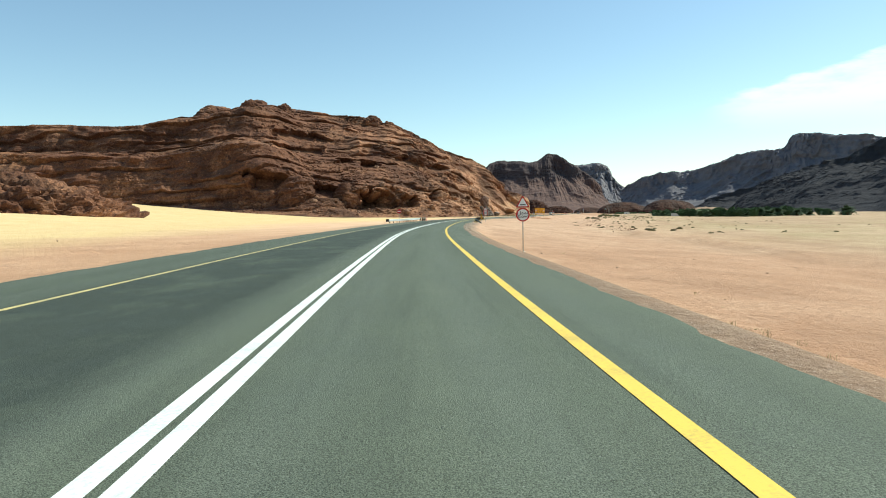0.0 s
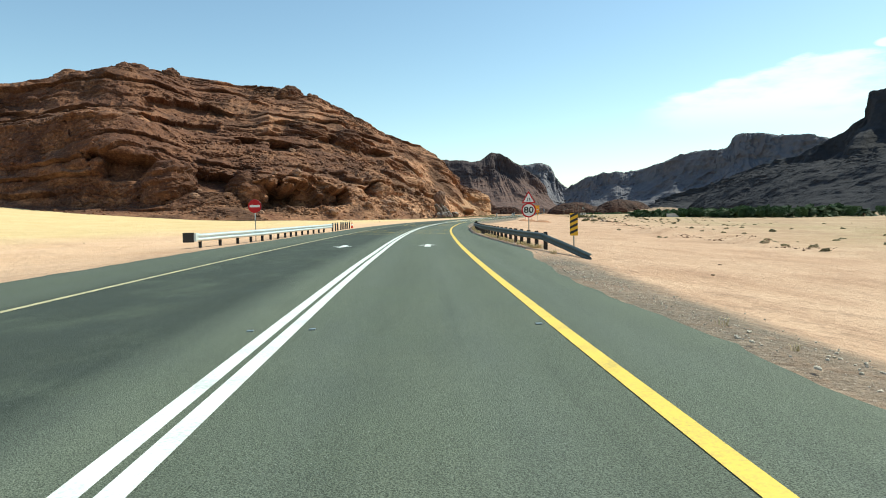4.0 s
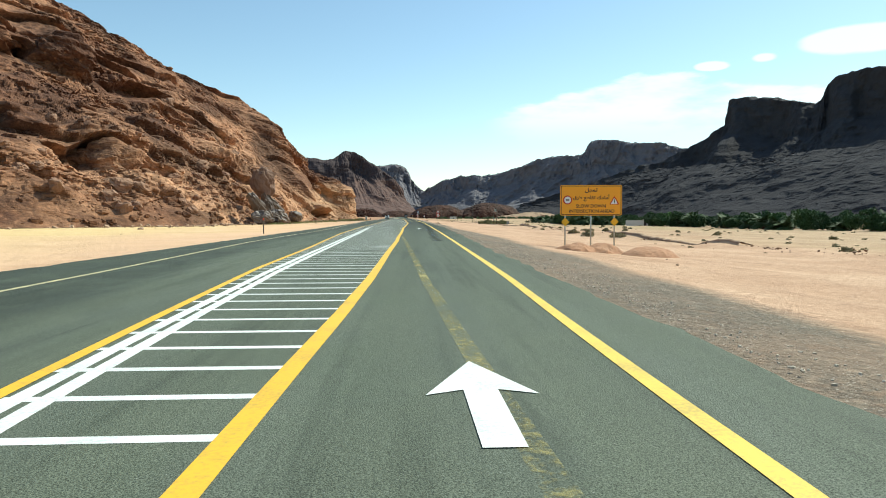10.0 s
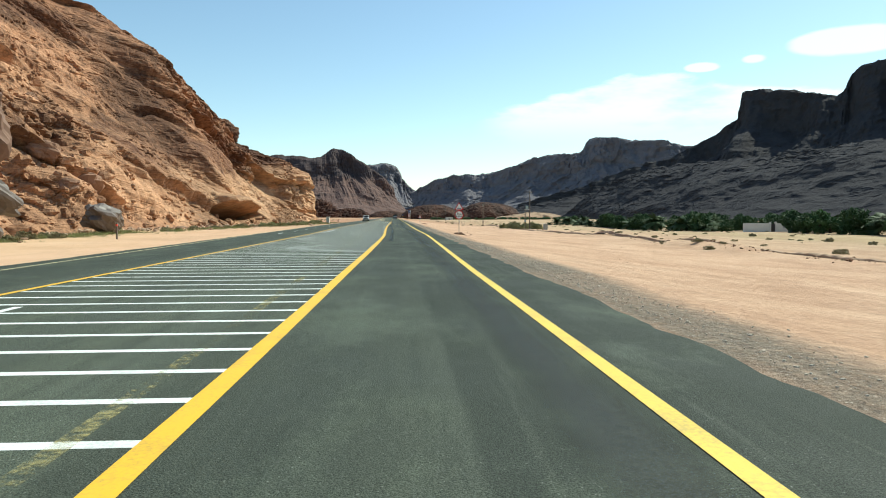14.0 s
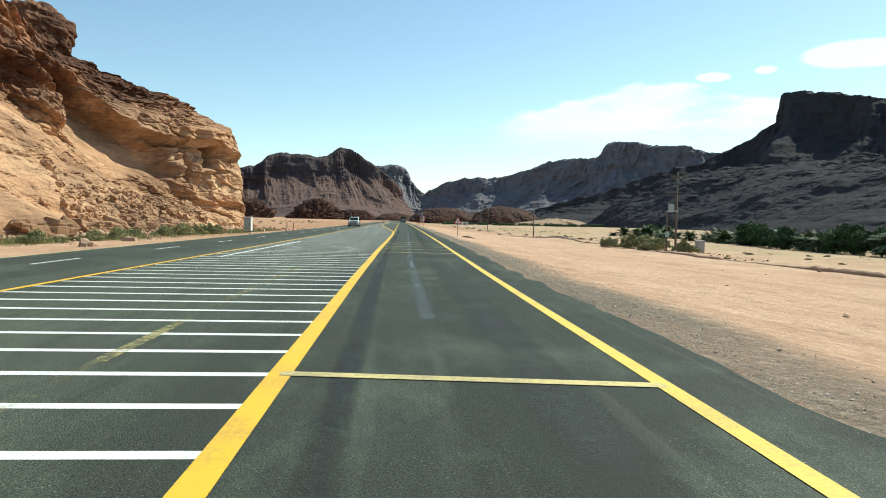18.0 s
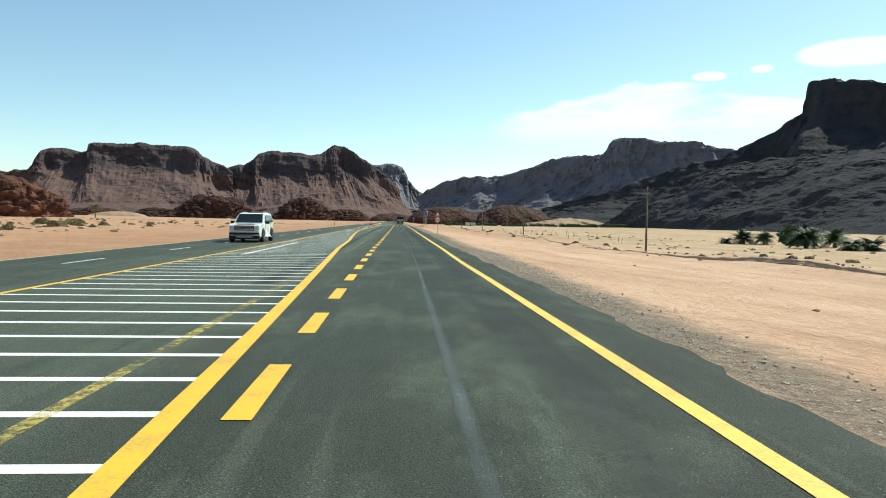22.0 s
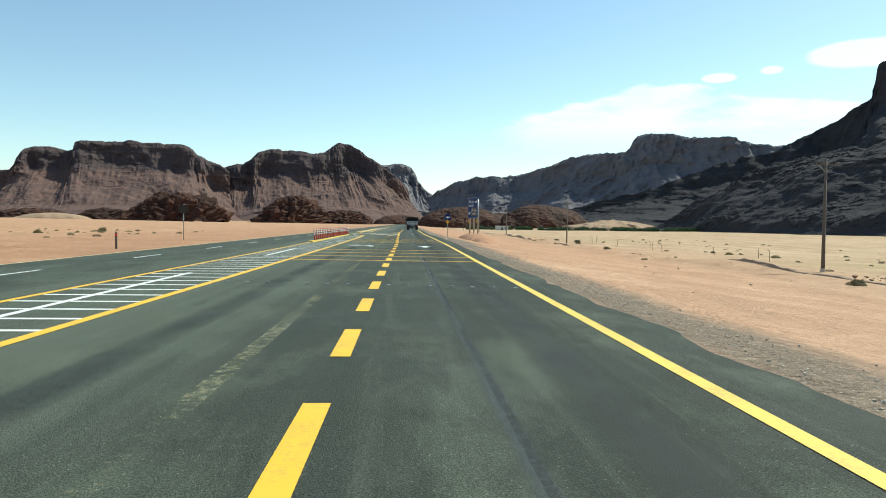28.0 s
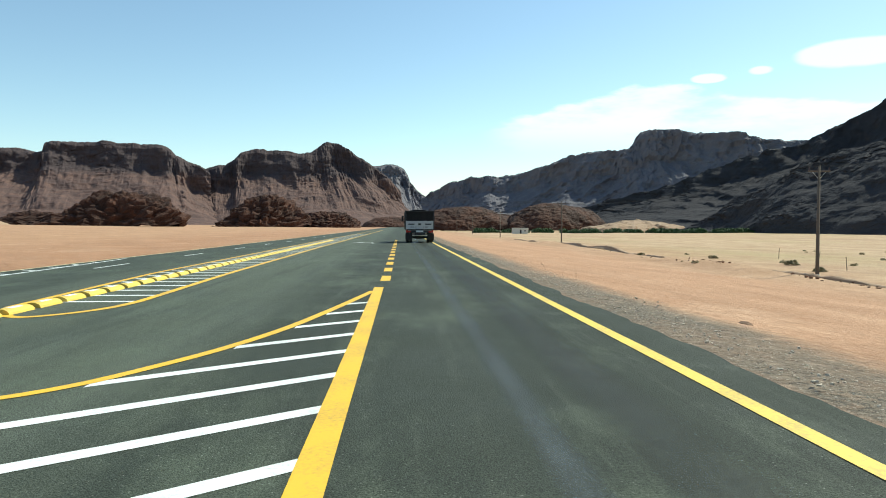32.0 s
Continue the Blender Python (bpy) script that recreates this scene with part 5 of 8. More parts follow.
rock_sheet("peaked_mountain",
           [(120, 2360, 0), (150, 2300, 0), (200, 2240, 0), (300, 2210, 0), (400, 2220, 0), (480, 2270, 0), (560, 2350, 0), (640, 2450, 0)],
           [(90, 2690, 145), (161, 2663, 165), (211, 2662, 197), (351, 2651, 194), (406, 2644, 222), (454, 2627, 198), (515, 2607, 157), (580, 2600, 102)],
           [(90, 3100, 0), (161, 3100, 0), (230, 3100, 0), (351, 3100, 0), (420, 3100, 0), (480, 3050, 0), (560, 3000, 0), (640, 2900, 0)],
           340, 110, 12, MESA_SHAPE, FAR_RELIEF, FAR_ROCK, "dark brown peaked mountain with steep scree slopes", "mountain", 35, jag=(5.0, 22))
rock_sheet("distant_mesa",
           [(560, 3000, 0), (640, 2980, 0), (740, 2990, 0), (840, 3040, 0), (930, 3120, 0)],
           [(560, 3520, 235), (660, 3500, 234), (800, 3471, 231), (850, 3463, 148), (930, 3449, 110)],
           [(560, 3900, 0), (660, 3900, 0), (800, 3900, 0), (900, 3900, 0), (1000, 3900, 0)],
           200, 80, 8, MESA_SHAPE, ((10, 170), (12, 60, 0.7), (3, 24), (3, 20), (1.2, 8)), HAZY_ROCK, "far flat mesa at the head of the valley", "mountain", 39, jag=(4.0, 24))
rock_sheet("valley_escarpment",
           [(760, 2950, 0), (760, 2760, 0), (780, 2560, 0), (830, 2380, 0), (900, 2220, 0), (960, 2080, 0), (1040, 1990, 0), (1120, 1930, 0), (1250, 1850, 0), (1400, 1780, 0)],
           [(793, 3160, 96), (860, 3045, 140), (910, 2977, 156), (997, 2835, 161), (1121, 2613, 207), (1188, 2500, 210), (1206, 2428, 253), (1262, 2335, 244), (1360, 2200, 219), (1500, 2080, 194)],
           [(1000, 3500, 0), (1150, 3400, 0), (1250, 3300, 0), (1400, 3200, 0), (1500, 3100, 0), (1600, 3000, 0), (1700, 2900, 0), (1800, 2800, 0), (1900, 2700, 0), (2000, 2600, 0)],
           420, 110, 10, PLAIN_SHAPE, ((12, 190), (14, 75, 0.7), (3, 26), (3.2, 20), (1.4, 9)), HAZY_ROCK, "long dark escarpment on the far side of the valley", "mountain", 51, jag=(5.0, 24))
rock_sheet("cliff_capped_bluff",
           [(560, 1720, -2), (540, 1600, -2), (560, 1480, -2), (600, 1380, -2), (640, 1300, -2), (660, 1220, -2), (670, 1130, -2), (680, 1040, -2), (680, 900, -2), (680, 700, -2), (680, 450, -2)],
           [(650, 1690, 28), (726, 1627, 54), (846, 1590, 96), (940, 1552, 131), (1014, 1497, 184), (1027, 1486, 233), (1070, 1385, 219), (1084, 1335, 210), (1082, 1300, 249), (1090, 1120, 240), (1110, 800, 240)],
           [(900, 2000, 0), (1050, 1950, 0), (1200, 1900, 0), (1350, 1850, 0), (1500, 1800, 0), (1600, 1700, 0), (1600, 1600, 0), (1600, 1500, 0), (1600, 1300, 0), (1600, 1100, 0), (1600, 800, 0)],
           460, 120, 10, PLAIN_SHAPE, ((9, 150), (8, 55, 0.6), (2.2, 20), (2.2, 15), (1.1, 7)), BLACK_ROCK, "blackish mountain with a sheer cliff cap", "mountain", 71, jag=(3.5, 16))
rock_sheet("dark_foothill",
           [(508, 1296, -2.4), (492, 1220, -2.4), (472, 1150, -2.4), (456, 1060, -2.4), (442, 960, -2.4), (425, 850, -2.4), (410, 720, -2.4), (400, 560, -2.4), (400, 380, -2.4), (420, 200, -2.4)],
           [(532, 1266, 12), (530, 1222, 30), (534, 1170, 47), (544, 1115, 58), (556, 1040, 60), (562, 930, 61), (580, 800, 66), (590, 620, 72), (600, 420, 76), (620, 220, 76)],
           [(620, 1400, 0), (650, 1350, 0), (680, 1300, 0), (700, 1200, 0), (720, 1100, 0), (740, 1000, 0), (760, 850, 0), (780, 700, 0), (800, 500, 0), (800, 300, 0)],
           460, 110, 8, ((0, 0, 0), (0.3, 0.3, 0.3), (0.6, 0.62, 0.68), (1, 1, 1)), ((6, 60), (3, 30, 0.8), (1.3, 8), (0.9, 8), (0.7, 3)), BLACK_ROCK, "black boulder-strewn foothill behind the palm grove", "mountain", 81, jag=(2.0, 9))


def mound(name, x, y, rx, ry, tall, turn, mat, label, seed, z0=0.0, relief=0.16, n=(90, 44), category="rock outcrop", crag=1.0):
    """A rounded, craggy outcrop."""
    a = np.linspace(0, 2 * np.pi, n[0], endpoint=False)
    f = np.linspace(0, 1, n[1])
    co, si = np.cos(radians(turn)), np.sin(radians(turn))
    ux, uy = np.cos(a)[:, None] * (1 - f ** 1.5)[None], np.sin(a)[:, None] * (1 - f ** 1.5)[None]
    p = np.stack([x + (ux * rx * co - uy * ry * si), y + (ux * rx * si + uy * ry * co), z0 - 1 + (tall + 1) * np.broadcast_to(np.sin(f * np.pi / 2), ux.shape)], -1)
    out = np.stack([ux * co - uy * si, ux * si + uy * co, np.full_like(ux, 0.6)], -1)
    q = p + seed * 13.7
    tl, gp = blocks(q / (tall * 0.42) * np.array((1, 1, 1.7)), seed)
    push = tall * (relief * 1.6 * fbm(q / (tall * 1.3), 4, seed) + crag * relief * 0.9 * (tl + np.minimum(gp, 0.25) * 3 - 1) + relief * 0.35 * fbm(q / (tall * 0.12), 3, seed + 3))
    p = p + out * push[..., None]
    p = np.concatenate([p, p[:1]], 0)
    return tagged(new(name, grid_mesh(name, p, mat, False)), label, category)


for k, (x, y, rx, ry, h, tn) in enumerate(((42, 1300, 50, 26, 10, 10), (78, 1290, 42, 24, 25, 0), (-40, 1330, 55, 28, 9, -12), (178, 1375, 40, 26, 25, 15), (232, 1400, 30, 20, 12, 0), (-120, 1230, 60, 30, 16, 5), (-210, 1120, 50, 26, 15, 0), (-330, 1000, 70, 40, 22, 0))):
    mound("rock_outcrop", x, y, rx, ry, h, tn, OUTCROP_ROCK, "dark red craggy rock outcrop on the plain", 100 + k)
for k, (x, y, rx, ry, h) in enumerate(((446, 1392, 62, 40, 25), (366, 1410, 56, 38, 23), (560, 1780, 60, 50, 22), (330, 1560, 40, 30, 14))):
    mound("scree_knoll", x, y, rx, ry, h, 20, OUTCROP_ROCK, "low dark scree knoll in the valley", 130 + k, -2, 0.08, (150, 70), "knoll", 0.4)
mound("sand_dune", 502, 1330, 58, 34, 8.5, 30, DUNE, "pale drift of sand below the dark mountain", 160, -2.4, 0.2, (110, 40), "dune", 0.0)
mound("sand_dune", 470, 1300, 66, 26, 6, 30, DUNE, "pale drift of sand below the dark mountain", 161, -2.4, 0.2, (110, 40), "dune", 0.0)
mound("sand_dune", 2, 1252, 34, 14, 7, 0, DUNE, "pale ramp of drifted sand between the outcrops", 162, -1, 0.06, (80, 30), "dune", 0.1)
mound("rock_outcrop", 10, 856, 32, 18, 15, 0, RED_ROCK, "dark red craggy rock outcrop on the plain", 170, -1, 0.2, (120, 56))
mound("rock_outcrop", -45, 880, 34, 20, 19, 0, RED_ROCK, "dark red craggy rock outcrop on the plain", 171, -1, 0.2, (120, 56))
mound("rock_outcrop", -16, 830, 14, 9, 5, 0, RED_ROCK, "low dark red rocks on the plain", 172, -1, 0.2, (80, 36))
mound("roadside_rock", -114, 214, 32, 20, 11, 20, HILL_ROCK, "brown rubble outcrop on the sand flat", 145, 2.0, 0.2, (140, 60))

# a low berm of dug earth along the plain
bs = np.arange(330, 1000, 0.7)
bd = np.interp(bs, [330, 360, 420, 470, 520, 560, 600, 660, 780, 1000], [33.5, 34, 34.5, 34, 33, 33, 33.5, 33.5, 34.5, 35]) + 0.3 * fbm(np.stack([bs / 30, bs * 0, bs * 0], -1), 3, 61)
bx, by, _ = on_road(bs, bd).T
bh = np.clip(0.5 + 0.5 * fbm(np.stack([bs / 14, bs * 0 + 4, bs * 0], -1), 4, 62), 0.24, 1.0)
prof = [(-0.9, -0.25), (-0.45, -0.04), (-0.32, 0.3), (-0.1, 0.46), (0.25, 0.44), (0.7, 0.24), (1.3, 0.08), (2.2, -0.25)]
bco = np.stack([on_road(bs, bd + u * (0.4 + 0.35 * bh), land(bx, by) + w * (0.7 * bh if w > 0 else 1)) for u, w in prof], 1)
bco[..., 2] += 0.09 * fbm(bco / 0.8, 3, 63)
tagged(new("earth_berm", grid_mesh("earth_berm", bco, BERM, False)), "low broken berm of dug brown earth on the plain", "earth bank", kind="structure")

# loose rock on and below the hill
rng = np.random.default_rng(7)


def stone_mesh(seed, n=10, m=7, flat=0.7):
    a = np.linspace(0, 2 * np.pi, n, endpoint=False)
    f = np.linspace(0.06, np.pi - 0.06, m)
    d = np.stack([np.cos(a)[:, None] * np.sin(f), np.sin(a)[:, None] * np.sin(f), np.broadcast_to(np.cos(f), (n, m))], -1)
    t, gp = blocks(d * 1.1 + seed * 3.1, seed)
    p = d * (0.8 + 0.35 * t + 0.22 * fbm(d * 1.6 + seed, 3, seed))[..., None] * np.array((1, 0.85, flat))
    idx = np.arange(n * m).reshape(n, m)
    q = [(idx[i, j], idx[(i + 1) % n, j], idx[(i + 1) % n, j + 1], idx[i, j + 1]) for i in range(n) for j in range(m - 1)]
    q += [tuple(idx[:, 0][::-1]), tuple(idx[:, -1])]
    return p.reshape(-1, 3), [tuple(int(x) for x in f) for f in q]


def scatter(name, spots, sizes, mat, label, category, seed=0, n=8, m=5):
    """Many stones as one mesh."""
    rg = np.random.default_rng(seed)
    forms = [stone_mesh(seed + k, n, m) for k in range(6)]
    v, f, o = [], [], 0
    for (x, y, z), sz in zip(spots, sizes):
        p, q = forms[int(rg.integers(6))]
        an, tl = rg.uniform(0, 6.28), rg.uniform(-0.4, 0.4)
        c, s_, ct, st = math.cos(an), math.sin(an), math.cos(tl), math.sin(tl)
        rot = np.array(((c, -s_, 0), (s_, c, 0), (0, 0, 1))) @ np.array(((ct, 0, st), (0, 1, 0), (-st, 0, ct)))
        v.append(p * sz * np.array((rg.uniform(0.8, 1.4), 1, rg.uniform(0.7, 1.1))) @ rot.T + np.array((x, y, z)))
        f += [tuple(i + o for i in t) for t in q]
        o += len(p)
    return tagged(new(name, mesh_of(name, np.vstack(v), f, mat)), label, category, kind="stuff")


nu_, nv_ = hill_skin.shape[:2]
spots, sizes = [], []
for k in range(5200):
    i, j = int(nu_ * rng.uniform(0.18, 0.99)), int(rng.beta(1.1, 2.4) * 320) + 3
    if i > 0.56 * nu_:
        if rng.random() < 0.8:
            continue
        j = j // 9
    spots.append(hill_skin[i, j])
    sizes.append(0.2 + 0.9 * rng.random() ** 4)
for k in range(1500):                    # the talus below the cliff
    i, j = int(nu_ * rng.uniform(0.71, 0.845)), int(rng.beta(1.0, 1.5) * 100) + 2
    spots.append(hill_skin[i, j])
    sizes.append(0.1 + 0.45 * rng.random() ** 3)
scatter("hill_rubble", spots, sizes, HILL_ROCK, "broken brown sandstone rubble on the hillside", "rubble", 3)
spots, sizes = [], []
for k in range(2600):
    i = int(nu_ * rng.uniform(0.3, 0.99))
    x, y, z = hill_skin[i, 2]
    r = hill_skin[i, 40]
    w = np.array((x - r[0], y - r[1]))
    w /= np.hypot(*w)
    q = np.array((x, y)) + w * (rng.exponential(1.6) - 1.2)
    spots.append((q[0], q[1], float(land(q[0], q[1])) + 0.05))
    sizes.append(0.09 + 0.42 * rng.random() ** 4)
scatter("foot_rubble", spots, sizes, STONE, "pale stones fallen at the foot of the hill", "rubble", 5)

boulder_forms = [mesh_of("boulder", *stone_mesh(40 + k, 22, 14, 0.8), BOULDER_ROCK) for k in range(6)]
for k in range(64):
    i, j = int(nu_ * rng.uniform(0.25, 0.54)), int(rng.beta(1.0, 2.2) * 260) + 4
    x, y, z = hill_skin[i, j]
    sz = 0.7 + 1.3 * rng.random() ** 2
    ob = new("boulder", boulder_forms[k % 6])
    ob.matrix_basis = pose(x, y, z + 0.1 * sz, rng.uniform(-25, 25), rng.uniform(-25, 25), rng.uniform(0, 360)) @ Matrix.Diagonal((sz * 1.2, sz, sz * 0.9, 1))
    tagged(ob, "weathered brown sandstone boulder lying on the slope", "boulder", "boulders on the hillside")
DARK_STONE = plain("varnished_dark_stone", (0.13, 0.10, 0.085), 0.55, 0, 0.45, 1.4)
BROWN_STONE = plain("weathered_brown_stone", (0.19, 0.112, 0.08), 0.85, 0, 0.5, 1.1)
for k, (x, y, z, sx, sy, sz, rx, ry, rz, lab) in enumerate((
        (32.9, 419.8, 8.6, 2.6, 2.3, 3.1, 12, -20, 30, "big brown boulder jutting from the slope"),
        (31.6, 405, 3.2, 4.0, 1.7, 1.2, 0, 35, 60, "tilted dark rock slab at the foot of the hill"),
        (33.6, 411.5, 2.8, 4.2, 1.6, 1.2, 10, 42, 72, "tilted dark rock slab at the foot of the hill"),
        (34.6, 417, 3.6, 3.8, 1.9, 1.3, 0, 30, 55, "tilted dark rock slab at the foot of the hill"),
        (32.0, 402, 1.2, 2.2, 1.8, 1.5, 0, 12, 20, "grey-black boulder at the foot of the hill"),
        (35.4, 409, 1.3, 2.4, 1.8, 1.6, 0, 20, 50, "grey-black boulder at the foot of the hill"),
        (40.5, 431, 1.2, 2.6, 1.8, 1.5, 0, 15, 80, "grey-black boulder at the foot of the hill"))):
    ob = new("dark_boulder", mesh_of("dark_boulder", *stone_mesh(70 + k, 30, 18, 0.85), DARK_STONE if k else BROWN_STONE))
    ob.matrix_basis = pose(x, y, z, rx, ry, rz) @ Matrix.Diagonal((sx, sy, sz, 1))
    if not k:                            # it leans out over the road side of the slope
        lean = Matrix.Identity(4)
        lean[1][2], lean[0][2] = -0.75, 0.4
        ob.matrix_basis = pose(x, y, z) @ lean @ pose(0, 0, 0, rx, ry, rz) @ Matrix.Diagonal((sx, sy, sz, 1))
    tagged(ob, lab, "boulder")


def crag_mesh(name, seed, mat, n=64, m=40):
    """A weathered, layered knob of rock."""
    a = np.linspace(0, 2 * np.pi, n, endpoint=False)
    f = np.linspace(0.03, np.pi - 0.03, m)
    d = np.stack([np.cos(a)[:, None] * np.sin(f), np.sin(a)[:, None] * np.sin(f), np.broadcast_to(np.cos(f), (n, m))], -1)
    t, gp = blocks(d * np.array((1.2, 1.2, 2.6)) + seed * 3.1, seed)
    zz = d[..., 2] * 2.4 + 0.5 * fbm(d * 1.3 + seed, 2, seed)
    saw = zz - np.floor(zz)
    r = 0.86 + 0.2 * fbm(d * 1.5 + seed, 4, seed) + 0.16 * t + 0.35 * np.minimum(gp, 0.15) + 0.10 * np.where(saw < 0.2, saw / 0.2, 1 - (saw - 0.2))
    p = d * r[..., None]
    p = np.concatenate([p, p[:1]], 0)
    return grid_mesh(name, p, mat, False)


for x, y, z, sx, sz, lab in ((-90, 462, 68.6, 4.0, 4.0, "round balanced boulder on the ridge"), (-112, 470, 67.6, 11, 8.6, "domed rock knob on the ridge"), (-132, 470, 63.6, 14, 8.2, "domed rock knob on the ridge"), (-152, 470, 54.5, 12, 8.5, "domed rock knob on the ridge"),
                             (-35, 466, 60.2, 6, 4.6, "dark rock knob on the ridge"), (-24, 468, 57, 4, 4, "dark rock knob on the ridge"), (52, 545.5, 22.2, 3.4, 3.5, "overhanging dark rock knob on the shoulder")):
    ob = new("ridge_knob", crag_mesh("ridge_knob", int(90 + abs(x)), HILL_ROCK))
    ob.data.transform(pose(x, y, z, 0, 6, 20) @ Matrix.Diagonal((sx, sx * 0.9, sz, 1)))
    tagged(ob, lab, "boulder")
for x, y, z, sx, sy, sz, turn, mat, lab in ((-24, 428, 38, 9, 8, 5, 15, HILL_ROCK, "big brown crag jutting from the hillside"), (-7, 430, 34, 6, 6, 5, 40, HILL_ROCK, "brown crag jutting from the hillside"),
                                            (-19, 379, 9.5, 8, 7, 6.5, 0, HILL_ROCK, "rounded sandstone bulge on the lower hillside"), (-39, 366, 10, 6, 7, 7, 70, HILL_ROCK, "rounded sandstone bulge on the lower hillside"),
                                            (-64, 360, 12, 11, 8, 8, 130, HILL_ROCK, "rounded sandstone bulge on the lower hillside"), (6, 397, 8, 7, 6, 6, 200, HILL_ROCK, "rounded sandstone bulge on the lower hillside")):
    ob = new("hillside_crag", crag_mesh("hillside_crag", int(140 + abs(x)), mat, 90, 56))
    ob.data.transform(pose(x, y, z, 0, 12, turn) @ Matrix.Diagonal((sx, sy, sz, 1)))
    tagged(ob, lab, "boulder")

# ---- signs ----


def text_mesh(body, size, mat, key=None):
    """Letters as a flat mesh that stands upright and faces -y, centred on its origin."""
    cu = bpy.data.curves.new("letters", "FONT")
    cu.body, cu.size, cu.align_x, cu.align_y, cu.extrude, cu.resolution_u, cu.offset = body, size, "CENTER", "CENTER", 0.002, 3, size * 0.022
    ob = bpy.data.objects.new("letters", cu)
    scene.collection.objects.link(ob)
    deps = bpy.context.evaluated_depsgraph_get()
    me = bpy.data.meshes.new_from_object(ob.evaluated_get(deps))
    bpy.data.objects.remove(ob)
    me.transform(pose(0, 0, 0, 90))
    me.materials.clear()
    me.materials.append(mat)
    return me


def letters(name, body, size, mat, parent, x, y, z, wide=1.0):
    return part(name, text_mesh(body, size, mat), mat, parent, at=pose(x, y, z) @ Matrix.Diagonal((wide, 1, 1, 1)))


def pole(parent, tall, r=0.035, x=0.0, y=0.03, mat=None, low=-0.4, name="post"):
    return part(name, lathe([(r, low), (r, tall - 0.01), (r * 0.7, tall)], 12), mat or GALV, parent, at=pose(x, y, 0), smooth=True)


def round_plate(parent, z, r, rim, face, x=0.0, y=0.0):
    p = part("plate", plate(circle(r), -0.004, 0.006), GALV, parent, at=pose(x, y, z))
    part("rim", ring_plate(circle(r), circle(r * 0.80), -0.011, -0.005), rim, p)
    part("face", plate(circle(r * 0.80), -0.010, -0.005), face, p)
    return p


def tri(w, z0=0.0):
    """A rounded triangle, point up."""
    h = w * 0.88
    out = []
    for cx, cz, a0 in ((-w / 2 + 0.04, z0 + 0.03, 150), (w / 2 - 0.04, z0 + 0.03, 270), (0, z0 + h - 0.05, 30)):
        out += [(cx + 0.04 * math.cos(radians(a0 + 30 * k)), cz + 0.04 * math.sin(radians(a0 + 30 * k))) for k in range(5)]
    return out


def tri_plate(parent, z, w, symbol):
    p = part("warning_triangle", plate(tri(w), -0.004, 0.006), GALV, parent, at=pose(0, 0, z))
    inner = [(x * 0.74, (zz - w * 0.29) * 0.74 + w * 0.29) for x, zz in tri(w)]
    part("rim", ring_plate(tri(w), inner, -0.011, -0.005), SIGN_RED, p)
    part("face", plate(inner, -0.010, -0.005), SIGN_WHITE, p)
    y0, y1 = -0.015, -0.0105
    if symbol == "bumps":
        part("symbol", joined(plate([(-0.21, 0.13), (0.21, 0.13), (0.21, 0.165), (-0.21, 0.165)], y0, y1),
                              *[plate([(c + 0.045 * math.cos(a), 0.165 + 0.04 * math.sin(a)) for a in np.linspace(0, math.pi, 9)], y0, y1) for c in (-0.14, -0.047, 0.047, 0.14)]), SIGN_BLACK, p)
    elif symbol == "junction":
        part("symbol", joined(plate([(-0.04, 0.12), (0.025, 0.12), (0.025, 0.42), (-0.04, 0.42)], y0, y1),
                              plate([(0.025, 0.24), (0.17, 0.24), (0.17, 0.29), (0.025, 0.29)], y0, y1)), SIGN_BLACK, p)
    else:
        def arrow_at(c, lean, up):
            g = [(-0.018, 0), (0.018, 0), (0.018, 0.13), (0.05, 0.13), (0, 0.22), (-0.05, 0.13), (-0.018, 0.13)]
            g = [(u, v if up else 0.22 - v) for u, v in g]
            return plate([(c + u + lean * v, 0.12 + v) for u, v in g], y0, y1)
        part("symbol", joined(arrow_at(-0.10, 0.25, False), arrow_at(0.10, -0.25, True)), SIGN_BLACK, p)
    return p


SLOW_AR = "\uFEDE\uFEEC\uFEE4\uFE97"


def slow_sign(s, d, tall=3.1, kind="bumps"):
    t = thing("slow_sign", "red-bordered round SLOW sign under a bump-warning triangle", "road sign", standing(s, d), "roadside signs")
    pole(t, tall - 0.05)
    tri_plate(t, tall - 0.78, 0.86, kind)
    p = round_plate(t, tall - 1.27, 0.45, SIGN_RED, SIGN_WHITE)
    letters("lettering", SLOW_AR, 0.30, SIGN_BLACK, p, 0, -0.012, 0.12, 1.15)
    letters("lettering", "SLOW", 0.21, SIGN_BLACK, p, 0, -0.012, -0.14, 1.1)
    part("footing", lathe([(0.16, -0.05), (0.15, 0.05), (0.05, 0.08)], 10), GRAVEL, t)
    return t


slow_sign(47.0, 6.6, 3.75)
slow_sign(425.6, 6.1, 3.2)
slow_sign(651.8, 6.1, 3.2)

t80 = thing("speed_limit_sign", "round 80 speed-limit sign under a two-way-traffic triangle", "road sign", standing(150.5, 6.9), "roadside signs")
pole(t80, 3.1)
tri_plate(t80, 2.42, 0.86, "two_way")
p80 = round_plate(t80, 1.95, 0.48, SIGN_RED, SIGN_WHITE)
letters("number", "80", 0.56, SIGN_BLACK, p80, 0, -0.012, 0.0, 1.15)

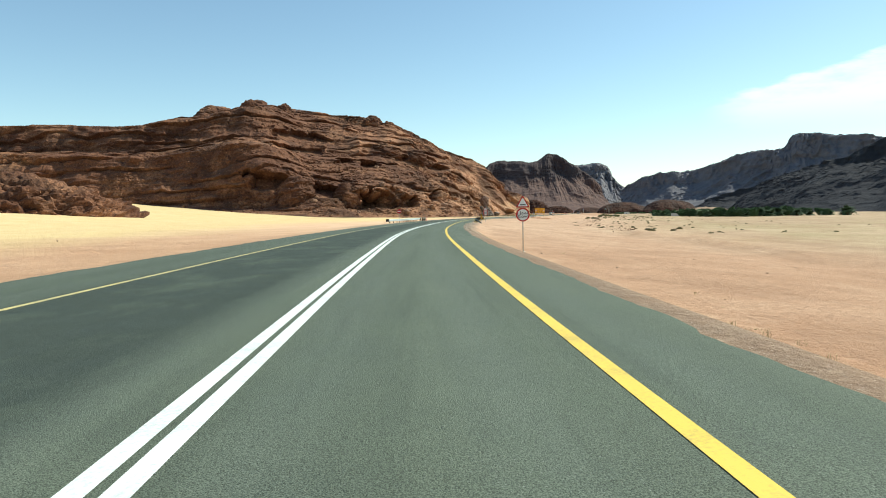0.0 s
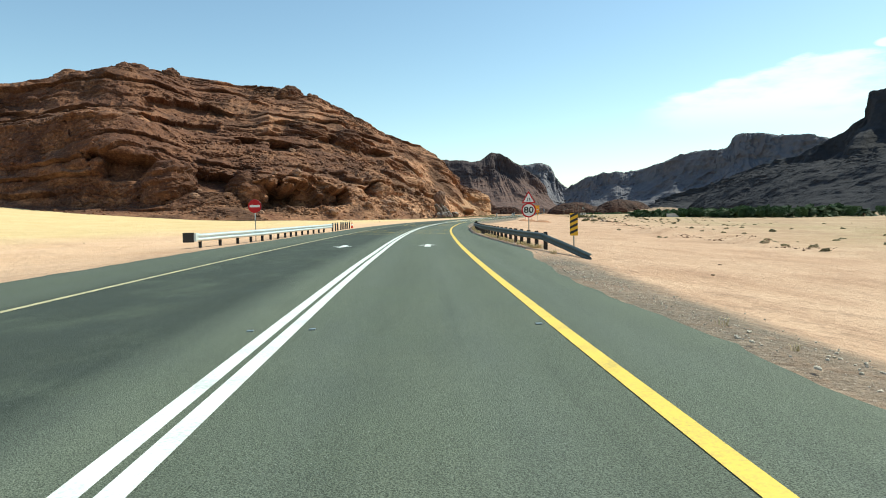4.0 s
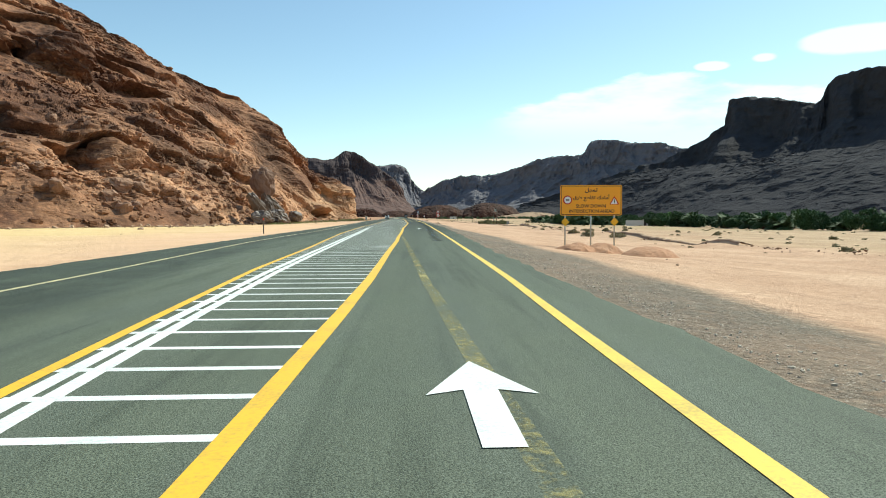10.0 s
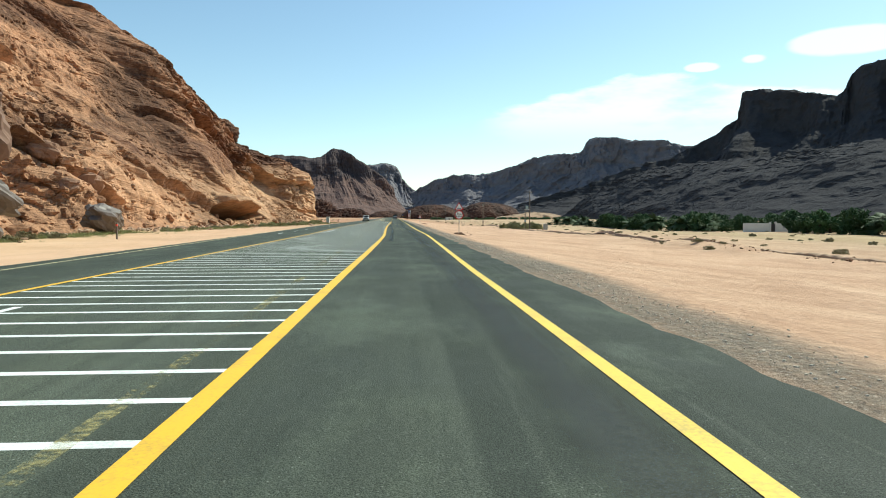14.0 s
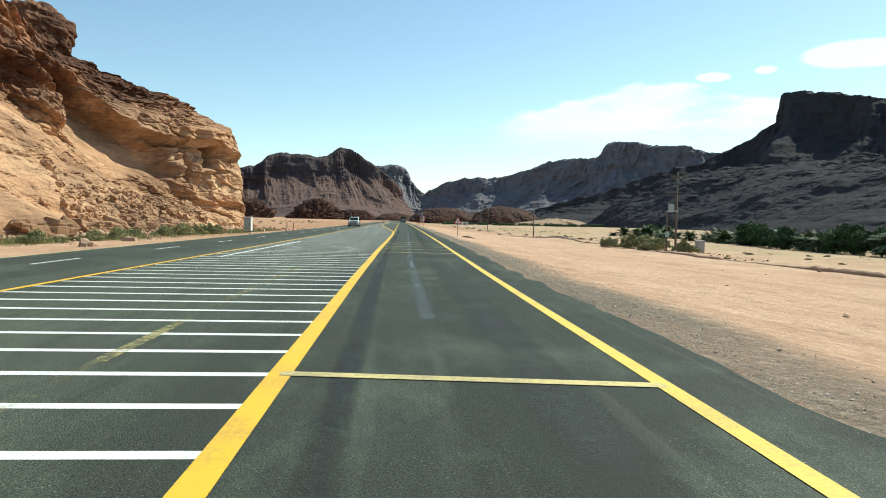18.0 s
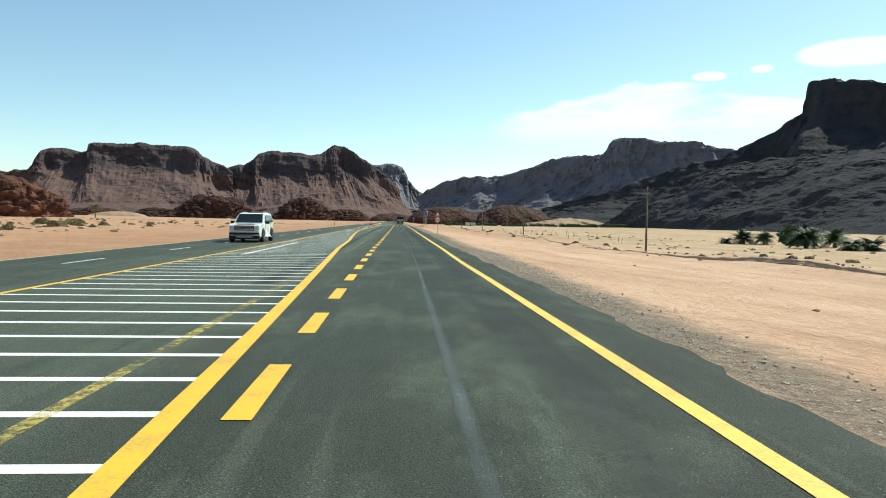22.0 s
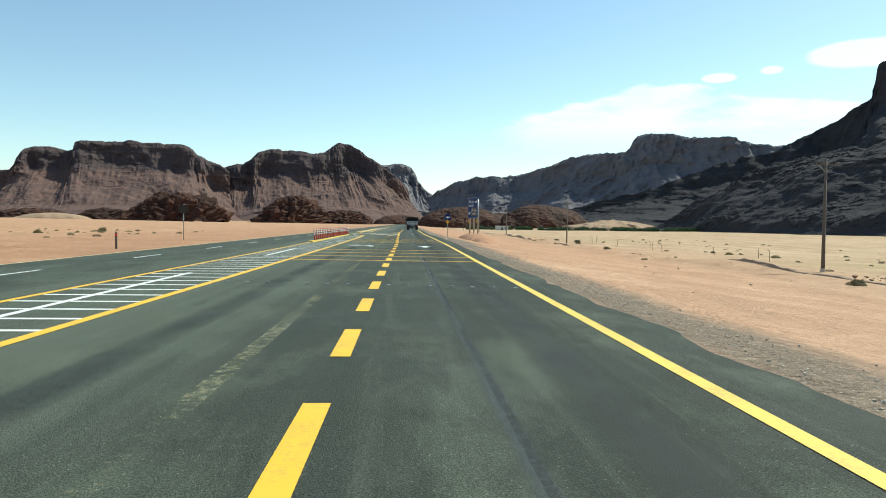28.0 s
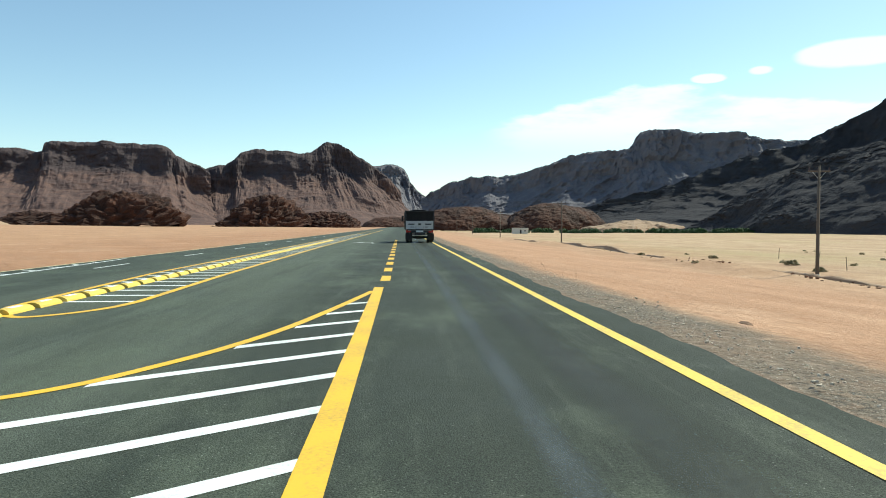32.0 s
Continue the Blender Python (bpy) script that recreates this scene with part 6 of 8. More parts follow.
stop_sign = thing("no_entry_sign", "red round no-entry sign with a white bar behind the guardrail", "road sign", standing(154.25, -11.85), "roadside signs")
pole(stop_sign, 2.75)
pst = part("plate", plate(circle(0.48), -0.004, 0.006), GALV, stop_sign, at=pose(0, 0, 2.42))
part("face", plate(circle(0.475), -0.009, -0.0045), SIGN_RED, pst)
part("bar", plate(rounded(-0.36, 0.36, -0.075, 0.075, 0.01, 2), -0.013, -0.0095), SIGN_WHITE, pst)

junction_sign = thing("junction_warning_sign", "side-road warning triangle on a short steel post in the gravel", "road sign", standing(530.6, 6.0), "roadside signs")
pole(junction_sign, 2.1, 0.045)
tri_plate(junction_sign, 1.42, 0.84, "junction")

orange = thing("intersection_notice", "orange board warning of an intersection ahead on three posts", "road sign", standing(305.2, 12.0, -0.85), "roadside signs")
for x in (-1.75, 0.0, 1.6):
    pole(orange, 3.2, 0.05, x, 0.06)
brd = part("board", plate(rounded(-2.1, 2.1, 2.35, 4.4, 0.12), -0.012, 0.012), SIGN_ORANGE, orange)
part("border", ring_plate(rounded(-2.05, 2.05, 2.4, 4.35, 0.1), rounded(-2.01, 2.01, 2.44, 4.31, 0.08), -0.0165, -0.0125), SIGN_BLACK, brd)
for body, size, z, wd in ((SLOW_AR, 0.36, 4.06, 1.15), ("\uFED5\uFEAE\uFEC3 \uFECA\uFEC3\uFE8E\uFED8\uFE97 \uFEDA\uFEE3\uFE8E\uFEE3\uFE83", 0.33, 3.55, 1.05)):
    letters("lettering", body, size, SIGN_BLACK, brd, 0, -0.014, z, wd)
letters("lettering", "SLOW DOWN", 0.30, SIGN_BLACK, brd, 0, -0.014, 2.98, 1.05)
letters("lettering", "INTERSECTION AHEAD", 0.29, SIGN_BLACK, brd, 0.05, -0.014, 2.64, 1.02)
rs_ = part("speed_roundel", plate(circle(0.30, 28, -1.6, 3.4), -0.018, -0.0125), SIGN_RED, brd)
part("roundel_face", plate(circle(0.23, 28, -1.6, 3.4), -0.022, -0.0185), SIGN_WHITE, rs_)
part("roundel_mark", plate([(-1.72, 3.36), (-1.48, 3.36), (-1.48, 3.44), (-1.72, 3.44)], -0.026, -0.0225), SIGN_BLACK, rs_)
ts_ = part("small_triangle", plate([(x + 1.58, z + 3.1) for x, z in tri(0.62)], -0.018, -0.0125), SIGN_RED, brd)
part("triangle_face", plate([(x * 0.72 + 1.58, z * 0.72 + 3.14) for x, z in tri(0.62)], -0.022, -0.0185), SIGN_WHITE, ts_)
part("triangle_mark", plate([(1.55, 3.2), (1.61, 3.2), (1.61, 3.45), (1.55, 3.45)], -0.026, -0.0225), SIGN_BLACK, ts_)
for x in (-1.75, 1.6):
    part("diamond_marker", plate([(x, 1.62), (x + 0.28, 1.92), (x, 2.22), (x - 0.28, 1.92)], -0.01, 0.004), SIGN_YELLOW, orange)
xo, yo, _ = on_road(305.2, 12.0)
RED_EARTH = plain("crumbling_red_earth", (0.40, 0.205, 0.115), 0.95, 0, 0.35, 1.5)


def spot_on(s, d):
    x, y, _ = on_road(s, d)
    return float(x), float(y), float(land(x, y))


SPOIL = plain("dug_red_earth", (0.24, 0.135, 0.085), 0.95, 0, 0.35, 3)
xo, yo, _ = on_road(300.4, 9.7)
mound("earth_mound", float(xo) + 0.2, float(yo), 2.9, 1.5, 0.68, 20, RED_EARTH, "heap of dug red earth round the sign posts", 150, -0.9, 0.12, (60, 24), "earth heap", 0.2)
mound("earth_mound", float(xo) + 2.6, float(yo) + 1.0, 2.6, 1.5, 0.66, 35, RED_EARTH, "heap of dug red earth round the sign posts", 151, -0.9, 0.12, (60, 24), "earth heap", 0.2)
mound("earth_mound", float(xo) + 5.4, float(yo) + 0.2, 3.4, 1.6, 0.5, 20, RED_EARTH, "spread heap of loose red earth beside the sign posts", 153, -0.95, 0.08, (70, 26), "earth heap", 0.2)

blue = thing("direction_sign", "large blue direction board on three thick steel posts", "road sign", standing(788.3, 10.1, 0.12, -75), "roadside signs")
for x in (-1.6, 0.1, 1.75):
    pole(blue, 4.9, 0.11, x, 0.16)
bb = part("board", plate(rounded(-2.0, 2.0, 2.2, 5.2, 0.14), -0.015, 0.015), SIGN_BLUE, blue)
part("border", ring_plate(rounded(-1.95, 1.95, 2.25, 5.15, 0.16), rounded(-1.91, 1.91, 2.29, 5.11, 0.13), -0.0195, -0.0155), SIGN_WHITE, bb)
letters("lettering", "\uFEFC\uFECC\uFEDF\uFE8D \uFEAD\uFE8E\uFEC4\uFEE3", 0.5, SIGN_WHITE, bb, -0.5, -0.017, 4.62, 1.15)
letters("lettering", "AL AULA AIRPORT", 0.31, SIGN_WHITE, bb, -0.62, -0.017, 4.03, 0.86)
bp = part("brown_panel", plate(rounded(-0.55, 1.72, 2.55, 3.75, 0.02, 2), -0.019, -0.0155), SIGN_BROWN, bb)
letters("lettering", "\uFEA2\uFEDF\uFE8E\uFEBB \uFEE6\uFE8B\uFE8D\uFEAA\uFEE3", 0.42, SIGN_WHITE, bp, 0.58, -0.021, 3.38, 1.1)
letters("lettering", "MADAYIN SALIH", 0.26, SIGN_WHITE, bp, 0.58, -0.021, 2.84, 0.92)
RIGHT_ARROW = [(-0.4, -0.1), (0.0, -0.1), (0.0, -0.27), (0.42, 0), (0.0, 0.27), (0.0, 0.1), (-0.4, 0.1)]
part("arrow", plate([(x + 1.38, z + 4.55) for x, z in RIGHT_ARROW], -0.019, -0.0155), SIGN_WHITE, bb)
part("arrow", plate([(-x * 1.1 - 1.35, z + 2.95) for x, z in RIGHT_ARROW], -0.019, -0.0155), SIGN_WHITE, bb)
for x in (-1.6, 1.75):
    part("diamond_marker", plate([(x, 1.5), (x + 0.26, 1.8), (x, 2.1), (x - 0.26, 1.8)], -0.02, -0.005), SIGN_YELLOW, blue)

keep = thing("turn_left_sign", "round blue left-arrow sign with a yellow diamond marker", "road sign", standing(782.2, 6.15, -0.15), "roadside signs")
pole(keep, 2.68, 0.04)
pk = part("plate", plate(circle(0.46), -0.004, 0.006), SIGN_BLUE, keep, at=pose(0, 0, 2.52))
part("arrow", plate([(-x * 0.78, z * 0.62) for x, z in RIGHT_ARROW], -0.009, -0.0045), SIGN_WHITE, pk)
part("diamond_marker", plate([(0, 1.62), (0.28, 1.90), (0, 2.18), (-0.28, 1.90)], -0.01, 0.004), SIGN_YELLOW, keep)
for s, d, rx, ry, h in ((774.5, 9.3, 11.5, 2.7, 0.85), (783.5, 9.6, 7.0, 2.6, 0.85), (764.0, 9.0, 8.0, 2.0, 0.55)):
    xo, yo, zo = spot_on(s, d)
    mound("earth_bank", xo, yo, rx, ry, h, 75, RED_EARTH, "crumbling bank of red earth beside the asphalt", int(s), -0.62, 0.09, (190, 60), "earth bank", 0.2)
xo, yo, zo = spot_on(795.5, 6.2)
mound("earth_clod", xo, yo, 0.9, 0.35, 0.05, 70, SPOIL, "dark upturned clod of earth at the verge", 795, zo, 0.16, (40, 14), "earth clod")
for s, d, rx, ry, h, tn in ((424.9, 6.0, 1.3, 0.5, 0.22, -30), (530.2, 7.0, 1.6, 0.45, 0.2, -40)):
    xo, yo, zo = spot_on(s, d)
    mound("dug_earth", xo, yo, rx, ry, h, tn, SPOIL, "strip of dark dug earth round the foot of a sign", int(s), zo - 0.02, 0.2, (50, 18), "earth heap")

back_sign = thing("oncoming_sign_back", "grey back of a sign that faces oncoming traffic", "road sign", standing(744.5, -17.8), "roadside signs")
pole(back_sign, 2.9, 0.04)
part("plate", plate(circle(0.38, 28, 0, 2.5), -0.02, -0.008), DARK_POST, back_sign)

hazard = thing("hazard_marker", "black and yellow striped hazard board at the guardrail end", "road sign", standing(132.6, 6.3), "roadside signs")
pole(hazard, 1.5, 0.03)
hb = part("board", plate(rounded(-0.16, 0.16, 0.75, 1.65, 0.02, 2), -0.006, 0.006), SIGN_YELLOW, hazard)
for k in range(4):
    z = 0.80 + 0.22 * k
    part("stripe", plate([(-0.155, z), (0.155, z + 0.14), (0.155, z + 0.24), (-0.155, z + 0.10)], -0.011, -0.0065), SIGN_BLACK, hb)

# ---- guardrails ----
BEAM = [(0.0, -0.155), (0.045, -0.12), (0.08, -0.10), (0.08, -0.06), (0.015, -0.02), (0.015, 0.02), (0.08, 0.06), (0.08, 0.10), (0.045, 0.12), (0.0, 0.155)]


def guardrail(name, s0, s1, d_at, face, posts, label, steel, turned=None, mid=0.55, tall=1.0):
    """A W-beam on posts. face: +1 where the beam's front looks to larger d. turned: s where the end starts to dip to the ground."""
    t = thing(name, label, "guardrail")
    cuts = np.arange(s0, s1 - 0.1, 3.8)
    for a in cuts:
        b = min(a + 3.84, s1)
        s = np.linspace(a, b, 7)
        d = np.interp(s, *d_at)
        drop = np.zeros(7)
        if turned:
            drop = np.clip((turned - s) / (turned - s0), 0, 1) * 0.5
        x0, y0, _ = on_road(s, d).T
        base = land(x0, y0)
        prof = [(u * tall, w * tall) for u, w in BEAM]
        prof = prof + [(u - 0.006, w) for u, w in prof[::-1]]
        co = np.stack([on_road(s, d + face * u, base + mid - drop + w) for u, w in prof + prof[:1]], 1)
        part("beam", grid_mesh("beam", co, steel, True), steel, t)
    pm = None
    for s in posts:
        d = float(np.interp(s, *d_at)) - face * 0.13
        x, y, _ = on_road(s, d)
        if pm is None:
            p = part("post", joined(plate([(-0.06, -0.5), (0.06, -0.5), (0.06, 0.76), (-0.06, 0.76)], -0.08, -0.074),
                                    plate([(-0.06, -0.5), (0.06, -0.5), (0.06, 0.76), (-0.06, 0.76)], 0.074, 0.08),
                                    plate([(-0.004, -0.5), (0.004, -0.5), (0.004, 0.76), (-0.004, 0.76)], -0.074, 0.074)), DARK_POST, t)
            pm = p.data
        else:
            p = part("post", pm, DARK_POST, t)
        p.matrix_basis = pose(float(x), float(y), float(land(x, y)), 0, 0, road_turn(s) + 90)
        blk = part("block", box(-0.07, 0.07, -0.06, 0.06, 0.42, 0.70, 0.006), steel, t)
        x, y, _ = on_road(s, d + face * 0.07)
        blk.matrix_basis = pose(float(x), float(y), float(land(x, y)), 0, 0, road_turn(s))
    return t


RAIL_R = ([129.5, 134.6, 141, 150, 162, 176, 190], [6.3, 5.35, 5.02, 4.68, 4.32, 4.32, 4.7])
guardrail("guardrail", 129.5, 190.2, RAIL_R, -1, [134.6 + 1.9 * k for k in range(30)], "weathered steel W-beam guardrail in a shaded tone, on dark posts beside the lane", RAIL_SHADED, 134.6)
RAIL_L = ([143.5, 146, 149, 153, 160, 165, 170, 175, 182], [-12.5, -12.0, -11.45, -11.05, -10.95, -11.05, -10.9, -10.75, -10.5])
rail_l = guardrail("guardrail", 143.5, 179.0, RAIL_L, 1, [144.4 + 2.25 * k for k in range(15)], "steel W-beam guardrail in a sunlit tone along the oncoming shoulder", RAIL_SUNLIT, None, 0.60, 1.38)
# its near end is closed by a bent nose; a dark plate stands for its shaded hollow
x, y, _ = on_road(143.5, -12.5)
nose_at = pose(float(x), float(y), float(land(x, y)), 0, 0, road_turn(143.5))
part("end_plate", box(-0.6, 0.02, -0.03, 0.0, 0.34, 0.88, 0.01), DARK_POST, rail_l, "dark plate standing for the shaded hollow of the nose", nose_at)
part("nose_wing", box(0.02, 0.14, -0.05, 0.55, 0.38, 0.84, 0.02), RAIL_SUNLIT, rail_l, "", nose_at)
for s, d in ((179.4, -10.6), (182.0, -10.75), (184.8, -11.0), (187.2, -11.1), (189.7, -11.3), (191.7, -11.4), (193.6, -11.5), (195.5, -11.55)):
    tp = thing("bare_rail_post", "bare dark guardrail post standing without its beam", "post", standing(s, d) @ pose(0, 0, 0, random.uniform(-4, 4), random.uniform(-5, 5), 0), "bare rail posts")
    part("shaft", box(-0.08, 0.08, -0.06, 0.06, -0.4, 0.88 + 0.05 * random.random(), 0.008), DARK_POST, tp)
    part("cap", box(-0.085, 0.085, -0.065, 0.065, 0.78, 0.86, 0.006), RAIL_STEEL, tp)
cone = thing("traffic_cone", "orange traffic cone with white bands on the sand", "traffic cone", standing(198.9, -11.8))
part("base", box(-0.2, 0.2, -0.2, 0.2, 0.0, 0.04, 0.01), ORANGE_PLASTIC, cone)
part("body", lathe([(0.15, 0.04), (0.03, 0.9), (0.02, 0.91)], 18), ORANGE_PLASTIC, cone, smooth=True)
part("band", lathe([(0.111, 0.35), (0.084, 0.55)], 18), SIGN_WHITE, cone, smooth=True)

# small marker posts on the left
for s, d, h in ((323.4, -13.9, 1.6), (409.3, -20.5, 1.2), (546.3, -15.4, 0.9), (553.0, -15.6, 0.9), (724, -15.2, 0.9)):
    m = thing("marker_post", "slim wooden marker post beside the road", "post", standing(s, d), "marker posts")
    part("shaft", box(-0.05, 0.05, -0.05, 0.05, -0.3, h, 0.01), WOOD_POLE, m)
    part("band", box(-0.054, 0.054, -0.054, 0.054, h * 0.78, h * 0.9, 0.004), ORANGE_PLASTIC, m)

# ---- flexible posts on the yellow kerb ----
kerb = thing("yellow_kerb", "low yellow-painted kerb of the island", "kerb", kind="structure")
for k in range(44):
    s = 738.8 + 0.78 * k
    d = float(np.interp(s, [738, 758, 774], [-6.75, -6.62, -6.55]))
    b = part("kerb_stone", box(-0.14, 0.14, -0.375, 0.375, -0.03, 0.11, 0.02), YELLOW_PAINT, kerb)
    x, y, _ = on_road(s, d)
    b.matrix_basis = pose(float(x), float(y), 0, 0, 0, road_turn(s))
flex = thing("flexible_post", "orange and white banded flexible delineator post on the kerb", "delineator post", group="delineator posts on the kerb")
part("foot", lathe([(0.11, 0.0), (0.10, 0.03), (0.05, 0.05)], 14), SIGN_BLACK, flex)
part("tube", lathe([(0.05, 0.04), (0.045, 0.86), (0.02, 0.88)], 14), ORANGE_PLASTIC, flex, smooth=True)
for z in (0.42, 0.58, 0.73):
    part("band", lathe([(0.0525, z), (0.052, z + 0.09)], 14), SIGN_WHITE, flex, smooth=True)
spots = [(740.6 + 1.32 * k) for k in range(25)]
for k, s in enumerate(spots):
    d = float(np.interp(s, [738, 758, 774], [-6.75, -6.62, -6.55]))
    x, y, _ = on_road(s, d)
    m = pose(float(x), float(y), 0.11, random.uniform(-3, 3), random.uniform(-3, 3), 0)
    if k == 0:
        flex.matrix_basis = m
    else:
        copy_thing(flex, m)
hump = thing("lane_separator", "rounded yellow rubber lane separator bolted to the asphalt", "lane separator", group="lane separators")
hv = [(0.16 * math.cos(a), 0.10 * math.sin(a)) for a in np.linspace(0, math.pi, 9)]
part("body", plate(hv, -0.42, 0.42), YELLOW_PAINT, hump)
part("strip", plate([(0.07, 0.093), (0.0, 0.103), (-0.07, 0.093), (-0.07, 0.088), (0, 0.098), (0.07, 0.088)], -0.2, 0.2), SIGN_WHITE, hump)
for k in range(60):
    s = 793.6 + 1.05 * k
    x, y, _ = on_road(s, -6.62 - 0.004 * (s - 793))
    m = pose(float(x), float(y), 0.002, 0, 0, road_turn(s))
    if k == 0:
        hump.matrix_basis = m
    else:
        copy_thing(hump, m)

# raised pavement studs
stud_g = box(-0.045, 0.045, -0.04, 0.04, 0.0, 0.016, 0.006)
stud = thing("road_stud", "small pale raised stud on the asphalt", "road stud", group="road studs")
part("body", stud_g, GALV, stud)
first_stud = True
for s0 in (34, 58, 90, 112, 152, 185, 214, 240):
    for d in (float(np.interp(s0, *CENTRE)) - 0.4, float(np.interp(s0, *CENTRE)) + 0.42, float(np.interp(s0, *RIGHT_LINE)) - 0.22):
        x, y, _ = on_road(s0 + 1.5, d)
        m = pose(float(x), float(y), 0.001, 0, 0, road_turn(s0))
        if first_stud:
            stud.matrix_basis, first_stud = m, False
        else:
            copy_thing(stud, m)
for row in (703.0, 735.5):
    for k in range(15):
        x, y, _ = on_road(row - 0.09 * k, -4.3 + 0.5 * k)
        copy_thing(stud, pose(float(x), float(y), 0.001, 0, 0, road_turn(row)))

# ---- power line ----


def power_pole(s, d, tall, arm=True):
    t = thing("power_pole", "tall dark wooden power pole with a steel crossarm", "power pole", standing(s, d), "power poles along the plain")
    part("shaft", lathe([(0.17, -0.8), (0.155, 1.0), (0.10, tall)], 12), WOOD_POLE, t, smooth=True)
    part("base_plate", lathe([(0.24, -0.1), (0.22, 0.18), (0.17, 0.2)], 12), GRAVEL, t)
    a = part("crossarm", box(-1.0, 1.0, -0.05, 0.05, tall - 0.55, tall - 0.43, 0.01), WOOD_POLE, t)
    for x in (-0.9, 0.0, 0.9):
        part("insulator", lathe([(0.02, 0), (0.06, 0.05), (0.04, 0.12), (0.06, 0.16), (0.03, 0.26)], 10), SIGN_BROWN, a, at=pose(x, 0, tall - 0.43))
    for sx in (-1, 1):
        part("brace", ([(sx * 0.6, -0.02, tall - 0.55), (sx * 0.6, 0.02, tall - 0.55), (0, 0.02, tall - 1.2), (0, -0.02, tall - 1.2), (sx * 0.55, -0.02, tall - 0.55), (sx * 0.55, 0.02, tall - 0.55), (0, 0.02, tall - 1.27), (0, -0.02, tall - 1.27)],
                       [(0, 1, 2, 3), (4, 5, 6, 7), (0, 4, 7, 3), (1, 5, 6, 2)]), GALV, t)
    return t


POLES = [(645.8 + 98.6 * k, 36.2, 9.6) for k in range(7)]
for s, d, h in POLES:
    power_pole(s, d, h)
big_pole = power_pole(542.3, 35.3, 10.3)
big_pole["label"] = "tall power pole carrying a transformer platform"
pl_ = part("platform", box(-1.3, 0.1, -0.35, 0.35, 5.2, 5.32, 0.01), GALV, big_pole)
part("transformer", box(-1.0, -0.4, -0.3, 0.3, 5.32, 6.2, 0.05), RAIL_STEEL, pl_)
part("second_crossarm", box(-1.5, 0.6, -0.05, 0.05, 7.6, 7.72, 0.01), WOOD_POLE, big_pole)
part("second_leg", lathe([(0.12, -0.8), (0.09, 5.2)], 10), WOOD_POLE, big_pole, at=pose(-1.2, 0, 0))
part("meter_box", box(-1.45, -0.95, -0.25, -0.12, 1.9, 2.6, 0.02), RAIL_STEEL, big_pole)
wires = thing("power_lines", "three thin sagging power lines between the poles", "power line")
for off in (-0.9, 0.0, 0.9):
    tops = [(542.3, 35.3, 10.6)] + [(s, d, h - 0.15) for s, d, h in POLES]
    for (s0, d0, h0), (s1, d1, h1) in zip(tops, tops[1:]):
        v, f = [], []
        n = 14
        for k in range(n):
            u = k / (n - 1)
            x, y, _ = on_road(s0 + (s1 - s0) * u, d0 + (d1 - d0) * u + off)
            z = -2.75 + h0 + (h1 - h0) * u - 4 * 1.3 * u * (1 - u)
            for q in range(3):
                v.append((float(x) + 0.012 * math.cos(2.1 * q), float(y), z + 0.012 * math.sin(2.1 * q)))
            if k:
                f += [((k - 1) * 3 + q, (k - 1) * 3 + (q + 1) % 3, k * 3 + (q + 1) % 3, k * 3 + q) for q in range(3)]
        part("wire", (v, f), SIGN_BLACK, wires)

# transformer kiosk by the pole and the cabinet at the cliff
drum = thing("concrete_block", "weathered concrete block on a patch of dug earth", "concrete block", standing(547.0, 40.5))
part("body", box(-0.5, 0.5, -0.5, 0.5, -0.2, 1.5, 0.06), CONCRETE, drum)
part("lid", box(-0.56, 0.56, -0.56, 0.56, 1.5, 1.62, 0.03), CONCRETE, drum)
cab = thing("roadside_cabinet", "white metal cabinet on a dark plinth under the cliff", "utility cabinet", standing(524.6, -15.75))
part("plinth", box(-0.44, 0.44, -0.5, 0.5, -0.2, 0.12, 0.02), DARK_POST, cab)
part("body", box(-0.36, 0.36, -0.42, 0.42, 0.12, 1.5, 0.03), WHITE_WALL, cab)
part("roof", box(-0.4, 0.4, -0.47, 0.47, 1.5, 1.57, 0.02), WHITE_WALL, cab)
dr = part("door", box(-0.32, 0.32, -0.445, -0.422, 0.2, 1.44, 0.008), RAIL_STEEL, cab)
part("handle", box(0.2, 0.25, -0.47, -0.446, 0.7, 0.9, 0.006), SIGN_BLACK, dr)

# ---- plants ----


def frond(bm_v, bm_f, way, length, droop, lift, n=7, wide=0.34, seed=0):
    """One feathered palm frond: a rib with leaflets to both sides."""
    rg = random.Random(seed)
    pts = []
    for k in range(n + 1):
        u = k / n
        r = length * u * math.cos(lift * (1 - u * 0.3))
        z = length * (math.sin(lift) * u - droop * u * u)
        pts.append(Vector((math.cos(way) * r, math.sin(way) * r, z)))
    side = Vector((-math.sin(way), math.cos(way), 0))
    for k in range(1, n + 1):
        p, q = pts[k - 1], pts[k]
        w = wide * length * 0.5 * math.sin(math.pi * min(0.95, (k / n) * 0.85 + 0.12))
        for sg in (-1, 1):
            for h in (0.0, 0.5):
                a = p.lerp(q, h)
                b = p.lerp(q, h + 0.5)
                tip = a + side * sg * w + (q - p) * 0.9 + Vector((0, 0, -0.25 * w + rg.uniform(-0.05, 0.05)))
                o = len(bm_v)
                bm_v += [a, b, tip]
                bm_f.append((o, o + 1, o + 2))


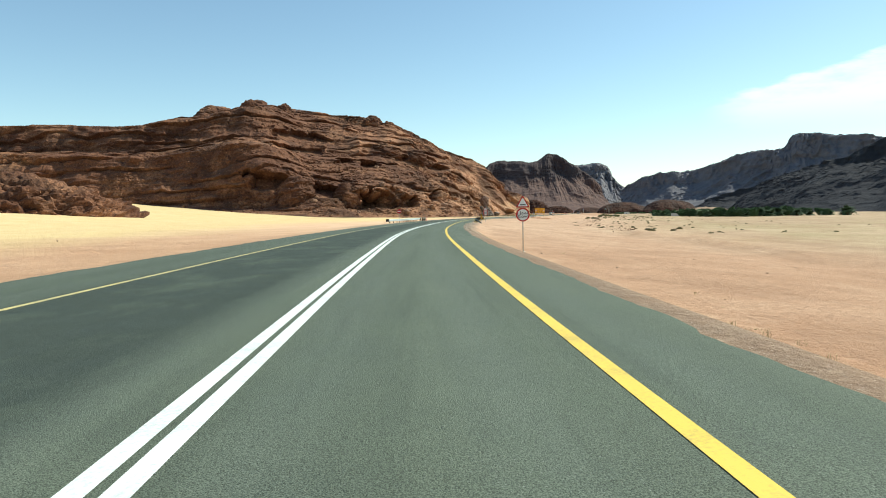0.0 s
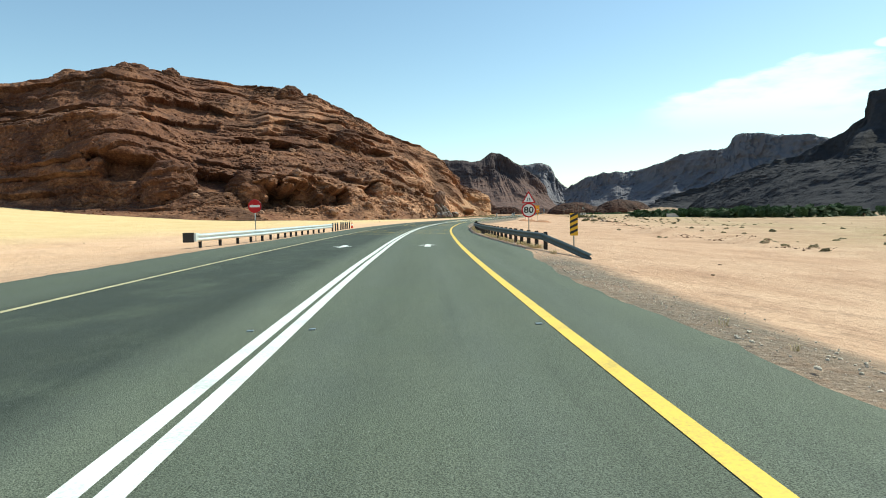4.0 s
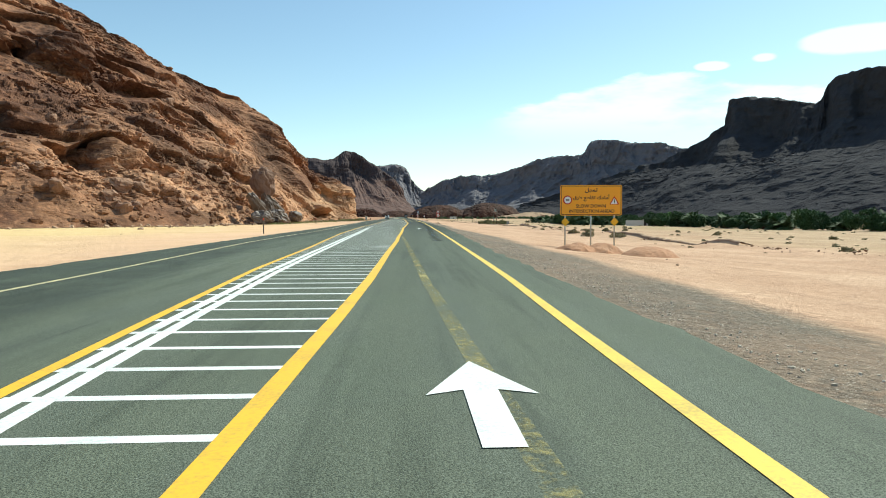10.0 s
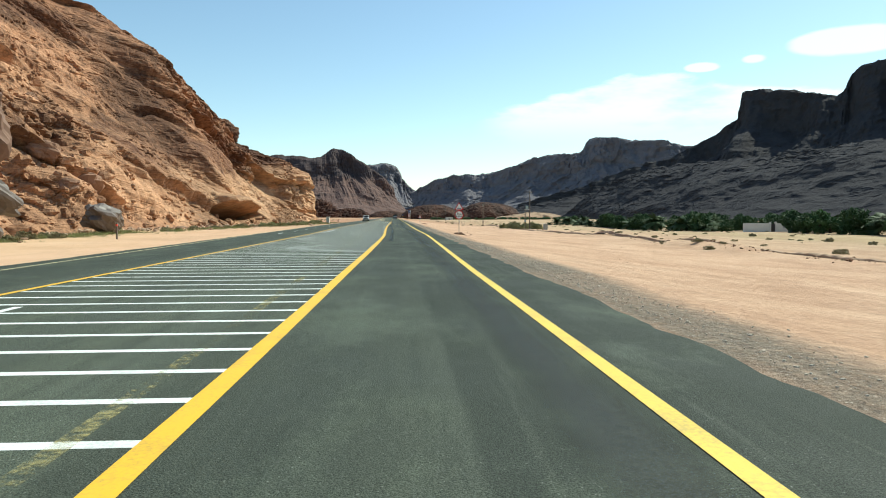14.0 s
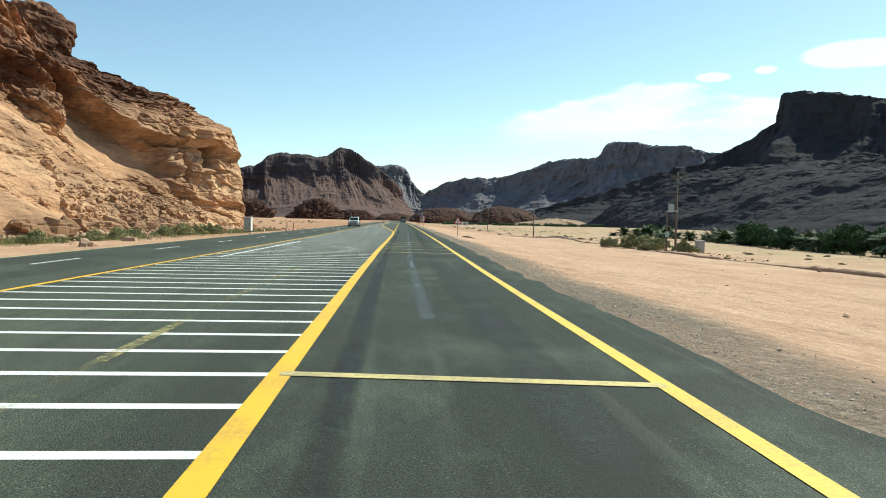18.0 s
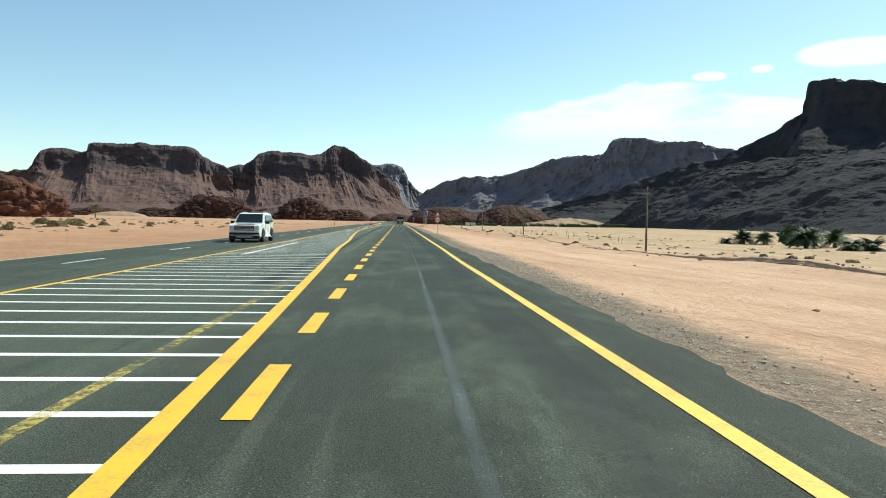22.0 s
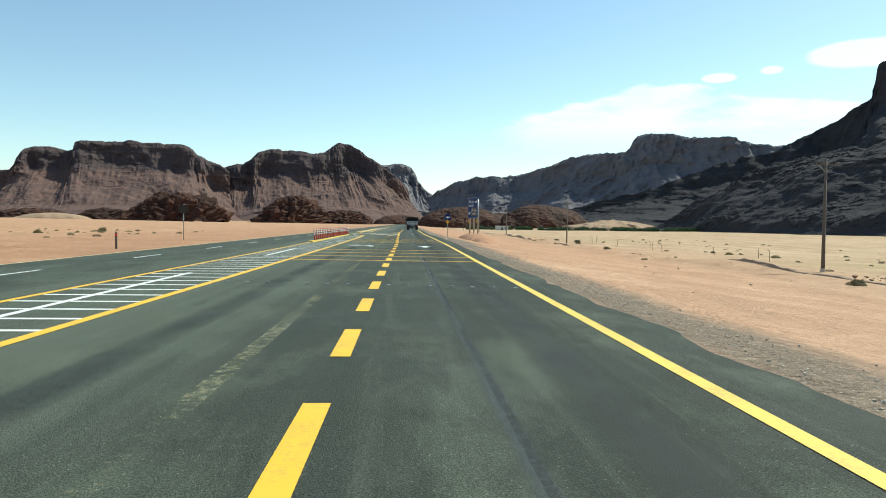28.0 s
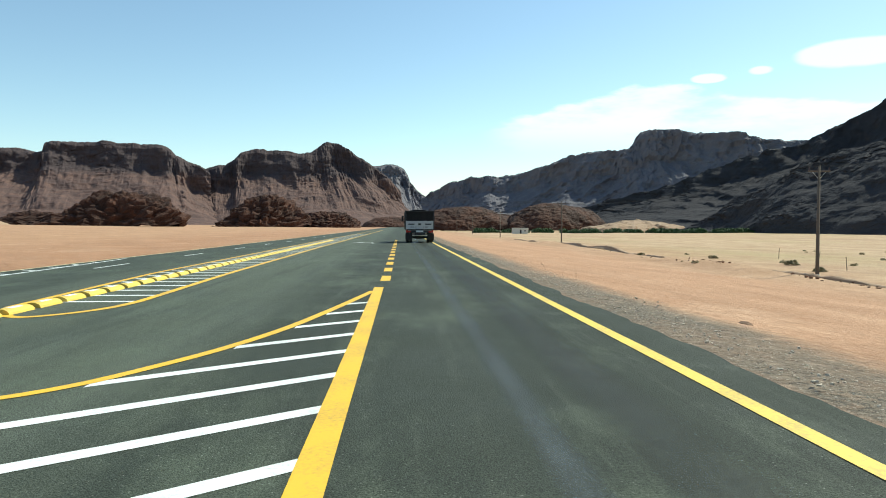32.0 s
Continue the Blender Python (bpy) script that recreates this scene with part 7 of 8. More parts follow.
def palm_meshes(seed, tall, spread):
    rg = random.Random(seed)
    v, f = [], []
    for k in range(64):
        way = k * 2.399 + rg.uniform(-0.2, 0.2)
        lift = radians(rg.uniform(-12, 78))
        frond(v, f, way, spread * rg.uniform(0.8, 1.1), rg.uniform(0.3, 0.75), lift, 7, 0.6, seed * 100 + k)
    crown = mesh_of("crown", v, f, PALM_LEAF)
    prof = [(0.34, -0.2)]
    for k in range(int(tall / 0.25)):
        prof += [(0.27 - 0.02 * (k % 2) + 0.03 * (k % 2), k * 0.25), (0.31, k * 0.25 + 0.2)]
    trunk = mesh_of("trunk", *lathe(prof + [(0.2, tall + 0.1)], 9), BARK)
    return crown, trunk


def clump_mesh(name, mat, seed, rx, rz, n, leaf, low=0.12):
    """A bush or crown: small leaf blades on a lumpy, uneven shell and inside it."""
    rg = np.random.default_rng(seed)
    d = rg.normal(size=(n, 3))
    d /= np.linalg.norm(d, axis=1)[:, None]
    d[:, 2] = np.abs(d[:, 2]) if low >= 0 else d[:, 2]
    lump = 0.72 + 0.42 * fbm(d * 1.7 + seed, 3, seed)
    r = lump * rg.uniform(0.55, 1.0, n) ** 0.4
    p = d * r[:, None] * np.array((rx, rx, rz))
    p[:, 2] += max(low, 0) * rz
    a, b = rg.normal(size=(n, 3)), rg.normal(size=(n, 3))
    a /= np.linalg.norm(a, axis=1)[:, None]
    b /= np.linalg.norm(b, axis=1)[:, None]
    sz = leaf * rg.uniform(0.6, 1.4, n)[:, None]
    v = np.stack([p - a * sz * 0.5, p + b * sz * 0.35, p + a * sz * 0.6 + np.array((0, 0, 1)) * sz * 0.2, p - b * sz * 0.3], 1).reshape(-1, 3)
    f = [(4 * k, 4 * k + 1, 4 * k + 2, 4 * k + 3) for k in range(n)]
    return mesh_of(name, v, f, mat)


def spot(s, d):
    x, y, _ = on_road(s, d)
    return float(x), float(y), float(land(x, y))


palms = [palm_meshes(k, 0.5 + 0.45 * k, 2.6 + 0.2 * k) for k in range(3)]
orchard_crowns = [clump_mesh("crown", ORCHARD_LEAF, 20 + k, 2.6, 2.3, 2600, 0.42, -1) for k in range(4)]
tree_trunk = mesh_of("trunk", *joined(lathe([(0.22, -0.2), (0.17, 0.8), (0.14, 2.2), (0.08, 3.4)], 8),
                                      ([(0.0, 0.06, 1.6), (0.05, -0.04, 1.6), (1.1, 0.5, 3.0), (-0.05, -0.04, 1.7), (-1.0, -0.6, 3.1)], [(0, 1, 2), (0, 3, 4)])), BARK)


def palm(s, d, k, size=1.0):
    x, y, z = spot(s, d)
    t = thing("date_palm", "short dark green date palm with arching fronds", "palm", pose(x, y, z, 0, 0, random.uniform(0, 360)) @ Matrix.Diagonal((size, size, size, 1)), "date palms in the grove")
    tall = 0.5 + 0.45 * k
    part("trunk", palms[k][1], BARK, t)
    part("crown", palms[k][0], PALM_LEAF, t, at=pose(0, 0, tall))


def orchard_tree(s, d, k, size=1.0, mat=None):
    x, y, z = spot(s, d)
    t = thing("orchard_tree", "dense dark green orchard tree" if mat is None else "bright green leafy tree beside a white wall", "tree",
              pose(x, y, z, 0, 0, random.uniform(0, 360)) @ Matrix.Diagonal((size, size, size * random.uniform(0.85, 1.1), 1)), "trees of the grove" if mat is None else "")
    part("trunk", tree_trunk, BARK, t)
    me = orchard_crowns[k % 4]
    if mat is not None:
        me = me.copy()
        me.materials[0] = mat
    part("crown", me, mat or ORCHARD_LEAF, t, at=pose(0, 0, 2.1))


rp = random.Random(5)
for k in range(190):
    s = 395 + 3.15 * k + rp.uniform(-0.8, 0.8) if k < 66 else rp.uniform(385, 600)
    d = (rp.uniform(-1.5, 3) if k < 66 else rp.uniform(4, 46)) + float(np.interp(s, [395, 470, 530, 600], [108, 90, 76, 72]))
    if 503 < s < 523 and d < 93:
        d += 15
    if rp.random() < 0.4:
        palm(s, d, rp.randrange(3), rp.uniform(1.1, 1.6))
    else:
        orchard_tree(s, d, rp.randrange(4), rp.uniform(0.8, 1.25))
for k in range(26):
    s = rp.uniform(600, 688)
    palm(s, rp.uniform(74, 100) + (s - 600) * 0.05, rp.randrange(3), rp.uniform(1.1, 1.6))
for s, d, k, size in ((707.4, 77.7, 0, 0.85), (705.5, 81.1, 1, 1.25), (703.4, 84.9, 2, 1.0), (699.0, 92.7, 2, 1.5), (694, 90, 1, 1.3)):
    palm(s, d, k, size)
orchard_tree(697.6, 87.6, 2, 1.1)
for s, d, z in ((505, 92, 1.25), (512, 96, 1.0)):
    orchard_tree(s, d, 1, z, BRIGHT_LEAF)

SHRUBS = [clump_mesh("shrub", SHRUB_LEAF, 60 + k, 0.9, 0.75, 1500, 0.12) for k in range(4)]
GREEN_SHRUBS = [clump_mesh("shrub", GREEN_LEAF, 70 + k, 1.1, 1.15, 3400, 0.13) for k in range(3)]


def shrub(s, d, k, size, mats=SHRUBS, label="grey-green desert shrub on the sand"):
    x, y, z = spot(s, d)
    ob = new("shrub", mats[k % len(mats)])
    ob.matrix_basis = pose(x, y, z - 0.05, 0, 0, rp.uniform(0, 360)) @ Matrix.Diagonal((size, size, size * rp.uniform(0.7, 1.0), 1))
    tagged(ob, label, "shrub", "desert shrubs")


for s, d, z in ((556, 30.5, 1.5), (553, 33, 2.0), (549, 35, 1.7), (546, 33, 1.6), (543.5, 37, 1.7), (560, 38, 1.9), (566, 42, 1.7), (572, 41, 2.1), (578, 44, 1.5)):
    shrub(s, d, int(s), z, GREEN_SHRUBS, "bushy green roadside shrub below the power pole")


def scrub(name, label, count, s_span, d_span, sizes):
    """Small tussocks past counting, as one mesh."""
    forms = []
    for k in range(5):
        me = clump_mesh("tmp", SHRUB_LEAF, 160 + k, 0.9, 0.6, 220, 0.2)
        forms.append((np.array([tuple(q.co) for q in me.vertices]), [tuple(q.vertices) for q in me.polygons]))
        bpy.data.meshes.remove(me)
    v, f, o = [], [], 0
    for k in range(count):
        x, y, z = spot(rp.uniform(*s_span), rp.uniform(*d_span))
        p, q = forms[k % 5]
        v.append(p * rp.uniform(*sizes) * np.array((1, 1, rp.uniform(0.7, 1.1))) + np.array((x, y, z - 0.04)))
        f += [tuple(i + o for i in t) for t in q]
        o += len(p)
    tagged(new(name, mesh_of(name, np.vstack(v), f, SHRUB_LEAF)), label, "scrub", kind="stuff")


scrub("plain_scrub", "low grey-green tussocks scattered over the plain", 420, (120, 900), (29, 90), (0.2, 0.62))
scrub("sand_scrub", "low dry tussocks on the sand beyond the oncoming lanes", 420, (560, 800), (-120, -26), (0.2, 0.6))
for k in range(60):
    s, d = rp.uniform(120, 900), rp.uniform(29, 60)
    shrub(s, d, k, rp.uniform(0.5, 1.0))
for s, d, z in ((372, 28, 1.5), (366, 31, 1.3), (391, 30, 1.4), (383, 34, 1.1), (402, 36, 1.3)):
    shrub(s, d, int(s), z)
for k in range(46):
    s = rp.uniform(395, 535)
    q = float(np.interp(s, [395, 430, 470, 500, 535], [-27, -27.5, -21.5, -19, -17.2]))
    shrub(s, q + rp.uniform(-0.5, 1.6), k, rp.uniform(0.4, 1.0), SHRUBS if rp.random() < 0.85 else GREEN_SHRUBS, "green scrub at the foot of the hill")
for s, out, z in ((466, 2.2, 1.0), (469, 2.6, 1.1), (472, 1.8, 0.9), (475, 2.4, 1.1), (479, 2.0, 0.9), (483, 1.9, 0.8), (488, 1.6, 0.9), (494, 1.7, 0.8), (499, 1.4, 0.8), (504, 1.5, 1.0), (508.5, 1.2, 1.15), (510, 1.8, 1.0), (514.5, 1.4, 1.15), (516, 1.5, 0.9)):
    q = float(np.interp(s, [395, 430, 470, 500, 535], [-27, -27.5, -21.5, -19, -17.2]))
    shrub(s, q + out, int(s), z * 0.8, GREEN_SHRUBS, "bushy green shrub at the foot of the cliff")
for k in range(40):
    s, d = rp.uniform(600, 790), rp.uniform(-100, -30)
    shrub(s, d, k, rp.uniform(0.5, 1.0))

for k in range(26):
    s, d = rp.uniform(640, 700), rp.uniform(-95, -50)
    shrub(s, d, k, rp.uniform(0.9, 2.2), label="grey-green thorn bush before the outcrop")

# dry grass under the right guardrail and on the verges
v, f = [], []


def tuft(x, y, z, size, blades):
    """A loose clump of arching blades, each bent once."""
    for b in range(blades):
        a, h = rp.uniform(0, 6.28), size * rp.uniform(0.5, 1.0)
        lx, ly, out = math.cos(a), math.sin(a), rp.uniform(0.15, 0.55)
        x0, y0 = x + rp.gauss(0, size * 0.28), y + rp.gauss(0, size * 0.28)
        o, w = len(v), 0.004
        v.extend([(x0 - ly * w, y0 + lx * w, z - 0.02), (x0 + ly * w, y0 - lx * w, z - 0.02),
                  (x0 + lx * h * out - ly * w, y0 + ly * h * out + lx * w, z + h * 0.7), (x0 + lx * h * out + ly * w, y0 + ly * h * out - lx * w, z + h * 0.7),
                  (x0 + lx * h * (out + 0.5), y0 + ly * h * (out + 0.5), z + h * 0.85)])
        f.extend([(o, o + 1, o + 3, o + 2), (o + 2, o + 3, o + 4)])


for k in range(560):
    s = rp.uniform(129, 191)
    d = float(np.interp(s, *RAIL_R)) + rp.gauss(0.05, 0.3)
    if d < float(np.interp(s, *RIGHT_EDGE)) + 0.1 or value_noise(np.array((s / 2.2, d / 1.5, 0.0)), 12) < -0.25:
        continue
    x, y, _ = on_road(s, d)
    tuft(float(x), float(y), float(land(x, y)), rp.uniform(0.1, 0.26), 46)
for k in range(300):
    s = rp.uniform(0, 190)
    d = float(np.interp(s, *RIGHT_EDGE)) + 0.3 + rp.expovariate(0.7)
    if value_noise(np.array((s / 9, d / 9, 0.0)), 12) < 0.2:
        continue
    x, y, _ = on_road(s, d)
    tuft(float(x), float(y), float(land(x, y)), rp.uniform(0.06, 0.16), 10)
tagged(new("dry_grass", mesh_of("dry_grass", v, f, DRY_GRASS)), "straw-coloured dry grass tufts along the verge", "grass", kind="stuff")

v, f = [], []
for k in range(5200):
    s = rp.uniform(392, 540)
    d = float(np.interp(s, [392, 430, 470, 500, 540], [-27, -27, -21.5, -19, -16.8])) + abs(rp.gauss(0, 1.5)) - 0.5
    if value_noise(np.array((s / 6, d / 3, 0.0)), 44) < -0.1 or d > -14.6:
        continue
    x, y, _ = on_road(s, d)
    x, y, z = float(x), float(y), float(land(x, y))
    for b in range(11):
        a, h = rp.uniform(0, 6.28), rp.uniform(0.1, 0.4)
        lx, ly = math.cos(a), math.sin(a)
        o = len(v)
        x0, y0 = x + rp.gauss(0, 0.14), y + rp.gauss(0, 0.14)
        v += [(x0 - ly * 0.009, y0 + lx * 0.009, z), (x0 + ly * 0.009, y0 - lx * 0.009, z), (x0 + lx * h * 0.6, y0 + ly * h * 0.6, z + h)]
        f.append((o, o + 1, o + 2))
tagged(new("foot_grass", mesh_of("foot_grass", v, f, FOOT_GRASS)), "yellow-green grass at the foot of the hill", "grass", kind="stuff")

# gravel and stones along the verges and on the sand
gr_ = np.random.default_rng(19)
gs = gr_.uniform(60, 830, 24000)
gd = np.interp(gs, *RIGHT_EDGE) + np.abs(gr_.normal(0.4, 0.6, 24000)) - 0.12
spots = on_road(gs, gd)
spots[:, 2] = np.where(gd < np.interp(gs, *RIGHT_EDGE), 0.004, land(spots[:, 0], spots[:, 1]) + 0.004)
sizes = 0.008 + 0.028 * gr_.random(24000) ** 3
scatter("verge_gravel", spots, sizes, GRAVEL, "grey gravel and broken asphalt along the road's edge", "gravel", 9, 5, 4)
spots, sizes = [], []
for k in range(600):
    s = rp.uniform(-10, 860)
    d = rp.uniform(5, 32) if rp.random() < 0.75 else rp.uniform(-34, -14.5)
    x, y, _ = on_road(s, d)
    spots.append((float(x), float(y), float(land(x, y)) + 0.01))
    sizes.append(0.02 + 0.10 * rp.random() ** 4)
scatter("scattered_stones", spots, sizes, STONE, "small brown stones scattered over the sand", "stones", 15, 6, 4)

spots, sizes = [], []
for k in range(3000):
    s = rp.uniform(120, 900)
    d = 34.5 + 1.2 * math.sin(s / 37) + rp.gauss(0, 0.9)
    if value_noise(np.array((s / 7, 3.0, 0.0)), 19) < -0.15:
        continue
    x, y, _ = on_road(s, d)
    spots.append((float(x), float(y), float(land(x, y)) + 0.03))
    sizes.append(0.05 + 0.15 * rp.random() ** 3)
scatter("spoil_clods", spots, sizes, SPOIL, "dark clods of dug earth along a low bank", "earth clods", 25, 6, 4)

# fence stakes on the plain
for k in range(17):
    s = 690 + 11.5 * k
    d = 47 + 3 * math.sin(k * 1.7)
    st = thing("fence_stake", "thin leaning fence stake on the plain", "fence stake", standing(s, d) @ pose(0, 0, 0, rp.uniform(-6, 6), rp.uniform(-6, 6), 0), "fence stakes")
    part("shaft", lathe([(0.035, -0.3), (0.03, 1.35), (0.015, 1.4)], 7), WOOD_POLE, st)

# white wall and hut by the grove
wall = thing("garden_wall", "low whitewashed wall at the edge of the grove", "wall", standing(514, 86, None, 8))
part("panel", box(-7.5, -0.6, -0.15, 0.15, -0.3, 2.0, 0.03), WHITE_WALL, wall)
part("panel", box(0.6, 6.5, -0.15, 0.15, -0.3, 1.95, 0.03), WHITE_WALL, wall)
part("pier", box(-0.9, -0.55, -0.22, 0.22, -0.3, 2.3, 0.03), WHITE_WALL, wall)
part("pier", box(0.55, 0.9, -0.22, 0.22, -0.3, 2.3, 0.03), WHITE_WALL, wall)
part("gate", box(-0.55, 0.55, -0.04, 0.04, 0.0, 1.9, 0.01), DARK_POST, wall)
for s, d, w in ((1150, 62, 8),):
    hut = thing("farm_hut", "small pale flat-roofed farm hut among the trees", "hut", standing(s, d), "farm huts")
    part("walls", box(-w / 2, w / 2, -2, 2, -0.3, 2.7, 0.03), WHITE_WALL, hut)
    part("roof", box(-w / 2 - 0.15, w / 2 + 0.15, -2.15, 2.15, 2.7, 2.88, 0.03), WHITE_WALL, hut)
    part("door", box(-0.45, 0.45, -2.04, -2.003, 0, 2.0, 0.01), DARK_POST, hut)
    part("window", box(w / 4 - 0.1, w / 4 + 0.6, -2.03, -2.003, 1.1, 1.9, 0.01), SIGN_BLACK, hut)

# the far hedge of bushes across the plain
v, f = [], []
hm = clump_mesh("tmp", ORCHARD_LEAF, 88, 1.6, 1.6, 160, 0.8)
hv_ = np.array([tuple(q.co) for q in hm.vertices])
hf = [tuple(p.vertices) for p in hm.polygons]
for k in range(240):
    d = rp.uniform(45, 330)
    s = 1215 + rp.gauss(0, 5) + 0.06 * d
    x, y, _ = on_road(s, d)
    z = float(land(x, y))
    o = len(v)
    g = rp.uniform(0.8, 2.3)
    v += [tuple(q) for q in hv_ * g + np.array((float(x), float(y), z))]
    f += [tuple(i + o for i in q) for q in hf]
tagged(new("far_bushes", mesh_of("far_bushes", v, f, ORCHARD_LEAF)), "line of dark bushes far across the plain", "bushes", kind="stuff")
bpy.data.meshes.remove(hm)

# ---- vehicles ----
CAR_WHITE = plain("white_car_paint", (0.72, 0.73, 0.71), 0.25, 0, 0.06, 2)
TRUCK_WHITE = plain("dusty_white_truck_paint", (0.46, 0.47, 0.47), 0.5, 0, 0.18, 3)
TRUCK_BLACK = plain("black_truck_paint", (0.016, 0.016, 0.018), 0.45, 0, 0.25, 3)
TARP = plain("black_tarpaulin", (0.008, 0.008, 0.008), 0.9, 0, 0.3, 2)
CAR_GLASS = plain("tinted_glass", (0.012, 0.016, 0.018), 0.06, 0, 0.05)
CHROME = plain("chrome", (0.75, 0.76, 0.77), 0.15, 1.0, 0.05)
LAMP_RED = plain("red_lamp_lens", (0.35, 0.012, 0.012), 0.2, 0, 0.1)
LAMP_CLEAR = plain("clear_lamp_lens", (0.62, 0.64, 0.66), 0.12, 0, 0.1)


def hull(outline, half, inset=0.05, layers=((-1, 0.10), (-0.97, 0.045), (-0.90, 0.0), (0.90, 0.0), (0.97, 0.045), (1, 0.10))):
    """A body swept across the vehicle: the side outline (y, z), drawn in towards its middle at both flanks."""
    n = len(outline)
    cy, cz = sum(p[0] for p in outline) / n, sum(p[1] for p in outline) / n
    v, f = [], []
    for k, r in layers:
        for y, z in outline:
            dy, dz = y - cy, z - cz
            L = math.hypot(dy, dz)
            v.append((half * k, y - dy / L * r, z - dz / L * r))
    m = len(layers)
    for a in range(m - 1):
        for b in range(n):
            f.append((a * n + b, a * n + (b + 1) % n, (a + 1) * n + (b + 1) % n, (a + 1) * n + b))
    f += [tuple(range(n)), tuple(range((m - 1) * n, m * n))[::-1]]
    return v, f


def wheel(parent, x, y, r, w, rim_mat, side):
    t = part("wheel", lathe([(r * 0.62, -w / 2), (r * 0.9, -w / 2), (r, -w / 2 + 0.04), (r, w / 2 - 0.04), (r * 0.9, w / 2), (r * 0.62, w / 2)], 28, "x"), RUBBER, parent, at=pose(x, y, r), smooth=False)
    v, f = lathe([(r * 0.60, -0.05), (r * 0.60, 0.03), (r * 0.5, 0.05), (r * 0.16, 0.06), (r * 0.14, 0.09)], 24, "x")
    rim = part("rim", (v, f), rim_mat, t, at=pose(side * (w / 2 - 0.06), 0, 0, 0, 0, 0 if side > 0 else 180))
    for k in range(6):
        a = k * math.pi / 3
        part("spoke", plate([(math.cos(a + e) * r * q, math.sin(a + e) * r * q) for q, e in ((0.15, -0.25), (0.56, -0.13), (0.56, 0.13), (0.15, 0.25))], 0.055, 0.075), rim_mat, rim, at=pose(0, 0, 0, 0, 0, -90))
    return t


def window(name, parent, pts, thick=0.012):
    """A pane from a quad or polygon of places, given a little thickness along its normal."""
    p = [Vector(q) for q in pts]
    nrm = (p[1] - p[0]).cross(p[2] - p[0]).normalized()
    v = [q + nrm * thick for q in p] + [q - nrm * thick for q in p]
    n = len(p)
    return part(name, ([tuple(q) for q in v], [tuple(range(n)), tuple(range(2 * n - 1, n - 1, -1))] + [(k, n + k, n + (k + 1) % n, (k + 1) % n) for k in range(n)]), CAR_GLASS, parent)


suv = thing("white_suv", "large white sport utility car on the oncoming lane", "car", standing(591.4, -9.65, 0.0, 180))
low = [(-2.55, 0.42), (-2.62, 0.62), (-2.6, 0.95), (-2.52, 1.16), (-1.2, 1.20), (0.95, 1.20), (1.15, 1.19), (1.9, 1.14), (2.38, 1.06), (2.52, 0.95), (2.6, 0.72), (2.58, 0.5), (2.45, 0.36), (1.9, 0.34), (-1.8, 0.34)]
suv_body = part("body", hull(low, 1.0), CAR_WHITE, suv, smooth=False)
for q in suv_body.data.vertices:         # the nose and the tail draw in towards the corners
    q.co.x *= 1 - 0.13 * max(0.0, (abs(q.co.y) - 1.9) / 0.7) ** 2
cv, cf = [], []
for z, y0, y1, w in ((1.15, -2.50, 1.22, 0.95), (1.35, -2.42, 0.98, 0.92), (1.62, -2.26, 0.60, 0.86), (1.80, -2.12, 0.30, 0.80), (1.86, -1.95, 0.10, 0.72)):
    cv += [(-w, y0, z), (w, y0, z), (w, y1, z), (-w, y1, z)]
for a in range(4):
    cf += [(a * 4 + b, a * 4 + (b + 1) % 4, (a + 1) * 4 + (b + 1) % 4, (a + 1) * 4 + b) for b in range(4)]
cf.append((16, 17, 18, 19))
suv_cabin = part("cabin", (cv, cf), CAR_WHITE, suv)
for q, wide in ((suv_body, 0.05), (suv_cabin, 0.04)):
    bev = q.modifiers.new("round", "BEVEL")
    bev.width, bev.segments, bev.limit_method, bev.angle_limit = wide, 3, "ANGLE", radians(18)
window("windscreen", suv, [(-0.84, 1.12, 1.22), (0.84, 1.12, 1.22), (0.74, 0.42, 1.76), (-0.74, 0.42, 1.76)], 0.03)
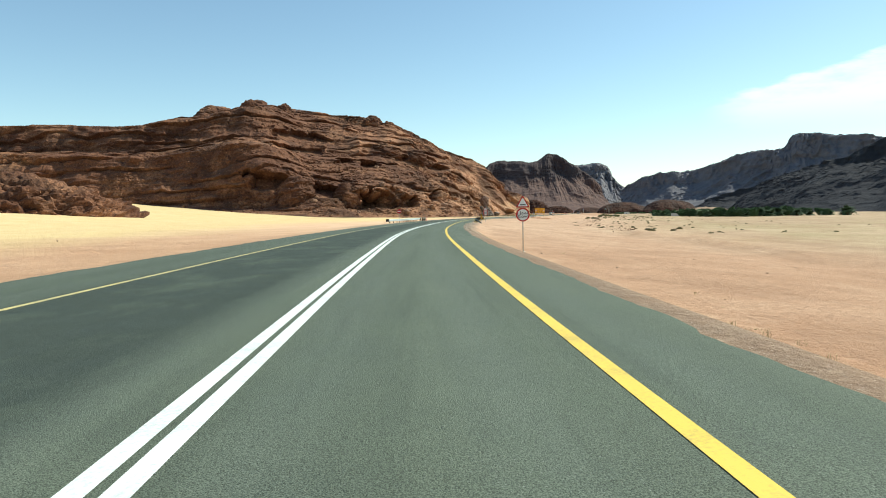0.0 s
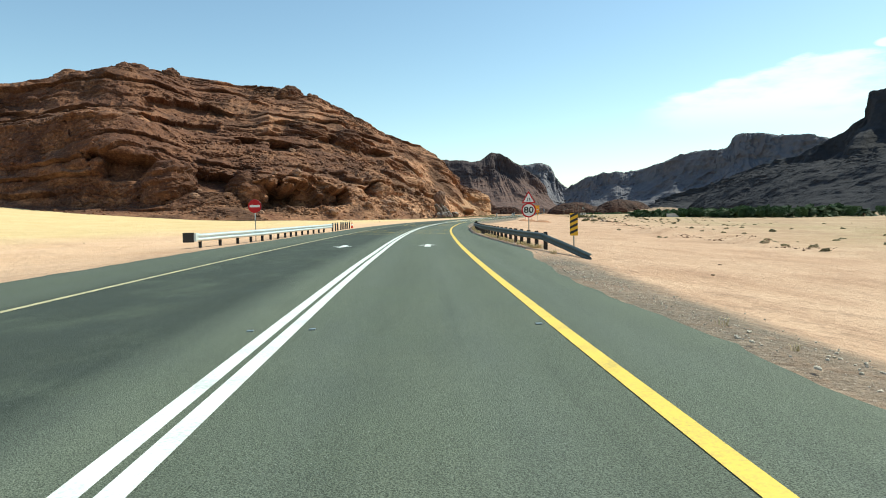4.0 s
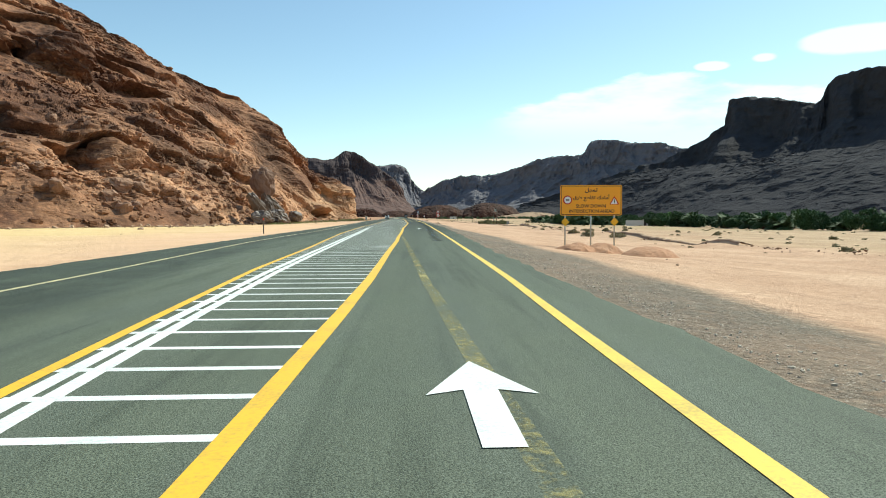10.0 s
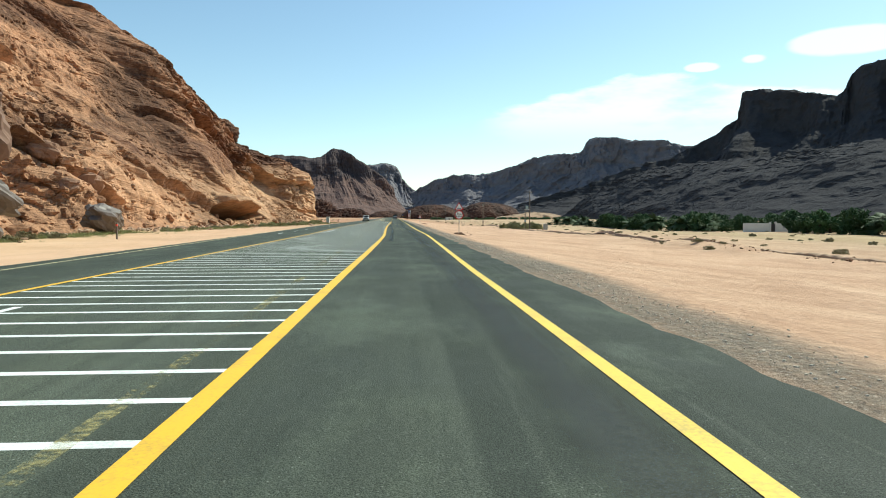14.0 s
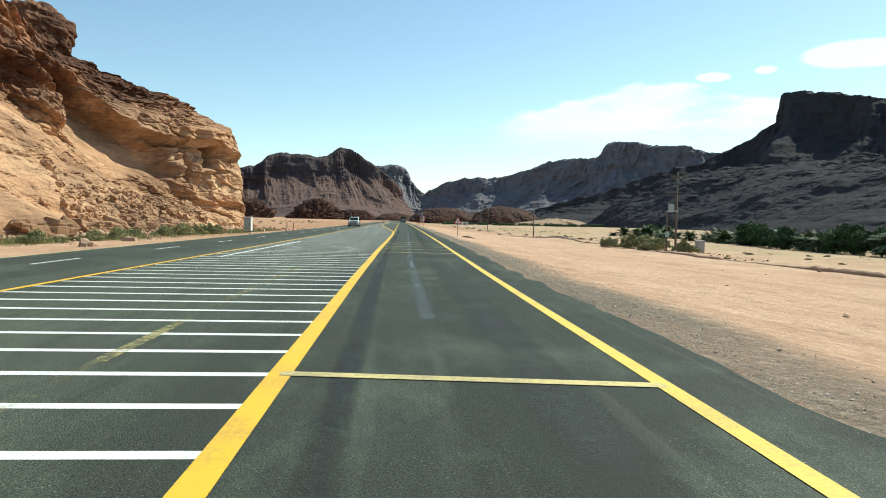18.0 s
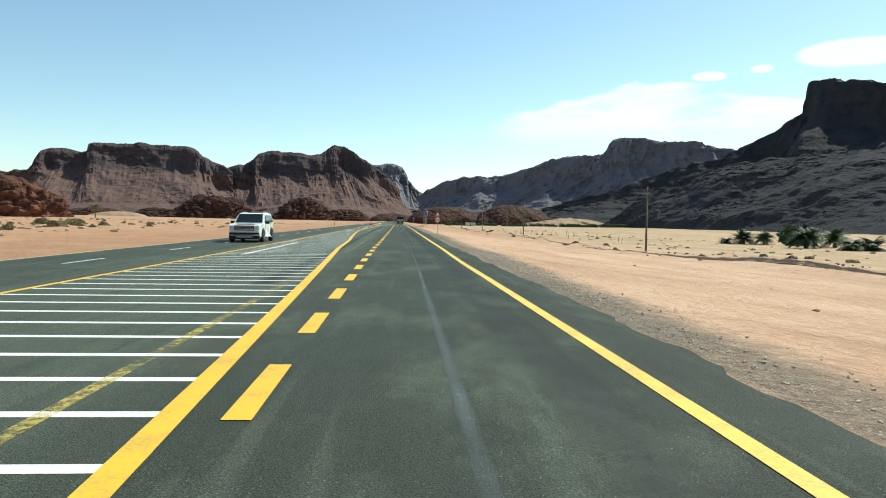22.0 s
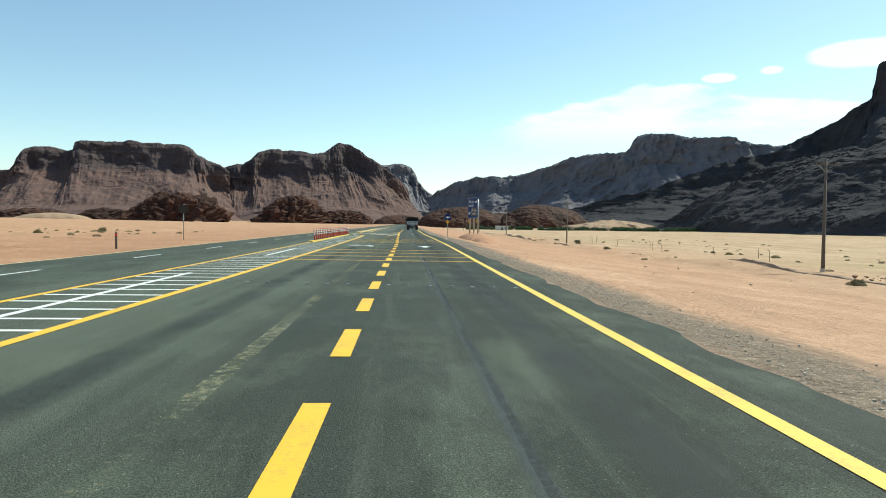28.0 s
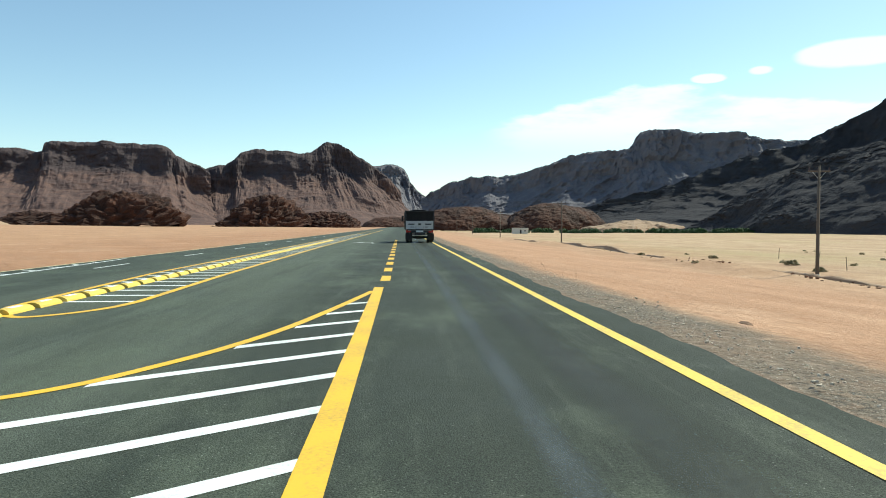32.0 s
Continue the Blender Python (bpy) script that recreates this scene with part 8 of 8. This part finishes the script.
for sx in (-1, 1):
    window("front_window", suv, [(sx * 0.94, 0.92, 1.24), (sx * 0.94, -0.28, 1.24), (sx * 0.835, -0.28, 1.72), (sx * 0.845, 0.42, 1.70)], 0.02)
    window("rear_window", suv, [(sx * 0.94, -0.40, 1.24), (sx * 0.94, -1.35, 1.24), (sx * 0.835, -1.35, 1.72), (sx * 0.835, -0.40, 1.72)], 0.02)
    window("quarter_window", suv, [(sx * 0.94, -1.47, 1.24), (sx * 0.93, -2.25, 1.26), (sx * 0.84, -2.08, 1.68), (sx * 0.835, -1.47, 1.72)], 0.02)
    part("side_sill", box(sx * 0.86 if sx > 0 else -1.08, 1.08 if sx > 0 else -0.86, -1.1, 1.0, 0.28, 0.36, 0.02), CHROME, suv)
    m = part("mirror", box(sx * 1.0 - 0.13, sx * 1.0 + 0.13, 0.72, 0.86, 1.16, 1.34, 0.04), SIGN_BLACK, suv, at=pose(sx * 0.1, 0, 0))
    part("handle", box(sx * 1.005 - 0.02, sx * 1.005 + 0.02, -0.2, 0.0, 1.0, 1.04, 0.01), CHROME, suv)
    part("handle", box(sx * 1.005 - 0.02, sx * 1.005 + 0.02, -1.3, -1.1, 1.0, 1.04, 0.01), CHROME, suv)
    h = part("headlight", box(sx * 0.74 - 0.16, sx * 0.74 + 0.16, 2.28, 2.605, 0.80, 1.05, 0.04), LAMP_CLEAR, suv)
    part("fog_lamp", box(sx * 0.76 - 0.15, sx * 0.76 + 0.15, 2.4, 2.61, 0.50, 0.62, 0.03), SIGN_BLACK, suv)
    for y in (1.02, -0.34, -1.40):
        part("door_seam", box(sx * 1.001 - 0.003, sx * 1.001 + 0.003, y - 0.006, y + 0.006, 0.48, 1.17), SIGN_BLACK, suv)
    part("tail_light", box(sx * 0.79 - 0.08, sx * 0.79 + 0.08, -2.63, -2.45, 0.85, 1.15, 0.03), LAMP_RED, suv)
    part("roof_rail", box(sx * 0.66 - 0.025, sx * 0.66 + 0.025, -1.8, 0.0, 1.87, 1.92, 0.01), GALV, suv)
    for y in (1.62, -1.52):
        part("wheel_arch", lathe([(0.47, -0.04), (0.47, 0.04)], 28, "x"), SIGN_BLACK, suv, at=pose(sx * 0.975, y, 0.42))
        wheel(suv, sx * 0.93, y, 0.40, 0.26, CHROME, sx)
gr = part("grille", box(-0.60, 0.60, 2.40, 2.615, 0.74, 1.05, 0.03), SIGN_BLACK, suv)
for z in (0.80, 0.88, 0.96):
    part("bar", box(-0.54, 0.54, 2.6, 2.632, z, z + 0.02, 0.004), CHROME, gr)
part("air_intake", box(-0.62, 0.62, 2.42, 2.612, 0.48, 0.62, 0.03), SIGN_BLACK, suv)
part("number_plate", box(-0.26, 0.26, 2.613, 2.628, 0.62, 0.73, 0.004), SIGN_WHITE, suv)
# foot of the bumper, made dark for the shade low on it
part("lower_valance", box(-0.93, 0.93, 2.1, 2.54, 0.20, 0.42, 0.05), RUBBER, suv)
part("underbody", box(-0.80, 0.80, -2.45, 2.2, 0.24, 0.37, 0.02), RUBBER, suv)
part("rear_bumper", box(-0.95, 0.95, -2.66, -2.4, 0.38, 0.62, 0.05), CAR_WHITE, suv)
part("skid_plate", box(-0.5, 0.5, 2.3, 2.56, 0.30, 0.38, 0.02), GALV, suv)
part("number_plate", box(-0.26, 0.26, 2.615, 2.63, 0.63, 0.74, 0.004), SIGN_WHITE, suv)
part("bonnet_crease", box(-0.55, 0.55, 1.25, 2.2, 1.13, 1.175, 0.03), CAR_WHITE, suv)

truck = thing("dump_truck", "black and white dump truck with a tarpaulin over its load", "truck", standing(847.0, 1.75, 0.0) @ Matrix.Diagonal((1.06, 1, 1.13, 1)))
part("chassis", box(-0.45, 0.45, -1.0, 5.4, 0.62, 0.84, 0.02), TRUCK_BLACK, truck)
tg = part("tailgate", box(-1.2, 1.2, -0.06, 0.04, 1.08, 1.72, 0.015), TRUCK_WHITE, truck)
for x0, x1, z0, z1 in ((-0.95, -0.42, 1.42, 1.52), (-0.12, 0.12, 1.40, 1.54), (0.36, 0.98, 1.42, 1.52), (-0.8, -0.3, 1.22, 1.27), (0.3, 0.7, 1.22, 1.27)):
    part("lettering_bar", box(x0, x1, -0.068, -0.0605, z0, z1), SIGN_BLACK, tg)
for x in (-1.12, -0.4, 0.4, 1.12):
    part("rib", box(x - 0.04, x + 0.04, -0.10, -0.06, 1.06, 1.74, 0.008), TRUCK_WHITE, tg)
for sx in (-1, 1):
    part("side_board", box(sx * 1.2 - 0.04, sx * 1.2 + 0.04, 0.0, 4.0, 1.06, 2.42, 0.02), TRUCK_BLACK, truck)
    part("corner_post", box(sx * 1.18 - 0.06, sx * 1.18 + 0.06, -0.1, 0.04, 1.04, 2.55, 0.02), TRUCK_BLACK, truck)
    for y in (0.9, 1.8, 2.7, 3.6):
        part("side_rib", box(sx * 1.25 - 0.03, sx * 1.25 + 0.03, y - 0.05, y + 0.05, 1.06, 2.42, 0.01), TRUCK_BLACK, truck)
    part("mud_flap", box(sx * 0.92 - 0.28, sx * 0.92 + 0.28, -0.18, -0.16, 0.22, 0.75, 0.004), RUBBER, truck)
    part("tail_lamp", box(sx * 0.95 - 0.2, sx * 0.95 + 0.2, -0.2, -0.13, 0.82, 0.94, 0.01), LAMP_RED, truck)
    part("reflector", box(sx * 1.08 - 0.08, sx * 1.08 + 0.08, -0.2, -0.13, 0.96, 1.03, 0.01), LAMP_RED, truck)
    part("mirror", box(sx * 1.42 - 0.09, sx * 1.42 + 0.09, 5.3, 5.4, 1.75, 2.2, 0.02), TRUCK_BLACK, truck)
    part("mirror_arm", box(min(sx * 1.1, sx * 1.4), max(sx * 1.1, sx * 1.4), 5.33, 5.37, 2.1, 2.14, 0.005), TRUCK_BLACK, truck)
    for x in (0.74, 1.02):
        wheel(truck, sx * x, 0.65, 0.46, 0.25, GALV, sx)
    wheel(truck, sx * 1.0, 4.7, 0.46, 0.26, GALV, sx)
part("bed", box(-1.18, 1.18, 0.02, 4.0, 1.0, 1.10, 0.02), TRUCK_BLACK, truck)
part("headboard", box(-1.2, 1.2, 3.94, 4.02, 1.1, 2.55, 0.02), TRUCK_BLACK, truck)
part("upper_gate", box(-1.14, 1.14, -0.05, 0.02, 1.74, 2.46, 0.02), TARP, truck)
tz = []
for j in range(13):
    for i in range(9):
        u, w = i / 8, j / 12
        tz.append((-1.22 + 2.44 * u, -0.1 + 4.15 * w, 2.44 + 0.16 * math.sin(math.pi * u) + 0.03 * math.sin(17 * w + 5 * u)))
part("tarpaulin", (tz + [(x, y, z - 0.05) for x, y, z in tz], [(j * 9 + i, j * 9 + i + 1, (j + 1) * 9 + i + 1, (j + 1) * 9 + i) for j in range(12) for i in range(8)]
     + [(i, i + 1, 117 + i + 1, 117 + i) for i in range(8)]), TARP, truck)
part("top_rail", box(-1.22, 1.22, -0.12, -0.06, 2.46, 2.53, 0.01), TRUCK_BLACK, truck)
bpr = part("rear_bumper", box(-1.15, 1.15, -0.14, -0.04, 0.50, 0.66, 0.02), TRUCK_BLACK, truck)
part("white_stripe", box(-0.72, 0.72, -0.152, -0.1405, 0.53, 0.63, 0.003), SIGN_WHITE, bpr)
part("number_plate", box(-0.3, 0.3, -0.16, -0.14, 0.84, 0.97, 0.004), SIGN_WHITE, truck)
part("tail_bar", box(-1.15, 1.15, -0.13, -0.03, 0.80, 0.98, 0.02), TRUCK_BLACK, truck)
part("cab", hull([(4.2, 0.75), (4.15, 2.3), (4.3, 2.42), (5.6, 2.40), (5.95, 1.6), (6.0, 0.8), (5.9, 0.6), (4.3, 0.6)], 1.1), TRUCK_WHITE, truck)
part("rear_axle", lathe([(0.09, -0.7), (0.16, -0.2), (0.16, 0.2), (0.09, 0.7)], 12, "x"), TRUCK_BLACK, truck, at=pose(0, 0.65, 0.46))

# a lone acacia left of the road, and its shade
ac = thing("acacia_tree", "small thorny acacia on the sand", "tree", pose(47, 848, float(land(47, 848))) @ Matrix.Diagonal((1.8, 1.8, 1.8, 1)))
part("trunk", joined(lathe([(0.14, -0.2), (0.10, 0.7), (0.07, 1.4)], 8), ([(0.05, 0, 1.2), (-0.05, 0, 1.2), (1.0, 0.3, 2.1), (0, 0.05, 1.25), (0, -0.05, 1.25), (-1.0, -0.4, 2.2)], [(0, 1, 2), (3, 4, 5)])), BARK, ac)
part("crown", clump_mesh("crown", SHRUB_LEAF, 99, 1.7, 0.9, 1500, 0.2, -1), SHRUB_LEAF, ac, at=pose(0, 0, 2.2))
